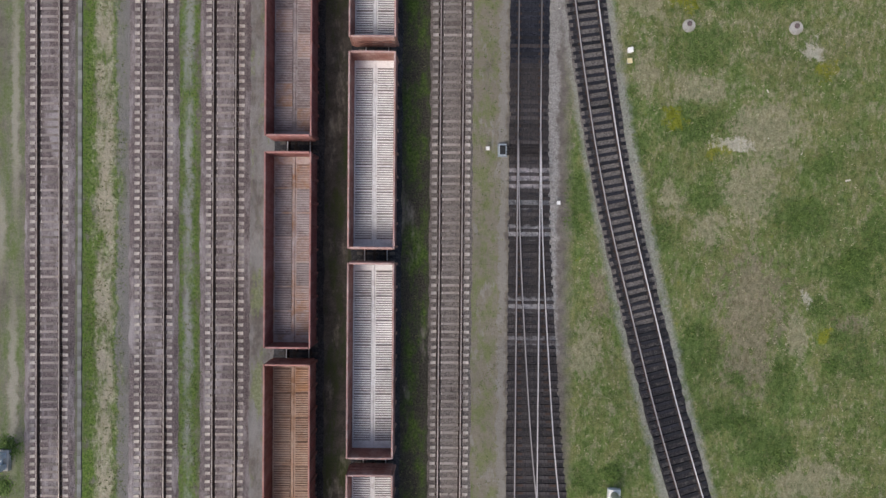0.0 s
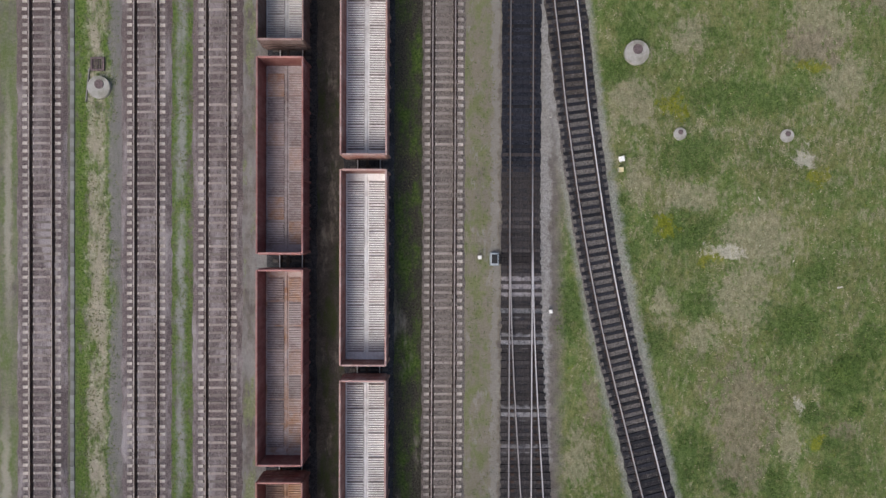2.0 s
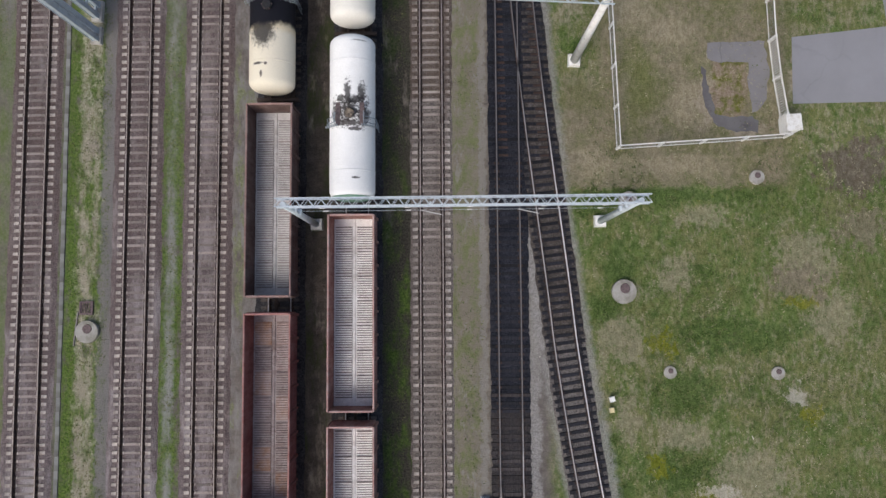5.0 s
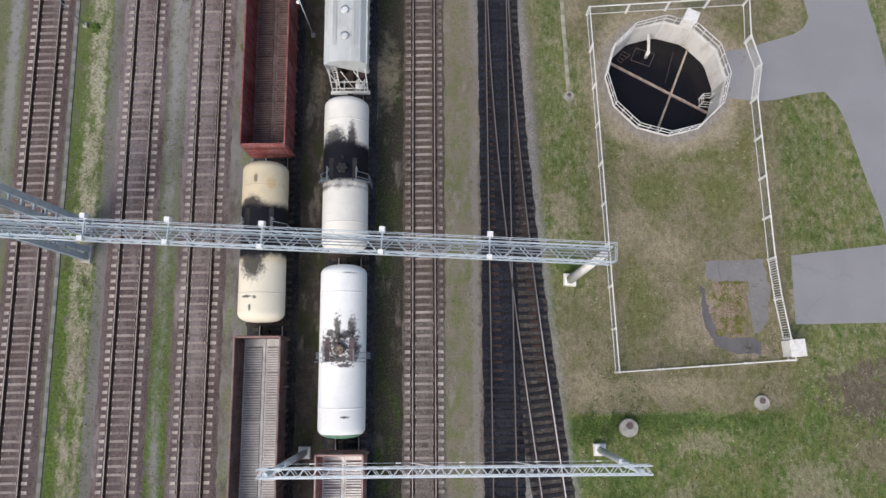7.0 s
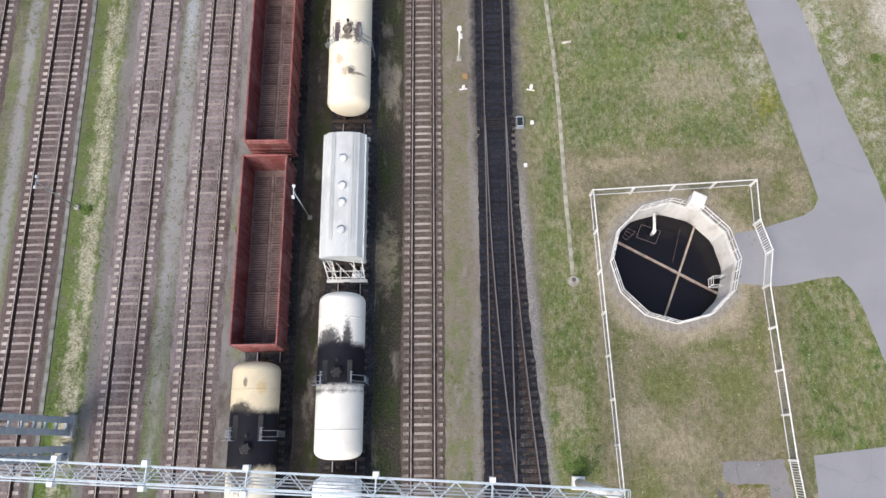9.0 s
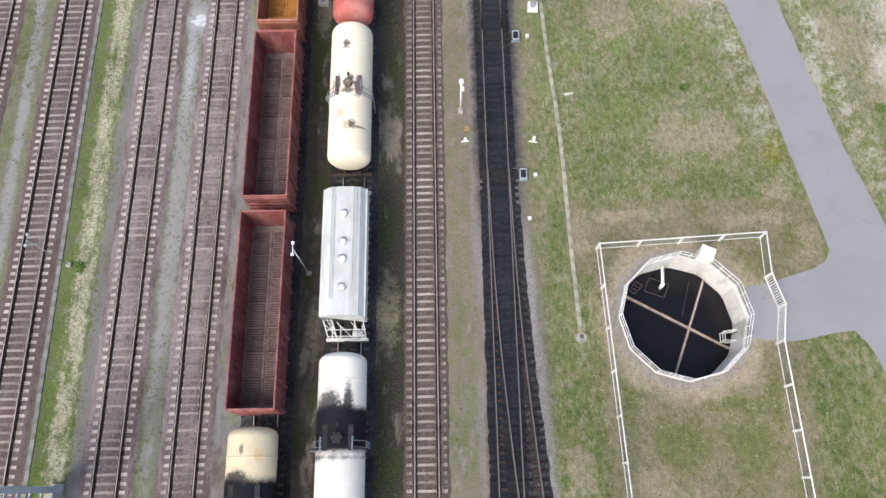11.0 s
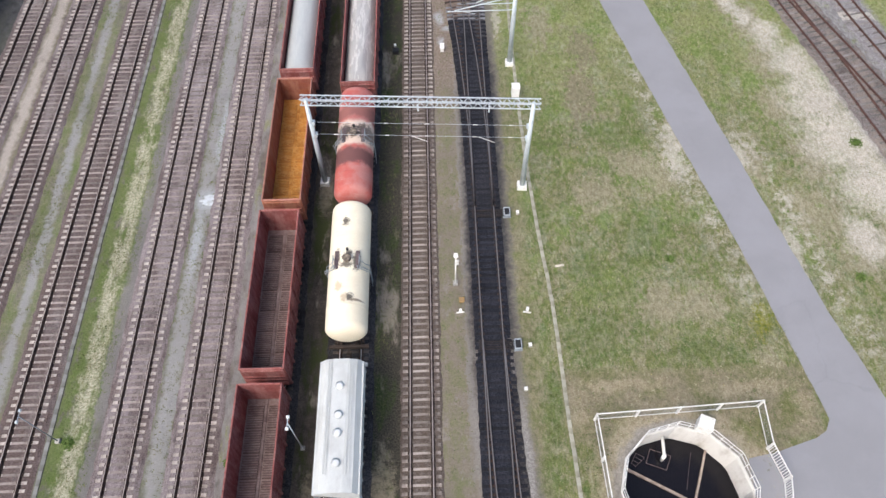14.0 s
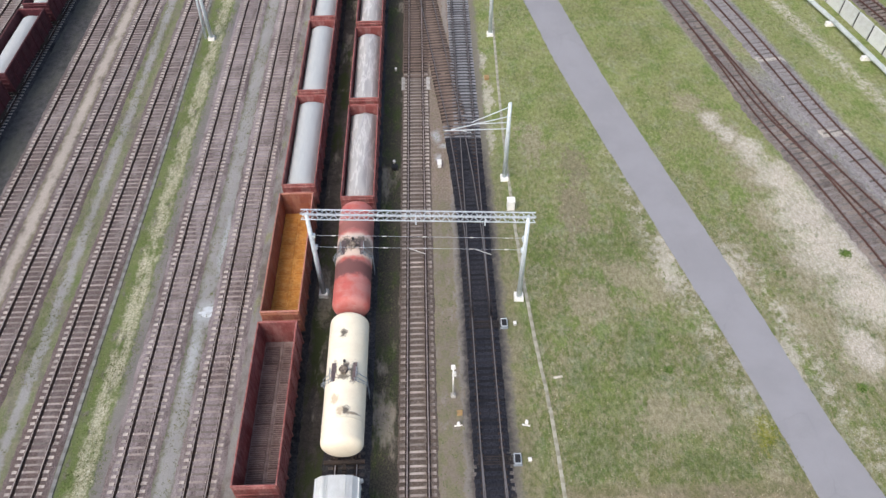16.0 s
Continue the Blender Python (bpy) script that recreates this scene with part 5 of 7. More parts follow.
loaded = gondola("deep", "red open wagon heaped with pale grey material", 4.1, 13.0)
place(loaded, D_X, 97.0)
for k in range(1, 5):
    copy_thing(loaded, pose(D_X, 97.0 + 13.82 * k, 0))
for k in range(5):
    load_heap(D_X, 97.0 + 13.82 * k, 4.15, 13.0, HEAP_SMOOTH, "smooth rounded heap of pale grey powder", 0.12, k)
loaded_e = gondola("deep", "red open wagon heaped with ridged grey gravel", 3.95, 13.0)
place(loaded_e, E_X, 95.42)
for k in range(1, 5):
    copy_thing(loaded_e, pose(E_X, 95.42 + 14.07 * k, 0))
for k in range(5):
    load_heap(E_X, 95.42 + 14.07 * k, 3.75, 13.0, HEAP_RIDGED, "ridged heap of grey gravel with pale crests", 0.75, 20 + k)
plum = gondola("plum", "dark plum-red open wagon loaded with grey material", 3.9, 12.75)
place(plum, -44.6, 115.1)
for k in (-1, 1, 2):
    copy_thing(plum, pose(-44.6, 115.1 + 13.9 * k, 0))
for k in (-1, 0, 1, 2):
    load_heap(-44.6, 115.1 + 13.9 * k, 3.75, 12.75, HEAP_RIDGED if k < 0 else HEAP_SMOOTH, "rounded heap of grey material in a dark wagon", 0.25, 40 + k)


# ---- tank wagons ----
def tank_paint(name, base, faded, dirt, bands=(), streaks=0.5, gloss=0.45, marks=(), frayed=2.6):
    """Barrel paint. bands: (middle, half width, raggedness, colour) of spilled load along the barrel; marks: (x, y, half width, half length, colour) of single smears."""
    n = Nodes(name)
    v = n.obj
    x, y, z = n.xyz(v)
    big, fine = n.noise(0.7, 5, 0.6, v), n.noise(10, 4, 0.65, v)
    col = n.mix(n.step(big, 0.40, 0.66), base, faded)
    drip = n.noise(1.6, 5, 0.7, v, (0.35, 3.0, 0.35))
    col = n.mix(n.step(drip, 0.58, 0.80, 0, streaks), col, dirt)
    col = n.mix(n.step(n.noise(1.5, 5, 0.75, v), 0.70, 0.76, 0, 0.8), col, dirt)
    rag = n.math('SUBTRACT', n.noise(1.0, 6, 0.68, v, (1.1, 0.75, 0.5)), 0.5)
    for mid, half, ragged, c in bands:
        d = n.math('ABSOLUTE', n.math('SUBTRACT', y, mid))
        d = n.math('ADD', d, n.math('MULTIPLY', rag, ragged))
        col = n.mix(n.step(n.math('ADD', d, n.math('MULTIPLY', n.math('SUBTRACT', n.noise(5, 5, 0.8, v), 0.5), 0.35)), half + 0.32, half - 0.22), col, c)
    for mx, my, rx, ry, c in marks:
        e = n.math('ADD', n.math('POWER', n.math('DIVIDE', n.math('SUBTRACT', x, mx), rx), 2.0), n.math('POWER', n.math('DIVIDE', n.math('SUBTRACT', y, my), ry), 2.0))
        e = n.math('ADD', n.math('POWER', e, 0.5), n.math('MULTIPLY', n.math('SUBTRACT', n.noise(4.5, 5, 0.8, v), 0.5), frayed))
        col = n.mix(n.math('MULTIPLY', n.step(e, 1.15, 0.55, 0, 0.9), n.step(z, 0.0, 0.3)), col, c)
    col = n.mix(1.0, col, n.math('ADD', n.math('MULTIPLY', fine, 0.22), 0.88), 'MULTIPLY')
    n.bump(n.math('ADD', big, n.math('MULTIPLY', fine, 0.3)), 0.12, 0.02)
    return n.done(col, n.step(big, 0.3, 0.7, gloss + 0.1, gloss + 0.3), 0, 0.16)


CRUST = worn("crusted_hatch", (0.34, 0.28, 0.21), (0.08, 0.065, 0.055), 0.7, 5, 0.85)
BITUMEN = (0.011, 0.011, 0.016)
SMEAR = (0.060, 0.050, 0.045)
PAINT_WHITE = tank_paint("white_tank_paint", (0.92, 0.915, 0.895), (0.88, 0.875, 0.855), (0.45, 0.44, 0.42), (), 0.2, 0.45, ((0.0, 0.2, 0.85, 0.85, (0.035, 0.028, 0.027)), (-0.85, 0.1, 0.42, 1.0, SMEAR), (0.85, 0.1, 0.42, 1.0, SMEAR), (0.0, -0.6, 1.1, 0.30, (0.045, 0.036, 0.034)), (-0.15, 1.2, 0.26, 1.1, (0.05, 0.045, 0.044)), (0.75, 1.35, 0.30, 0.8, (0.05, 0.045, 0.042)), (0.35, 0.95, 0.7, 0.30, (0.04, 0.036, 0.036)), (-0.6, 1.0, 0.4, 0.3, (0.06, 0.055, 0.05)), (0.35, -1.0, 0.6, 0.14, (0.07, 0.06, 0.058)), (0.35, -4.2, 0.3, 0.07, (0.06, 0.055, 0.05)), (0.5, 4.9, 0.5, 0.06, (0.3, 0.3, 0.29))), 3.2)
PAINT_IVORY = tank_paint("ivory_tank_paint", (0.84, 0.81, 0.74), (0.79, 0.755, 0.68), (0.40, 0.35, 0.28), ((0.50, 1.25, 0.35, BITUMEN), (-1.12, 0.02, 0.9, (0.03, 0.03, 0.03))), 0.25, 0.45, ((-0.60, 1.75, 0.95, 1.25, BITUMEN), (0.56, 1.7, 0.34, 1.75, BITUMEN), (0.0, 1.4, 1.6, 0.7, BITUMEN)), 1.5)
PAINT_YELLOW = tank_paint("buff_tank_paint", (0.77, 0.66, 0.45), (0.72, 0.61, 0.42), (0.46, 0.33, 0.17), ((-4.1, 2.6, 1.2, (0.80, 0.735, 0.59)), (0.55, 1.72, 0.9, BITUMEN)), 0.5, 0.45, ((-0.35, -1.45, 0.95, 1.35, BITUMEN), (-0.55, 2.15, 0.95, 0.75, BITUMEN), (-0.65, -3.8, 0.36, 0.10, (0.05, 0.045, 0.045)), (-0.1, -3.85, 0.12, 0.12, (0.12, 0.1, 0.09)), (-0.4, -4.5, 0.10, 0.25, (0.10, 0.085, 0.075)), (-0.3, 4.0, 0.16, 0.32, (0.22, 0.18, 0.13)), (0.7, 3.7, 0.3, 0.5, (0.70, 0.52, 0.28))), 1.6)
PAINT_CREAM = tank_paint("cream_tank_paint", (0.85, 0.775, 0.61), (0.80, 0.715, 0.555), (0.50, 0.38, 0.24), (), 0.25, 0.45, ((-0.74, 0.2, 0.24, 0.85, SMEAR), (0.68, -0.1, 0.32, 0.9, SMEAR), (0.15, 0.5, 0.3, 0.25, SMEAR), (0.0, -0.45, 0.5, 0.3, (0.10, 0.085, 0.07)), (-0.22, 3.3, 0.30, 0.42, SMEAR), (0.30, -3.15, 0.34, 0.36, SMEAR), (0.75, -3.3, 0.5, 0.12, (0.25, 0.2, 0.15)), (-0.55, -2.2, 0.32, 0.45, (0.58, 0.46, 0.32)), (-0.1, -3.2, 0.25, 0.4, (0.52, 0.42, 0.30))))
PAINT_RED = tank_paint("red_tank_paint", (0.46, 0.115, 0.098), (0.47, 0.205, 0.185), (0.58, 0.36, 0.33), ((-2.1, 0.75, 1.5, (0.17, 0.078, 0.074)), (2.6, 0.7, 1.4, (0.30, 0.125, 0.11)), (0.3, 1.25, 0.9, (0.66, 0.52, 0.43))), 0.6, 0.45, ((-0.75, 0.4, 0.6, 0.9, SMEAR), (0.75, 0.4, 0.6, 0.9, SMEAR), (0.0, 0.3, 0.6, 0.7, (0.07, 0.06, 0.058)), (-1.3, 0.3, 0.5, 0.9, (0.20, 0.16, 0.14)), (1.3, 0.3, 0.5, 0.9, (0.20, 0.16, 0.14))))
PAINT_GREEN = worn("green_tank_end", (0.16, 0.30, 0.21), (0.10, 0.19, 0.14), 0.4, 2, 0.55)


def tank_wagon(x, y, length, paint, label, walkway=0.0, radius=1.52, end_paint=None, frame_out=0.35):
    w = thing("tank_wagon", label, "tank wagon", pose(x, y, 0), group="tank wagons on the siding")
    cz, half = 3.05, length / 2
    b = bmesh.new()
    prof = [(0.05, -half)]
    for k in range(1, 9):
        a = math.radians(90 * k / 8)
        prof.append((radius * math.sin(a) ** 0.62, -half + 0.62 * (1 - math.cos(a))))
    prof += [(radius, -half + 0.62 + (length - 1.24) * k / 6) for k in range(1, 6)]
    prof += [(r, -yy) for r, yy in reversed(prof[:9])]
    revolve(b, prof, 40)
    ob = part("barrel", b, paint, w)
    ob.location = (0, 0, cz)
    if end_paint:
        b = bmesh.new()
        revolve(b, [(0.04, -half - 0.012)] + [(r + 0.012, yy - 0.012) for r, yy in prof[1:6]], 40)
        part("end_cap", b, end_paint, w, "faded green painted barrel end").location = (0, 0, cz)
    for s in (-0.33, 0.33):
        b = bmesh.new()
        revolve(b, [(radius - 0.02, s * length - 0.045), (radius + 0.016, s * length - 0.045), (radius + 0.016, s * length + 0.045), (radius - 0.02, s * length + 0.045)], 40)
        part("strap", b, paint, w).location = (0, 0, cz)
    top = cz + radius
    b = bmesh.new()
    tube(b, (0, 0, top - 0.15), (0, 0, top + 0.22), 0.29, n=18)
    tube(b, (0, 0, top + 0.22), (0, 0, top + 0.30), 0.34, 0.26, n=18)
    dome = part("filling_hatch", b, BLACK if walkway else CRUST, w, "dark filling hatch crusted with spilled load")
    for k in range(6):
        b = bmesh.new()
        a = math.radians(60 * k)
        tube(b, (0.32 * math.cos(a), 0.32 * math.sin(a), top + 0.12), (0.32 * math.cos(a), 0.32 * math.sin(a), top + 0.32), 0.035, n=6)
        part("clamp", b, IRON, dome)
    b = bmesh.new()
    tube(b, (0.0, 0.75, top - 0.08), (0.0, 0.75, top + 0.22), 0.09, n=10)
    part("vent_valve", b, BLACK, w)
    # walkway plates either side of the hatch, railing and ladders
    for s in (-1, 1):
        b = bmesh.new()
        box(b, s * 0.72, walkway, top - 0.16, 0.42, 1.5, 0.04)
        part("walkway", b, IRON if walkway == 0 else BLACK, w)
        b = bmesh.new()
        xo = s * (radius + 0.10)
        for yy in (walkway - 0.55, walkway - 0.18):
            bar(b, (xo, yy, 1.3), (xo, yy, cz + 0.6), 0.035)
            bar(b, (xo, yy, cz + 0.6), (s * 0.9, yy, top + 0.05), 0.035)
        for k in range(9):
            z = 1.45 + 0.3 * k
            if z < cz + 0.6:
                bar(b, (xo, walkway - 0.55, z), (xo, walkway - 0.18, z), 0.025)
        part("ladder", b, STEEL_GREY, w)
        b = bmesh.new()
        for yy in (walkway - 0.75, walkway):
            bar(b, (s * 0.95, yy, top - 0.3), (s * 0.95, yy, top + 0.55), 0.035)
        bar(b, (s * 0.95, walkway - 0.75, top + 0.55), (s * 0.95, walkway, top + 0.55), 0.035)
        bar(b, (s * 0.95, walkway - 0.75, top + 0.25), (s * 0.95, walkway, top + 0.25), 0.03)
        part("guard_rail", b, STEEL_GREY, w)
        b = bmesh.new()
        ye = walkway - 0.78
        for dz in (0.12, 0.42):
            bar(b, (s * 0.80, ye, top - 0.12 + dz), (s * 1.66, ye, cz + 0.62 + dz), 0.035)
        for f in (0.0, 0.33, 0.67, 1.0):
            xx, zz = 0.80 + 0.86 * f, (top - 0.12) * (1 - f) + (cz + 0.62) * f
            bar(b, (s * xx, ye, zz - 0.1), (s * xx, ye, zz + 0.42), 0.03)
        part("side_rail", b, STEEL_GREY, w)
    b = bmesh.new()
    fl = half + frame_out - 0.35
    for s in (-1, 1):
        bar(b, (s * 0.55, -fl, 1.30), (s * 0.55, fl, 1.30), 0.16, 0.28)
        bar(b, (-1.45, s * fl, 1.32), (1.45, s * fl, 1.32), 0.22, 0.30)
        for t in (-1, 1):
            hexa(b, [(t * 0.3, s * 3.9 - 0.3, 1.4), (t * 1.3, s * 3.9 - 0.3, 1.4), (t * 1.3, s * 3.9 + 0.3, 1.4), (t * 0.3, s * 3.9 + 0.3, 1.4),
                     (t * 0.3, s * 3.9 - 0.3, 1.62), (t * 1.3, s * 3.9 - 0.3, 2.35), (t * 1.3, s * 3.9 + 0.3, 2.35), (t * 0.3, s * 3.9 + 0.3, 1.62)])
    part("underframe", b, UNDER, w)
    bogie(w, -3.9)
    bogie(w, 3.9)
    couplers(w, fl)
    return w


tank_wagon(D_X, 41.95, 10.8, PAINT_YELLOW, "buff tank wagon with bitumen spilled over its middle", 1.25)
tank_wagon(E_X, 34.74, 11.13, PAINT_WHITE, "white tank wagon, splashed dark round its filling hatch", 0.0, end_paint=PAINT_GREEN)
tank_wagon(E_X, 46.53, 10.64, PAINT_IVORY, "ivory tank wagon with a broad band of black bitumen", 0.02)
tank_wagon(E_X, 70.65, 11.15, PAINT_CREAM, "cream tank wagon with a stained hatch", 0.0)
tank_wagon(E_X, 82.55, 11.3, PAINT_RED, "red tank wagon with dark spillage between pale bands", 0.0)


# ---- covered hopper ----
HOPPER = worn("pale_grey_wagon_paint", (0.555, 0.572, 0.562), (0.45, 0.460, 0.450), 0.40, 1.0, 0.7, streak=(1, 0.4, 1), spec=0.15)

HATCH_LID = worn("hatch_lid_paint", (0.62, 0.64, 0.64), (0.52, 0.53, 0.53), 0.3, 2, 0.6)


def covered_hopper(x, y):
    w = thing("covered_hopper_wagon", "pale grey covered hopper wagon with round roof hatches", "hopper wagon", pose(x, y, 0))
    hl, zs = 4.38, 4.15
    sec = [(-1.42, 2.5), (-1.42, zs), (-1.05, zs + 0.42), (-0.45, zs + 0.56), (0.45, zs + 0.56), (1.05, zs + 0.42), (1.42, zs), (1.42, 2.5), (0.8, 1.75), (-0.8, 1.75)]
    b = bmesh.new()
    rows = []
    for yy, dz in ((-hl, 0), (hl, 0)):
        rows.append([b.verts.new((a, yy * (0.80 if c < 2 else 1), c)) for a, c in sec])
    for i in range(len(sec)):
        b.faces.new((rows[0][i], rows[0][(i + 1) % len(sec)], rows[1][(i + 1) % len(sec)], rows[1][i]))
    b.faces.new(rows[0])
    b.faces.new(rows[1])
    part("body", b, HOPPER, w)
    for s in (-1, 1):
        for k in range(9):
            b = bmesh.new()
            yy = -hl + 0.15 + k * (2 * hl - 0.3) / 8
            bar(b, (s * 1.45, yy, 2.5), (s * 1.45, yy, zs - 0.03), 0.07, 0.08)
            part("rib", b, HOPPER, w)
        b = bmesh.new()
        bar(b, (s * 1.43, -hl, zs), (s * 1.43, hl, zs), 0.10, 0.10)
        part("eaves_rail", b, HOPPER, w)
        for xx in (0.62, 0.80):
            b = bmesh.new()
            bar(b, (s * xx, -hl + 1.1, zs + 0.60), (s * xx, hl - 0.05, zs + 0.60), 0.03, 0.05)
            part("walkway_edge", b, HOPPER, w)
    for yy in (-2.57, -0.67, 0.51, 2.46):
        b = bmesh.new()
        tube(b, (0, yy, zs + 0.5), (0, yy, zs + 0.60), 0.30, n=20)
        h = part("roof_hatch", b, HOPPER, w, "round grey roof hatch")
        b = bmesh.new()
        tube(b, (0, yy, zs + 0.60), (0, yy, zs + 0.62), 0.33, 0.32, n=20)
        tube(b, (0, yy, zs + 0.62), (0, yy, zs + 0.65), 0.30, 0.14, n=20)
        part("lid", b, HATCH_LID, h)
        b = bmesh.new()
        bar(b, (0.34, yy - 0.06, zs + 0.61), (0.46, yy - 0.06, zs + 0.61), 0.05)
        bar(b, (0.34, yy + 0.06, zs + 0.61), (0.46, yy + 0.06, zs + 0.61), 0.05)
        part("hinge", b, HOPPER, h)
    for s in (-1, 1):
        ye = s * 5.3
        b = bmesh.new()
        bar(b, (-1.4, ye, 1.35), (1.4, ye, 1.35), 0.2, 0.3)
        for xx in (-1.0, -0.45, 0.45, 1.0):
            bar(b, (xx, s * hl, 1.5), (xx, ye, 1.45), 0.09)
        part("end_platform", b, WHITE, w, "white framed end platform")
        for xx in (-1.25, -0.7, 0.7, 1.25):
            b = bmesh.new()
            bar(b, (xx, ye, 1.4), (xx * 1.02, s * (hl + 0.1), 3.6), 0.07)
            part("end_strut", b, WHITE, w)
        b = bmesh.new()
        for xx in (-1.0, -0.75):
            bar(b, (xx, s * (hl + 0.32), 1.5), (xx, s * (hl + 0.12), 4.2), 0.035)
        for k in range(8):
            t = k / 8
            bar(b, (-1.0, s * (hl + 0.32 - 0.2 * t), 1.6 + 2.6 * t), (-0.75, s * (hl + 0.32 - 0.2 * t), 1.6 + 2.6 * t), 0.03)
        part("ladder", b, WHITE, w)
        for xx in (-0.9, 0.0, 0.9):
            b = bmesh.new()
            bar(b, (xx - 0.45, s * (hl + 0.15), 3.3), (xx + 0.45, ye, 1.5), 0.05)
            part("brace", b, WHITE, w)
        for yy, z in ((4.75, 2.0), (5.15, 1.8)):
            b = bmesh.new()
            bar(b, (-1.3, s * yy, z), (1.3, s * yy, z), 0.06)
            part("cross_rail", b, WHITE, w)
        b = bmesh.new()
        tube(b, (0.4, s * 5.0, 1.75), (0.95, s * 5.0, 1.75), 0.2, n=12)
        part("brake_cylinder", b, WHITE, w)
    b = bmesh.new()
    bar(b, (0, -5.45, 1.25), (0, 5.45, 1.25), 0.4, 0.4)
    part("underframe", b, UNDER, w)
    bogie(w, -3.9)
    bogie(w, 3.9)
    couplers(w, 5.5)
    return w


covered_hopper(E_X, 58.37)


# ---- gantries and masts ----
def lattice_beam(t, length, y, depth, z0, height, panel, chord, brace, material, x0=0.0):
    for dy in (-depth / 2, depth / 2):
        for z in (z0, z0 + height):
            b = bmesh.new()
            bar(b, (x0, y + dy, z), (x0 + length, y + dy, z), chord)
            part("chord", b, material, t)
    n = round(length / panel)
    step = length / n
    runs = [((0, y - depth / 2, z0 + height), (step, y + depth / 2, z0 + height)), ((0, y - depth / 2, z0), (step, y + depth / 2, z0)),
            ((0, y - depth / 2, z0), (step, y - depth / 2, z0 + height)), ((0, y + depth / 2, z0), (step, y + depth / 2, z0 + height))]
    for p, q in runs:
        meshes = []
        for a, c in (((p[0], p[1], p[2]), (q[0], q[1], q[2])), ((p[0], q[1], q[2]), (q[0], p[1], p[2]))):
            b = bmesh.new()
            bar(b, a, c, brace)
            me = bpy.data.meshes.new("brace")
            b.to_mesh(me)
            b.free()
            me.materials.append(material)
            meshes.append(me)
        for k in range(n):
            piece("brace", meshes[k % 2], t, pose(x0 + k * step, 0, 0))


def column(t, x, y, top, r=0.2, foot=0.85, material=None):
    b = bmesh.new()
    tube(b, (x, y, 0.2), (x, y, top), r * 1.15, r * 0.8, n=14)
    part("column", b, material or STEEL_BLUE, t)
    b = bmesh.new()
    box(b, x, y, 0.12, foot, foot, 0.5, 0, 0.04)
    part("footing", b, WHITE, t, "white concrete footing block")


def catenary_portal(xl, yl, xr, yr, top, label, arms):
    """A portal of two columns and a lattice beam, with two cross wires below it."""
    ang = math.degrees(math.atan2(yr - yl, xr - xl))
    span = math.hypot(xr - xl, yr - yl)
    t = thing("catenary_portal", label, "catenary portal", pose(xl, yl, 0, 0, 0, ang), group="catenary portals")
    for x in (0, span):
        column(t, x, 0, top - 0.1)
    lattice_beam(t, span + 1.0, 0.1, 0.46, top - 0.6, 0.6, 0.36, 0.07, 0.030, STEEL_BLUE, -0.45)
    for z in (top - 2.7, top - 4.1):
        b = bmesh.new()
        bar(b, (0.1, 0.1, z), (span - 0.1, 0.1, z), 0.015)
        part("cross_wire", b, STEEL_BLUE, t)
        for x in (0.18, span - 0.18):
            b = bmesh.new()
            box(b, x, 0.05, z, 0.22, 0.34, 0.30)
            part("clamp", b, STEEL_BLUE, t)
        for x in (1.6, span / 3, span * 0.52, span * 0.74, span - 1.6):
            b = bmesh.new()
            tube(b, (x, 0.1, z), (x + 0.32, 0.1, z), 0.035, n=8)
            part("insulator", b, WHITE, t)
    for x in arms:
        b = bmesh.new()
        bar(b, (x, 0.1, top - 0.6), (x, 0.1, top - 1.25), 0.10)
        part("hanger", b, STEEL_BLUE, t)
        b = bmesh.new()
        bar(b, (x - 0.7, 0.1, top - 4.1), (x + 0.6, -0.15, top - 4.45), 0.035)
        part("registration_arm", b, WHITE, t)
    return t


catenary_portal(-7.3, 27.95, 12.62, 28.05, 11.0, "pale steel lattice portal over four tracks", (8.2, 14.2))
catenary_portal(-7.27, 81.0, 9.55, 80.1, 10.4, "pale steel lattice portal on white footings", (8.3, 13.6))


def lattice_leg(t, a, c, top):
    """Two upright channels tied by plates, on a concrete block."""
    for p in (a, c):
        b = bmesh.new()
        box(b, p.x, p.y, top / 2 + 0.1, 0.34, 0.30, top - 0.2)
        for s in (-1, 1):
            box(b, p.x + s * 0.19, p.y, top / 2 + 0.1, 0.035, 0.40, top - 0.2)
        part("leg", b, GANTRY, t, "pale steel channel leg")
    n = 9
    step = (top - 0.6) / n
    for k in range(n):
        b = bmesh.new()
        box(b, (a.x + c.x) / 2, (a.y + c.y) / 2, 0.5 + k * step, 0.10, abs(a.y - c.y) - 0.3, 0.22)
        part("tie_plate", b, GANTRY, t)
    b = bmesh.new()
    m = (a + c) / 2
    box(b, m.x, m.y, 0.12, 0.8, 0.75 + (a - c).length, 0.36, 0, 0.04)
    part("footing", b, CONCRETE, t, "pale concrete footing block")


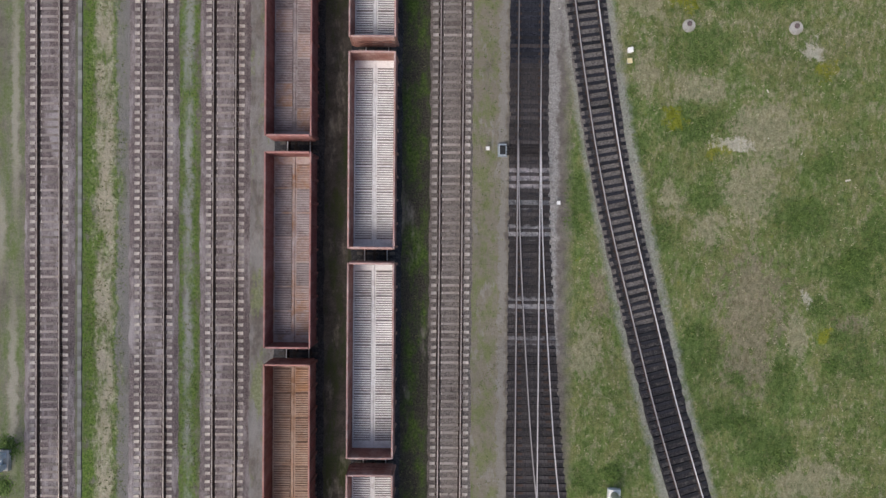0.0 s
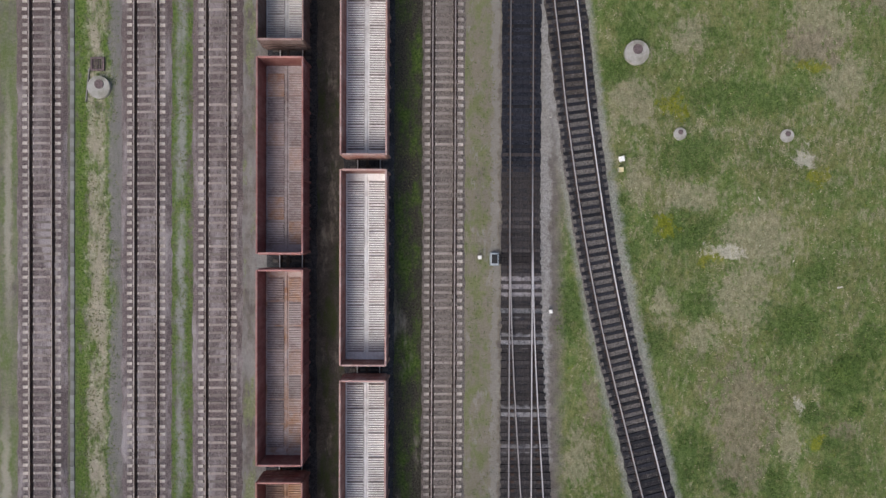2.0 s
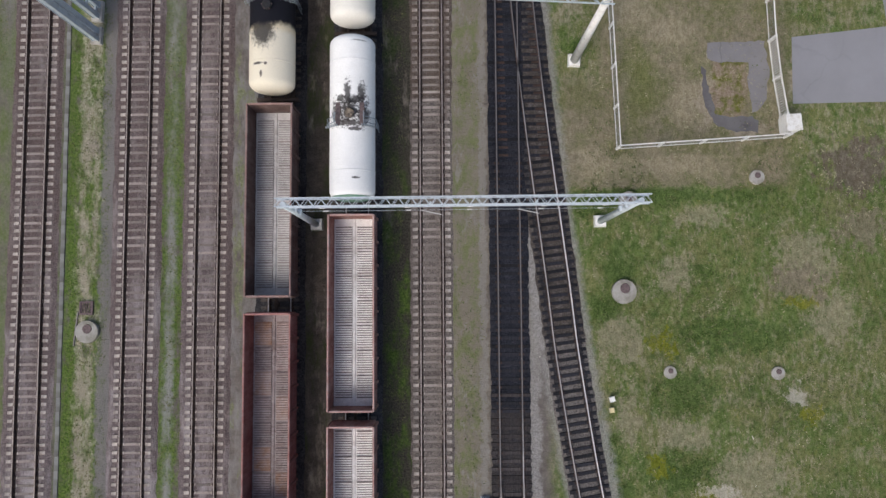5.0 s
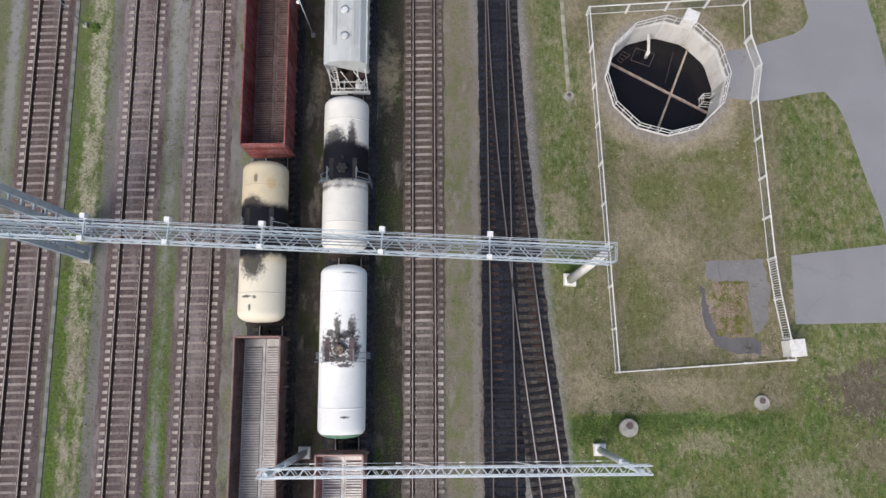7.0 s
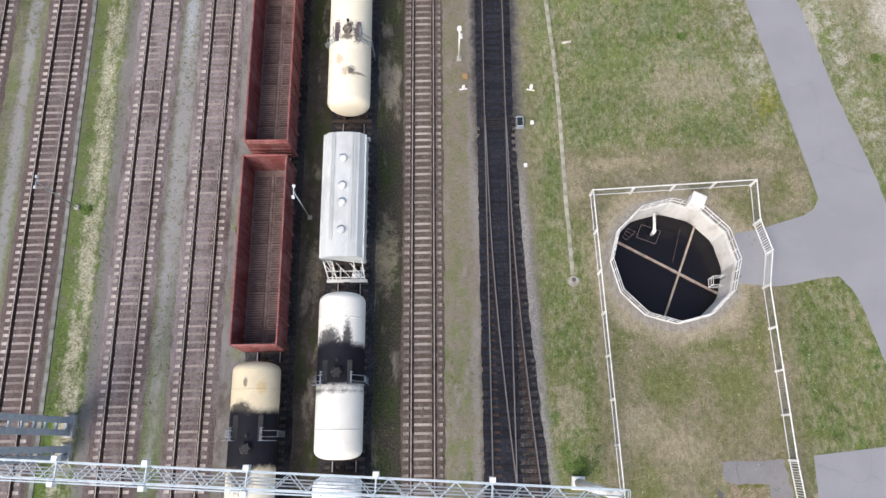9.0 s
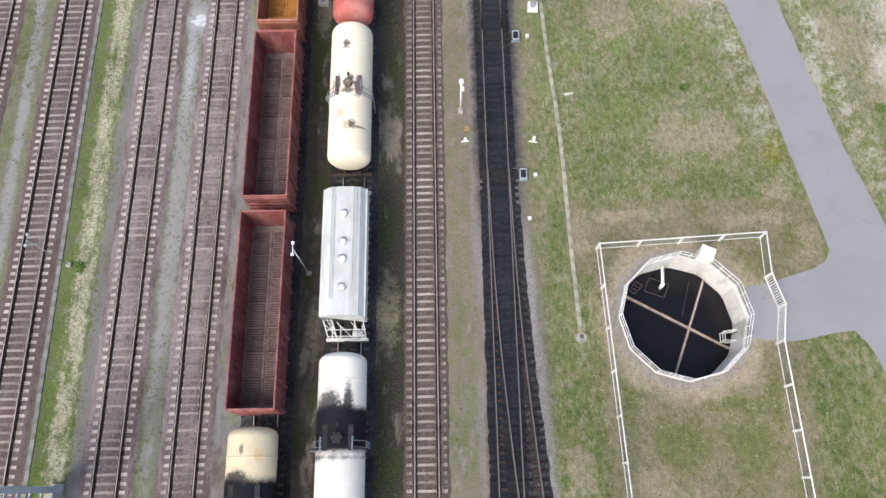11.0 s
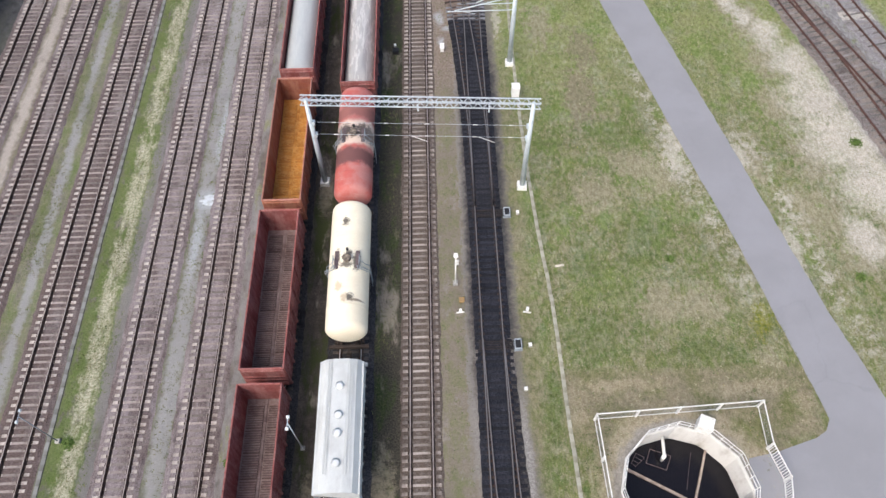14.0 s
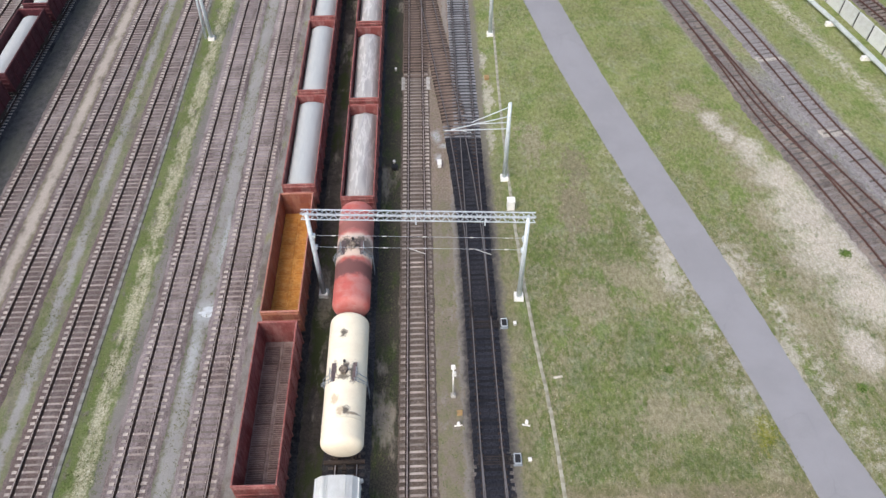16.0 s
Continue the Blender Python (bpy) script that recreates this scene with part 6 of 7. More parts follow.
def service_platform(t, a, c, z):
    """A railed grating at the head of the legs."""
    lo, hi = Vector((min(a.x, c.x), min(a.y, c.y))), Vector((max(a.x, c.x), max(a.y, c.y)))
    n = 12
    for k in range(n):
        b = bmesh.new()
        y = lo.y + (hi.y - lo.y) * (k + 0.5) / n
        box(b, (lo.x + hi.x) / 2, y, z, hi.x - lo.x, 0.04, 0.05)
        part("grating_bar", b, STEEL_GREY, t)
    ring = [(lo.x, lo.y), (hi.x, lo.y), (hi.x, hi.y), (lo.x, hi.y)]
    for (x0, y0), (x1, y1) in zip(ring, ring[1:] + ring[:1]):
        for h in (0.0, 0.55, 1.1):
            b = bmesh.new()
            bar(b, (x0, y0, z + h), (x1, y1, z + h), 0.03 if h else 0.08)
            part("platform_rail", b, GANTRY, t)
        b = bmesh.new()
        bar(b, (x0, y0, z), (x0, y0, z + 1.1), 0.05)
        part("platform_post", b, GANTRY, t)


def floodlight_gantry(xl, yl, xr, yr, label, lamps=(), legs=(), platform=None):
    ang = math.degrees(math.atan2(yr - yl, xr - xl))
    span = math.hypot(xr - xl, yr - yl)
    t = thing("floodlight_gantry", label, "lighting gantry", pose(xl, yl, 0, 0, 0, ang))
    inv = t.matrix_basis.inverted()
    lattice_beam(t, span + 0.2, 0, 0.85, 11.35, 0.9, 0.85, 0.075, 0.038, GANTRY, -0.2)
    for k in range(3):
        b = bmesh.new()
        bar(b, (0, -0.16 + 0.16 * k, 12.30), (span, -0.16 + 0.16 * k, 12.30), 0.06, 0.03)
        part("walkway_bar", b, STEEL_GREY, t)
    for yy in (0.50, -0.50):
        for z in (12.75, 13.15):
            b = bmesh.new()
            bar(b, (-0.2, yy, z), (span, yy, z), 0.03)
            part("handrail", b, GANTRY, t)
        k = 0
        while k * 1.9 < span:
            b = bmesh.new()
            bar(b, (k * 1.9, yy, 12.25), (k * 1.9, yy, 13.15), 0.03)
            part("rail_post", b, GANTRY, t)
            k += 1
    for z in (12.75, 13.15):
        b = bmesh.new()
        bar(b, (span, -0.50, z), (span, 0.50, z), 0.035)
        part("end_rail", b, GANTRY, t)
    p = inv @ Vector((legs[0][0], legs[0][1], 0))
    column(t, p.x, p.y, 11.4, 0.27, 0.9, WHITE)
    for k in range(1, len(legs), 2):
        a, c = (inv @ Vector((x, y, 0)) for x, y in legs[k:k + 2])
        lattice_leg(t, a, c, 12.3)
    if platform:
        a, c = (inv @ Vector((x, y, 0)) for x, y in platform)
        service_platform(t, a, c, 12.25)
    for x in lamps:
        p = inv @ Vector((x, yl + (yr - yl) * (x - xl) / (xr - xl), 0))
        b = bmesh.new()
        bar(b, (p.x, -0.60, 12.9), (p.x, 0.70, 12.9), 0.07)
        bar(b, (p.x, 0.42, 12.2), (p.x, 0.42, 12.9), 0.07)
        arm = part("lamp_arm", b, GANTRY, t)
        for yy in (-0.56, 0.66):
            b = bmesh.new()
            box(b, p.x, yy, 13.08, 0.34, 0.30, 0.36, 0, 0.03)
            part("floodlight", b, GLASS, arm, "white floodlight head")
    return t


floodlight_gantry(-24.6, 41.35, 11.3, 39.45, "long steel lattice gantry with floodlights and a walkway", (-16.9, -12.4, -7.4, -1.03, 4.67), ((11.02, 39.6), (-23.1, 43.85), (-23.15, 43.05), (-23.15, 41.95), (-23.15, 41.4)), ((-23.7, 42.55), (-22.1, 43.95)))
floodlight_gantry(-31.2, -13.6, 12.9, -15.2, "second lattice gantry on grey tubular legs", (), ((12.4, -15.4), (-30.4, -12.9), (-30.4, -13.7)))


def catenary_mast(x, y, h, label, arm=True, twin=False):
    t = thing("catenary_mast", label, "catenary mast", pose(x, y, 0), group="catenary masts")
    column(t, 0, 0, h, 0.21, 0.8)
    if twin:
        b = bmesh.new()
        tube(b, (-0.8, 0.3, 0), (-0.3, 0.1, h), 0.15, 0.12, n=12)
        part("stay", b, STEEL_BLUE, t)
    if arm:
        for p, q, r in (((0, 0, h - 0.4), (-3.4, 0, h - 2.1), 0.045), ((0, 0, h - 1.5), (-5.3, 0, h - 2.9), 0.05), ((0, 0, h - 2.2), (-3.2, 0, h - 2.3), 0.04), ((0, 0, h - 2.95), (-5.9, 0, h - 3.0), 0.04)):
            b = bmesh.new()
            tube(b, p, q, r, n=8)
            part("cantilever_tube", b, STEEL_BLUE, t)
        b = bmesh.new()
        bar(b, (-5.0, 0, h - 2.9), (-3.4, 0.1, h - 3.4), 0.03)
        part("registration_arm", b, STEEL_BLUE, t)
    return t


catenary_mast(9.53, 94.75, 9.4, "pale round mast with a tubular cantilever arm")
catenary_mast(9.86, 119.8, 9.4, "pale round mast beside the cable trough", False)
catenary_mast(-24.0, 120.2, 9.4, "pale twin-legged mast standing between tracks", False, True)


# ---- sunken basin ----
WATER = Nodes("dark_water")
WATER.bump(WATER.noise(3, 3), 0.03, 0.02)
WATER = WATER.done((0.007, 0.006, 0.008), 0.22, 0, 0.3)
WALL_IN = worn("basin_wall", (0.72, 0.70, 0.66), (0.45, 0.41, 0.36), 0.35, 0.7, 0.9, streak=(1, 1, 0.3))


SIDES, PHASE = 12, -1.0


def basin():
    t = thing("settling_basin", "round sunken concrete basin with dark water and railings", "basin", pose(BX, BY, 0))
    b = bmesh.new()
    n, turn = SIDES, radians(PHASE)
    ring = []
    for r, z in ((BR * 0.98, -3.1), (BR * 0.98, -0.05), (4.50, -0.03), (4.50, 0.10), (4.40, 0.11), (4.36, -3.1)):
        ring.append([b.verts.new((r * math.cos(2 * math.pi * i / n + turn), r * math.sin(2 * math.pi * i / n + turn), z)) for i in range(n)])
    for k in range(5):
        for i in range(n):
            b.faces.new((ring[k][i], ring[k][(i + 1) % n], ring[k + 1][(i + 1) % n], ring[k + 1][i]))
    part("wall", b, WALL_IN, t, "pale stained concrete wall")
    b = bmesh.new()
    tube(b, (0, 0, -3.05), (0, 0, -2.5), 4.30, n=48)
    part("water", b, WATER, t)
    ang = math.radians(-29.5)
    for k, (a, wd) in enumerate(((ang, 0.17), (ang + math.radians(97), 0.14))):
        b = bmesh.new()
        c = Vector((1.1, -0.31, 0))
        d = Vector((math.cos(a), math.sin(a), 0))
        m = c.dot(d)
        s = math.sqrt(max(0, m * m - c.length_squared + 4.22 ** 2))
        p, q = c + d * (-m - s), c + d * (-m + s)
        bar(b, (p.x, p.y, -2.40 + 0.02 * k), (q.x, q.y, -2.40 + 0.02 * k), wd, 0.16)
        part("beam", b, worn("mossy_beam", (0.42, 0.345, 0.29), (0.24, 0.185, 0.15), 0.5, 2, 0.9) if k == 0 else bpy.data.materials["mossy_beam"], t, "stained concrete cross beam")
    b = bmesh.new()
    tube(b, (-0.62, 4.12, -1.35), (-0.66, 2.75, -1.6), 0.11, n=12)
    tube(b, (-0.66, 2.80, -1.58), (-0.66, 2.74, -2.45), 0.15, 0.12, n=12)
    part("inlet_pipe", b, WHITE, t, "pale inlet pipe")
    # ladder with a railed landing on the cross beam
    b = bmesh.new()
    for s in (-1, 1):
        bar(b, (4.12, -1.05 + s * 0.26, -2.5), (4.30, -1.05 + s * 0.26, 0.95), 0.045)
    for k in range(9):
        bar(b, (4.13 + 0.019 * k, -1.31, -2.0 + 0.3 * k), (4.13 + 0.019 * k, -0.79, -2.0 + 0.3 * k), 0.03)
    part("ladder", b, RAIL_OLD, t, "rusty ladder")
    deck = [Vector((3.15, -0.80, 0)), Vector((3.98, -0.72, 0)), Vector((3.86, -1.50, 0)), Vector((3.10, -1.42, 0))]
    for p, q in ((0, 1), (3, 0), (2, 3)):
        p, q = deck[p], deck[q]
        for z in (-2.05, -1.55, -1.1):
            b = bmesh.new()
            bar(b, (p.x, p.y, z), (q.x, q.y, z), 0.035)
            part("landing_rail", b, WHITE, t)
        b = bmesh.new()
        bar(b, (q.x, q.y, -2.2), (q.x, q.y, -1.1), 0.04)
        part("landing_post", b, WHITE, t)
    # drowned pipe frames that break the surface, and a slack cable
    frame_corners = [Vector((-1.35, 3.56, 0)), Vector((0.08, 3.04, 0)), Vector((-0.41, 2.03, 0)), Vector((-1.79, 2.57, 0))]
    rack_corners = [Vector((-2.40, 3.30, 0)), Vector((-1.84, 2.97, 0)), Vector((-2.56, 2.35, 0)), Vector((-2.84, 2.60, 0))]
    for ring_of, wd in ((frame_corners, 0.035), (rack_corners, 0.03)):
        b = bmesh.new()
        for p, q in zip(ring_of, ring_of[1:] + ring_of[:1]):
            bar(b, (p.x, p.y, -2.485), (q.x, q.y, -2.485), wd, 0.03)
        if ring_of is rack_corners:
            for f in (0.33, 0.67):
                p, q = ring_of[0].lerp(ring_of[3], f), ring_of[1].lerp(ring_of[2], f)
                bar(b, (p.x, p.y, -2.485), (q.x, q.y, -2.485), 0.025, 0.03)
        part("pipe_frame", b, IRON, t, "thin pipe frame at the water line")
    b = bmesh.new()
    bar(b, (1.55, 3.2, -2.485), (0.75, 0.6, -2.485), 0.022, 0.02)
    part("cable", b, IRON, t)
    sides = SIDES
    pts = [Vector((4.45 * math.cos(2 * math.pi * k / sides + turn), 4.44 * math.sin(2 * math.pi * k / sides + turn), 0)) for k in range(sides)]
    for k in range(sides):
        p, q = pts[k], pts[(k + 1) % sides]
        for z in (0.62, 1.08):
            b = bmesh.new()
            bar(b, (p.x, p.y, z), (q.x, q.y, z), 0.042)
            part("handrail", b, WHITE, t)
        for f in (0.0, 0.33, 0.67):
            c = p.lerp(q, f)
            b = bmesh.new()
            bar(b, (c.x, c.y, 0.2), (c.x, c.y, 1.08), 0.045)
            part("rail_post", b, WHITE, t)
    return t


basin()


# ---- railings, gates ----
def mesh_panel(length, height):
    b = bmesh.new()
    k = 0
    while k * 0.16 < length:
        bar(b, (k * 0.16, 0, 0.12), (k * 0.16, 0, height), 0.005)
        k += 1
    for j in range(6):
        bar(b, (0, 0, 0.2 + j * height / 6), (length, 0, 0.2 + j * height / 6), 0.005)
    return b


FENCE_H = 1.25


def fence_side(p, q, bays, label):
    p, q = Vector(p), Vector(q)
    d = q - p
    t = thing("railing_fence", label, "fence", pose(p.x, p.y, 0, 0, 0, math.degrees(math.atan2(d.y, d.x))), group="fence round the basin")
    L, step = d.length, d.length / bays
    for z, w in ((FENCE_H, 0.068), (0.14, 0.045)):
        b = bmesh.new()
        bar(b, (0, 0, z), (L, 0, z), w)
        part("rail", b, WHITE, t)
    for k in range(bays + 1):
        b = bmesh.new()
        box(b, k * step, 0, FENCE_H / 2, 0.16, 0.13, FENCE_H + 0.02, 0, 0.01)
        part("post", b, WHITE, t)
    for k in range(bays):
        ob = part("mesh_panel", mesh_panel(step - 0.15, FENCE_H - 0.1), WIRE, t, "fine wire mesh panel")
        ob.location = (k * step + 0.08, 0, 0)
    return t


F_BL, F_TL, F_TR, F_BR = (13.95, 33.2), (13.0, 59.6), (24.72, 60.25), (25.85, 33.95)
G1A, G1B, G1C = (24.62, 57.25), (25.2, 55.05), (24.72, 52.6)
G2A, G2B, G2C = (25.02, 40.95), (25.25, 38.1), (25.62, 35.4)
fence_side(F_BL, F_TL, 9, "long white railing fence with wire mesh panels")
fence_side(F_TL, F_TR, 4, "white railing fence behind the round basin")
fence_side(G1A, F_TR, 1, "short white railing beside a gate")
fence_side(G2A, G1C, 4, "white railing fence between two gates")
fence_side(F_BR, G2C, 1, "short white railing beside a cabinet")
fence_side(F_BL, F_BR, 4, "white railing fence across the grass")


def gate_leaf(p, q, label):
    p, q = Vector(p), Vector(q)
    d = q - p
    t = thing("gate", label, "gate", pose(p.x, p.y, 0, 0, 0, math.degrees(math.atan2(d.y, d.x))), group="gate leaves")
    for z in (0.12, FENCE_H + 0.02):
        b = bmesh.new()
        bar(b, (0.05, 0, z), (d.length - 0.05, 0, z), 0.07)
        part("gate_rail", b, WHITE, t)
    for x in (0.0, d.length):
        b = bmesh.new()
        box(b, x, 0, FENCE_H / 2 + 0.03, 0.12, 0.12, FENCE_H + 0.08)
        part("stile", b, WHITE, t)
    n = round(d.length / 0.17)
    for k in range(1, n):
        b = bmesh.new()
        bar(b, (k * d.length / n, 0, 0.12), (k * d.length / n, 0, FENCE_H), 0.035, 0.06)
        part("slat", b, WHITE, t)
    return t


gate_leaf(G1B, G1A, "white slatted gate leaf standing slightly open")
gate_leaf(G1C, G1B, "white slatted gate leaf pushed outwards")
gate_leaf(G2B, G2A, "closed white slatted gate leaf")
gate_leaf(G2C, G2B, "closed white slatted gate leaf")


def cabinet(x, y, z, sx, sy, sz, turn, material, label, category="equipment cabinet", group=""):
    t = thing("cabinet", label, category, pose(x, y, z, 0, 0, turn), group)
    b = bmesh.new()
    box(b, 0, 0, sz / 2 + 0.06, sx, sy, sz, 0, 0.01)
    body = part("body", b, material, t)
    b = bmesh.new()
    box(b, 0, 0, sz + 0.085, sx + 0.08, sy + 0.08, 0.05, 0, 0.02)
    part("lid", b, material, t)
    b = bmesh.new()
    box(b, 0, 0, 0.02, sx * 0.8, sy * 0.8, 0.12)
    part("plinth", b, CONCRETE, t)
    return t


cabinet(26.0, 34.75, 0, 1.0, 1.1, 1.25, 4, WHITE, "white metal cabinet at the corner of the fence")
cabinet(20.35, 58.75, 0.2, 0.95, 0.85, 1.15, -25, WHITE, "white control cabinet on the basin rim")
cabinet(9.78, 90.7, 0, 0.7, 0.7, 1.1, 0, WHITE, "white trackside cabinet by the cable trough")


# ---- manholes and small trackside things ----
def manhole(x, y, r, h, label):
    t = thing("manhole", label, "manhole", pose(x, y, 0), group="manholes in the grass")
    b = bmesh.new()
    tube(b, (0, 0, -0.1), (0, 0, h), r * 1.03, r, n=28)
    part("ring", b, MANHOLE, t)
    b = bmesh.new()
    tube(b, (r * 0.06, r * 0.26, h - 0.02), (r * 0.06, r * 0.26, h + 0.05), r * 0.43, r * 0.40, n=24)
    lid = part("lid", b, IRON, t, "rusty iron lid")
    b = bmesh.new()
    bar(b, (r * 0.06 - 0.08, r * 0.26, h + 0.06), (r * 0.06 + 0.08, r * 0.26, h + 0.06), 0.04)
    part("grip", b, IRON, lid)
    return t


manhole(14.19, 23.1, 0.84, 0.35, "wide raised concrete manhole with an off-centre lid")
manhole(14.6, 29.5, 0.60, 0.55, "raised concrete manhole behind a portal")
manhole(17.27, 17.48, 0.43, 0.2, "low concrete manhole in short grass")
manhole(24.75, 17.38, 0.45, 0.2, "low concrete manhole with a dark lid")
manhole(23.77, 31.1, 0.5, 0.25, "low concrete manhole near the fence")
manhole(-23.25, 20.55, 0.78, 0.3, "concrete manhole in the grass between tracks")
manhole(11.45, 53.2, 0.38, 0.06, "small round cover at the end of the trough")


def grating(x, y):
    t = thing("drain_grating", "rusty square drain grating in the grass", "drain", pose(x, y, 0))
    b = bmesh.new()
    for s in (-1, 1):
        box(b, s * 0.42, 0, 0.06, 0.12, 0.96, 0.2)
        box(b, 0, s * 0.42, 0.06, 0.72, 0.12, 0.2)
    part("frame", b, IRON, t)
    for k in range(6):
        b = bmesh.new()
        box(b, -0.3 + 0.12 * k, 0, 0.10, 0.05, 0.72, 0.05)
        part("slat", b, IRON, t)


grating(-23.4, 22.2)
b = bmesh.new()
box(b, 0, 0, 0.06, 0.09, 2.4, 0.10)
plank = tagged(part("plank", b, TIMBER_PALE), "weathered plank lying in the grass", "plank")
plank.matrix_basis = pose(-24.1, 20.75, 0, 0, 0, -6)


def marker(x, y, h, label, material=WHITE, s=0.26):
    t = thing("marker_post", label, "marker post", pose(x, y, 0, 0, 0, 4), group="marker posts by the points")
    b = bmesh.new()
    box(b, 0, 0, h / 2, s * 0.8, s * 0.8, h)
    part("stub", b, CONCRETE, t)
    b = bmesh.new()
    box(b, 0, 0, h + 0.04, s, s, 0.10, 0, 0.015)
    part("cap", b, material, t)
    return t


for x, y in ((3.32, 8.8), (8.28, 5.05), (8.34, 61.93), (8.95, 65.35), (8.95, 77.3), (-1.5, 113.0), (-1.44, 97.35)):
    marker(x, y, 0.3, "short stub with a cream painted cap")
marker(13.12, 14.95, 0.35, "short stub with a pale yellow cap", worn("cream_yellow", (0.70, 0.60, 0.34), (0.5, 0.42, 0.26), 0.4, 5), 0.34)
cabinet(13.16, 15.7, 0, 0.30, 0.28, 0.35, 12, WHITE, "small white trackside box", "trackside box", "trackside boxes")
cabinet(3.99, 69.25, 0, 0.36, 0.32, 0.26, 0, YELLOW, "small orange trackside box", "trackside box", "trackside boxes")


def ground_signal(x, y, turn, arm, label):
    """A dwarf signal: an upright case on a foot bar."""
    t = thing("ground_signal", label, "ground signal", pose(x, y, 0, 0, 0, turn), group="ground signals")
    b = bmesh.new()
    box(b, 0, arm, 0.05, 0.62, 0.10, 0.10, 0, 0.015)
    part("foot_bar", b, WHITE, t)
    b = bmesh.new()
    tube(b, (0, 0, 0.0), (0, 0, 0.16), 0.05, n=10)
    part("stem", b, STEEL_GREY, t)
    b = bmesh.new()
    hexa(b, [(-0.12, -0.10, 0.16), (0.12, -0.10, 0.16), (0.12, 0.10, 0.16), (-0.12, 0.10, 0.16), (-0.10, -0.08, 0.52), (0.10, -0.08, 0.52), (0.10, 0.08, 0.52), (-0.10, 0.08, 0.52)])
    part("case", b, WHITE, t)
    b = bmesh.new()
    box(b, 0, -0.16, 0.40, 0.18, 0.12, 0.02)
    part("hood", b, WHITE, t)


ground_signal(3.86, 68.3, 4, 0.0, "small white ground signal between the tracks")
ground_signal(9.0, 68.3, -12, -0.14, "small white ground signal standing in the grass")
cabinet(3.14, 96.85, 0, 0.35, 0.7, 0.45, 0, WHITE, "small white trackside box", "trackside box", "trackside boxes")
cabinet(-1.36, 96.5, 0, 0.55, 0.5, 0.4, 0, BLACK, "small black trackside box", "trackside box", "trackside boxes")
cabinet(8.85, 111.0, 0, 0.5, 0.5, 0.3, 0, YELLOW, "small yellow trackside box", "trackside box", "trackside boxes")


def point_machine(x, y, side, label):
    t = thing("point_machine", label, "point machine", pose(x, y, 0), group="point machines")
    b = bmesh.new()
    box(b, 0, 0, 0.22, 0.52, 0.80, 0.26, 0, 0.03)
    box(b, 0, 0, 0.09, 0.66, 0.95, 0.06, 0, 0.01)
    part("casing", b, STEEL_GREY, t)
    b = bmesh.new()
    box(b, 0, 0, 0.37, 0.42, 0.62, 0.05, 0, 0.02)
    for dx in (-0.23, 0.23):
        box(b, dx, 0, 0.37, 0.035, 0.78, 0.07, 1)
    for dy in (-0.375, 0.375):
        box(b, 0, dy, 0.37, 0.49, 0.035, 0.07, 1)
    part("cover", b, (BLACK, STEEL_BLUE), t, "black cover in a pale steel frame")
    for dx in (0.42, 0.62, 0.82):
        b = bmesh.new()
        box(b, -side * dx, 0, 0.14, 0.10, 0.66, 0.10, 0, 0.02)
        part("clamp", b, BLACK, t)
    for dy, reach, w in ((-0.30, 3.0, 0.07), (-0.12, 2.6, 0.05), (0.10, 2.6, 0.05), (0.28, 3.0, 0.07)):
        b = bmesh.new()
        bar(b, (-side * 0.15, dy, 0.20), (-side * reach, dy, 0.20), w)
        part("throw_rod", b, RAIL_BLACK, t, "greasy blackened rod")
    for dx in (1.15, 2.72):
        b = bmesh.new()
        box(b, -side * dx, 0, 0.165, 0.34, 0.95, 0.05, 0, 0.01)
        part("slide_plate", b, RAIL_BLACK, t)


point_machine(4.35, 8.7, -1, "grey point machine with rods under the rails")
point_machine(8.05, 65.42, 1, "grey point machine beside the blackened turnout")
point_machine(8.05, 77.35, 1, "grey point machine near the portal")


def lamp_post(x, y, h, lean, label, head=0.22, steel=STEEL_BLUE, lamp=None):
    t = thing("lamp_post", label, "lamp post", pose(x, y, 0, 0, lean, 0), group="slim posts between tracks")
    b = bmesh.new()
    tube(b, (0, 0, 0), (0, 0, h), 0.045, 0.032, n=8)
    part("pole", b, steel, t)
    b = bmesh.new()
    box(b, 0, 0, 0.1, 0.3, 0.3, 0.3)
    part("base", b, CONCRETE, t)
    b = bmesh.new()
    bar(b, (0, -0.42, h), (0, 0.42, h), 0.05)
    arm = part("crossarm", b, steel, t)
    for s in (-1, 1):
        b = bmesh.new()
        box(b, 0, s * 0.38, h + 0.05, head, 0.20, 0.13, 0, 0.03)
        part("lamp_head", b, lamp or GLASS, arm)


lamp_post(-7.45, 58.1, 5.7, 0, "slim white double lamp post between wagons")
lamp_post(-24.6, 59.05, 5.5, 0, "slim grey double lamp post in the grass", 0.18, STEEL_GREY, STEEL_BLUE)


def signal(x, y, h):
    t = thing("railway_signal", "slim white signal post with a small round head", "railway signal", pose(x, y, 0))
    b = bmesh.new()
    tube(b, (0, 0, 0), (0, 0, h), 0.06, n=8)
    part("post", b, WHITE, t)
    b = bmesh.new()
    box(b, 0, 0, h + 0.12, 0.34, 0.26, 0.34, 0, 0.05)
    part("head", b, WHITE, t)
    b = bmesh.new()
    box(b, 0.1, 0, h - 0.9, 0.26, 0.2, 0.45, 0, 0.02)
    part("junction_box", b, WHITE, t)
    b = bmesh.new()
    box(b, 0, 0, 0.12, 0.36, 0.36, 0.34)
    part("foot", b, CONCRETE, t)


signal(3.55, 70.8, 4.3)


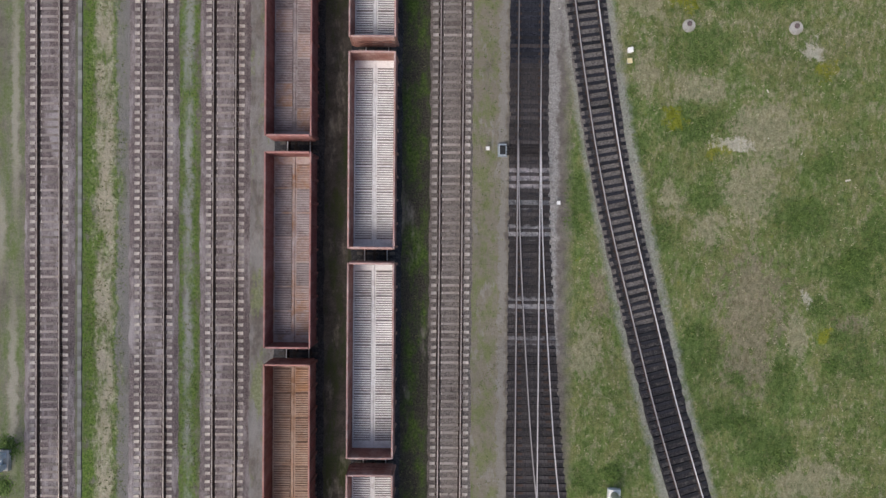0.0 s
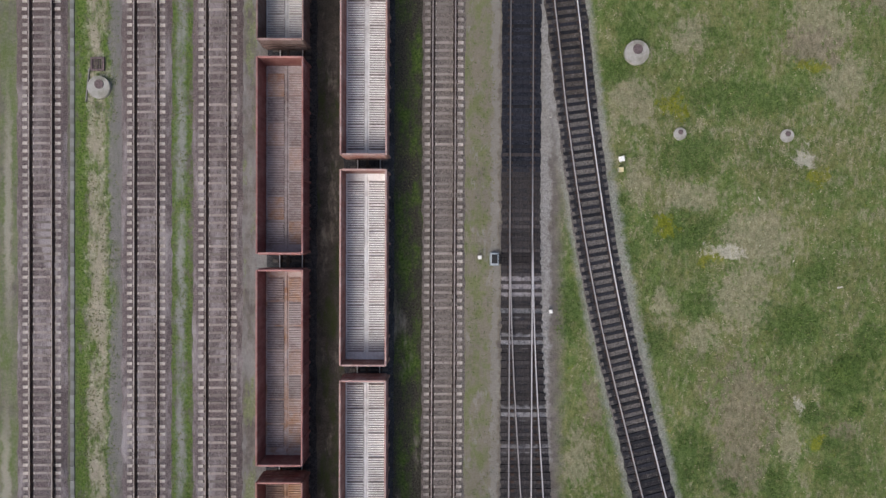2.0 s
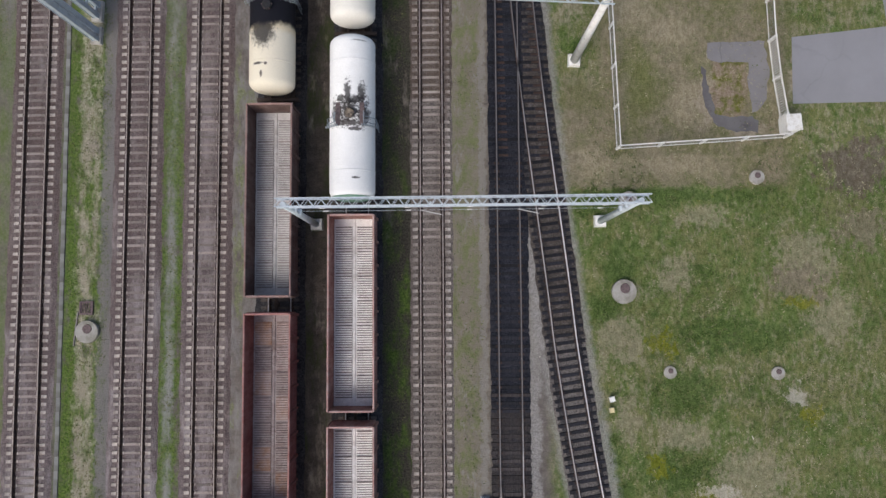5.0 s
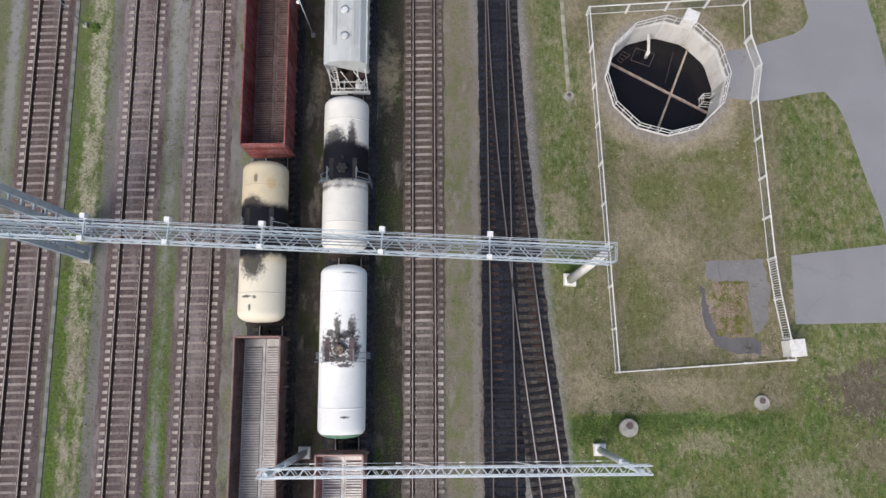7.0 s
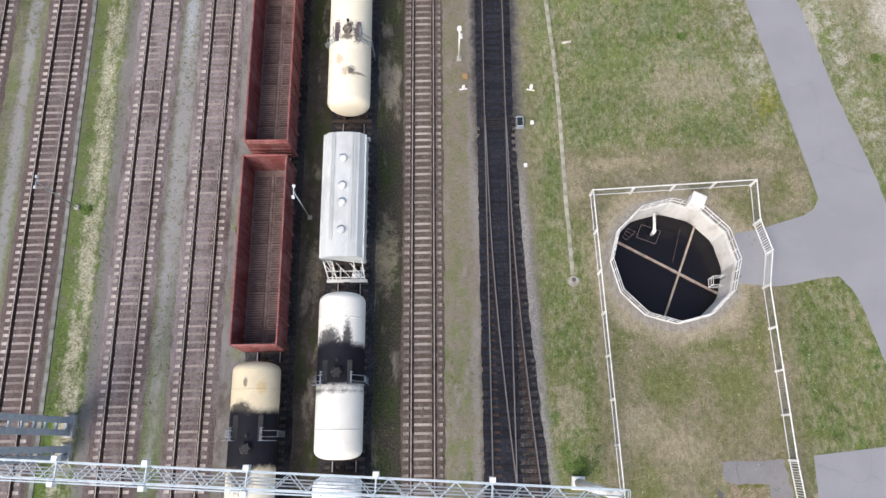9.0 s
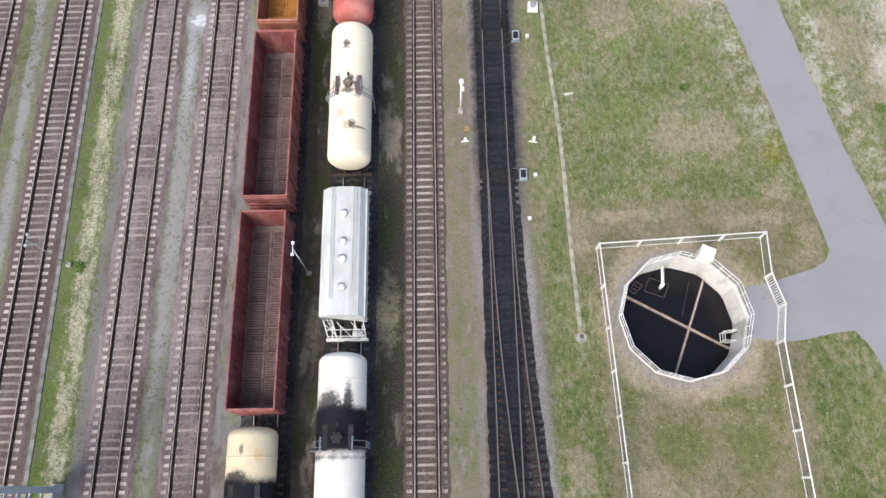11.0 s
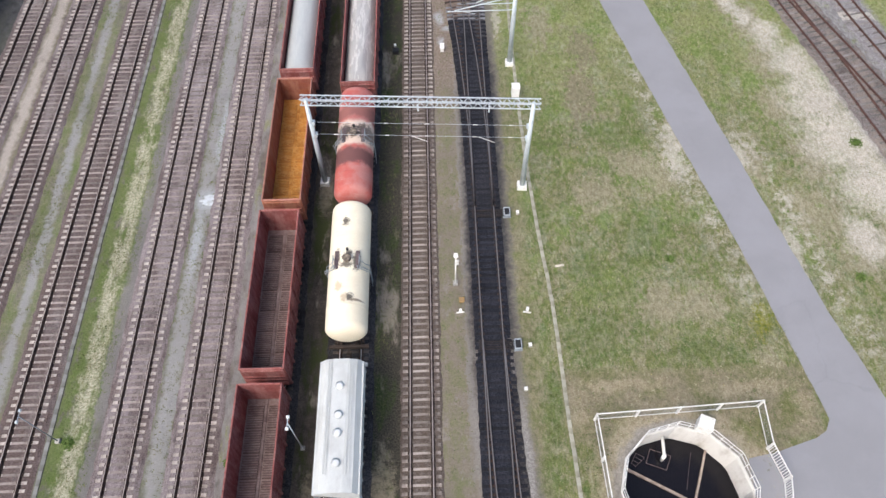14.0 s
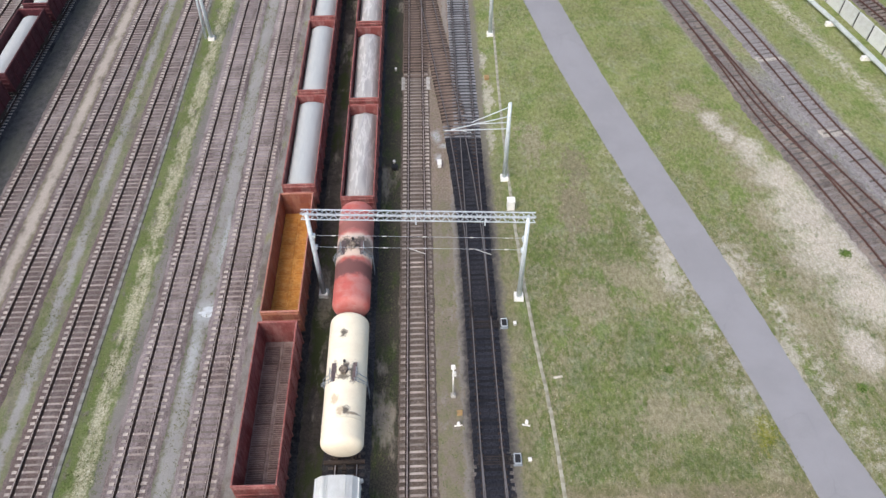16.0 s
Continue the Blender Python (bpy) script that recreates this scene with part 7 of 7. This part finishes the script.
# ---- powder, pipe and far fence ----
def spill(x, y, r, material, label):
    bm = bmesh.new()
    rng = random.Random(8)
    n, rings = 36, []
    wob = [0.35 + 1.0 * rng.random() for _ in range(n)]
    wob = [(wob[i - 1] + 2 * wob[i] + wob[(i + 1) % n]) / 4 for i in range(n)]
    for f, z in ((1.0, 0.004), (0.7, 0.02), (0.4, 0.035)):
        rings.append([bm.verts.new((r * f * wob[i] * math.cos(2 * math.pi * i / n), r * 0.8 * f * wob[i] * math.sin(2 * math.pi * i / n), z)) for i in range(n)])
    for a, b in zip(rings, rings[1:]):
        for i in range(n):
            bm.faces.new((a[i], a[(i + 1) % n], b[(i + 1) % n], b[i])).smooth = True
    bm.faces.new(rings[-1]).smooth = True
    ob = part("powder_spill", bm, material)
    ob.matrix_basis = pose(x, y, 0)
    return tagged(ob, label, "spill")


POWDER = worn("white_powder", (0.56, 0.60, 0.63), (0.42, 0.44, 0.45), 0.4, 2.5, 0.95)
spill(-17.1, 79.5, 0.85, POWDER, "patch of white powder spilled between tracks")


def pipeline():
    pts = [(47.6, 138), (50.48, 126.1), (51.9, 120.2), (53.4, 112.8), (55.4, 103)]
    t = thing("pipeline", "pale grey pipeline on low white concrete blocks", "pipeline", kind="structure")
    line = smooth_line(pts, 1.5)
    for off, z, r in ((0.0, 0.62, 0.19), (0.5, 0.55, 0.10)):
        b = bmesh.new()
        for p, q in zip(line, line[1:]):
            tube(b, (p.x + off, p.y, z), (q.x + off, q.y, z), r, n=12, cap=False)
        part("pipe", b, PIPE, t)
    for k in range(-2, 4):
        y = 120.2 + 7.2 * k
        x = branch([a for a in reversed(pts)], y)
        if x:
            b = bmesh.new()
            box(b, x + 0.05, y, 0.24, 1.5, 0.5, 0.50, 0, 0.03)
            part("support_block", b, WHITE, t)


pipeline()


def panel_fence():
    t = thing("panel_fence", "white concrete panel fence with dark joints", "fence", kind="structure")
    a, b2 = Vector((50.5, 140)), Vector((57.6, 104))
    d = (b2 - a).normalized()
    ang = math.degrees(math.atan2(d.y, d.x))
    for k in range(13):
        c = a + d * (k * 2.95 + 1.4)
        b = bmesh.new()
        box(b, 0, 0, 1.0, 2.72, 0.14, 2.0, 0, 0.01)
        box(b, 0, 0, 2.03, 2.72, 0.18, 0.06, 0, 0.01)
        ob = part("panel", b, PANEL, t)
        ob.matrix_basis = pose(c.x, c.y, 0, 0, 0, ang)
        c = a + d * (k * 2.95)
        b = bmesh.new()
        box(b, 0, 0, 1.0, 0.12, 0.2, 2.0)
        ob = part("post", b, BLACK, t, "dark post")
        ob.matrix_basis = pose(c.x, c.y, 0, 0, 0, ang)


panel_fence()


# ---- plants ----
def leaf_material(name, a, b):
    n = Nodes(name)
    col = n.mix(n.island, a, b)
    return n.done(col, 0.7, 0, 0.25)


LEAF = leaf_material("weed_leaf", (0.050, 0.095, 0.016), (0.130, 0.185, 0.045))
BLADE = leaf_material("grass_blade", (0.055, 0.085, 0.020), (0.190, 0.185, 0.085))
STRAW = leaf_material("straw", (0.24, 0.215, 0.125), (0.42, 0.385, 0.26))
PETAL = leaf_material("petal", (0.60, 0.47, 0.03), (0.62, 0.60, 0.50))


def shrub(x, y, r, h, n, seed, label="low dark green weed clump"):
    rng = random.Random(seed)
    t = thing("weed_clump", label, "weeds", pose(x, y, 0), group="weed clumps")
    bm = bmesh.new()
    for _ in range(n):
        a, d = rng.uniform(0, 6.283), r * rng.random() ** 0.6 * rng.uniform(0.6, 1.35)
        z = 0.6 * h * max(0.05, 1 - (d / r) ** 2) * rng.uniform(0.1, 1.0)
        c = Vector((d * math.cos(a), d * math.sin(a), z))
        u = Vector((rng.uniform(-1, 1), rng.uniform(-1, 1), rng.uniform(-0.3, 0.5))).normalized() * rng.uniform(0.06, 0.16)
        v = u.cross(Vector((rng.uniform(-0.4, 0.4), rng.uniform(-0.4, 0.4), 1))).normalized() * 0.045
        bm.faces.new([bm.verts.new(q) for q in (c - u, c + v, c + u, c - v)])
    part("leaf_mass", bm, LEAF, t)
    bm = bmesh.new()
    for _ in range(14):
        a, d = rng.uniform(0, 6.283), r * 0.7 * rng.random()
        bar(bm, (d * 0.3 * math.cos(a), d * 0.3 * math.sin(a), 0), (d * math.cos(a), d * math.sin(a), h * 0.7), 0.015)
    part("stem_mass", bm, LEAF, t)


for i, (x, y, r, h, n) in enumerate(((28.97, 1.2, 0.95, 0.55, 700), (-30.2, -12.4, 0.9, 0.5, 500), (-30.6, -15.2, 0.8, 0.4, 400), (11.2, 40.6, 0.7, 0.35, 300), (12.3, -13.9, 0.8, 0.4, 350), (-23.9, 58.9, 0.5, 0.3, 200), (-12.4, 57.2, 0.45, 0.3, 160), (29.9, -1.8, 0.6, 0.3, 250), (20.8, 72.6, 0.4, 0.25, 140), (39.5, 84.0, 0.55, 0.35, 220), (35.5, 70.5, 0.4, 0.3, 150), (27.6, -6.2, 0.7, 0.3, 260))):
    shrub(x, y, r, h, n, 100 + i)


def within(x, y, places):
    return any(((x - a) / c) ** 2 + ((y - b) / d) ** 2 < 1.0 for a, b, c, d in places)


def scatter(name, label, material, count, areas, size, tall, seed, blades=4, thin=(), only=()):
    """One mesh of many small tufts over rectangles (x0, x1, y0, y1, share), thinned into drifts."""
    rng = random.Random(seed)
    verts, faces = [], []
    for x0, x1, y0, y1, share in areas:
        made = 0
        while made < count * share:
            x, y = rng.uniform(x0, x1), rng.uniform(y0, y1)
            if noise.noise(Vector((x * 0.22, y * 0.22, seed))) + 0.5 * noise.noise(Vector((x * 0.9, y * 0.9, seed))) < rng.uniform(-0.5, 0.6):
                made += 0.2
                continue
            made += 1
            if math.hypot(x - BX, y - BY) < 5 or on_hard(x, y) or (thin and rng.random() < 0.85 and within(x, y, thin)) or (only and not within(x + rng.gauss(0, 0.3), y + rng.gauss(0, 0.3), only)):
                continue
            for _ in range(blades):
                a, s = rng.uniform(0, 6.283), size * rng.uniform(0.5, 1.3)
                cx, cy = x + rng.uniform(-1, 1) * size, y + rng.uniform(-1, 1) * size
                dx, dy = math.cos(a) * s, math.sin(a) * s
                k = len(verts)
                verts += [(cx - dy * 0.22, cy + dx * 0.22, 0.005), (cx + dy * 0.22, cy - dx * 0.22, 0.005), (cx + dx, cy + dy, tall * rng.uniform(0.4, 1.1))]
                faces.append((k, k + 1, k + 2))
    me = bpy.data.meshes.new(name)
    me.from_pydata(verts, [], faces)
    me.materials.append(material)
    return tagged(new(name, me), label, "plants", kind="stuff")


ROAD_L = [(29.2, 62), (28.4, 65.6), (26.9, 73), (24.7, 81.5), (22.8, 90.3), (19.65, 102.3), (17.0, 114.5), (14.8, 128)]
ROAD_R = [(34.4, 59), (32.3, 66), (31.5, 70), (29.5, 79.4), (27.3, 90.2), (25.1, 98.2), (22.4, 110.2), (19.15, 127.4)]


def on_hard(x, y):
    """True on roads, and on the beds of the curved tracks."""
    l, r = branch(ROAD_L, y), branch(ROAD_R, y)
    if l is not None and r is not None and l - 0.1 < x < r + 0.1:
        return True
    if 25 < x < 35 and (36.3 < y < 41.5 or 52.6 < y < 58):
        return True
    if 29 < x < 35.5 and 41 < y < 62:
        return True
    for k in (H_KNOTS, S_KNOTS, R1_KNOTS, R2_KNOTS, R3_KNOTS):
        c = branch(k, y)
        if c is not None and abs(x - c) < 1.9:
            return True
    return False


DRY_SPOTS = STRAW_SOUTH + STRAW_NORTH + BROWN_DRY + PALE_BARE + BURNT_SPOT + SAND_SPOTS + [(19.5, 46.5, 7.0, 17.0)]
MEADOW = [(9.6, 34, -18, 30, 0.3), (11.8, 34, 30, 62, 0.2), (10.5, 30, 62, 128, 0.3), (24, 48, 62, 128, 0.2)]
scatter("grass", "short green and olive meadow grass", BLADE, 26000, MEADOW, 0.13, 0.14, 1, 4, DRY_SPOTS)
scatter("dry_grass", "scattered straw-coloured dry grass", STRAW, 9000, MEADOW, 0.11, 0.09, 2, 4, LUSH_SOUTH + LUSH_MID + LUSH_NORTH)
scatter("lush_grass", "rank dark green grass in moist drifts", LEAF, 9000, [(a - c, a + c, b - d, b + d, c * d / 90) for a, b, c, d in LUSH_SOUTH + LUSH_MID], 0.12, 0.16, 5, 4, (), LUSH_SOUTH + LUSH_MID)
scatter("wild_flowers", "tiny yellow and white meadow flowers", PETAL, 2600, MEADOW, 0.035, 0.10, 3, 2)
STRIPS = [(-24.9, -22.0, -18, 128, 0.4), (-18.3, -16.6, -18, 128, 0.2), (-31.6, -29.6, 40, 128, 0.2), (2.4, 4.4, -18, 128, 0.1), (-2.7, -1.2, -18, 128, 0.1)]
scatter("yard_weeds", "green weeds growing between the tracks", BLADE, 14000, STRIPS, 0.11, 0.12, 4)


SCRAP = worn("faded_wrapper", (0.62, 0.58, 0.50), (0.40, 0.36, 0.29), 0.5, 6, 0.8)


def scrap(x, y, turn, s, label):
    """A crumpled sheet lying in the grass."""
    bm = bmesh.new()
    rng = random.Random(int(x * 10))
    g = [[bm.verts.new((s * (i / 3 - 0.5), s * 0.28 * (j / 3 - 0.5), 0.03 + 0.05 * rng.random())) for i in range(4)] for j in range(4)]
    low = [[bm.verts.new((v.co.x, v.co.y, v.co.z - 0.008)) for v in r] for r in g]
    for a, up in ((g, True), (low, False)):
        for j in range(3):
            for i in range(3):
                bm.faces.new((a[j][i], a[j][i + 1], a[j + 1][i + 1], a[j + 1][i]))
    rim = [(0, 0), (0, 1), (0, 2), (0, 3), (1, 3), (2, 3), (3, 3), (3, 2), (3, 1), (3, 0), (2, 0), (1, 0)]
    for p, q in zip(rim, rim[1:] + rim[:1]):
        bm.faces.new((g[p[0]][p[1]], g[q[0]][q[1]], low[q[0]][q[1]], low[p[0]][p[1]]))
    ob = part("scrap", bm, SCRAP)
    ob.matrix_basis = pose(x, y, 0, 0, 0, turn)
    tagged(ob, label, "litter", "litter in the grass")


for x, y, turn, s in ((22.86, 12.99, 110, 0.26), (28.58, 6.8, 10, 0.40), (22.96, 9.7, 80, 0.14), (25.3, 8.62, 70, 0.16), (8.25, 18.62, 20, 0.18), (41.31, 106.5, 0, 0.3), (-13.62, 80.7, 60, 0.55), (-13.58, 79.6, 20, 0.5), (11.9, 72.2, 8, 0.75)):
    scrap(x, y, turn, s, "crumpled white scrap lying in the grass")
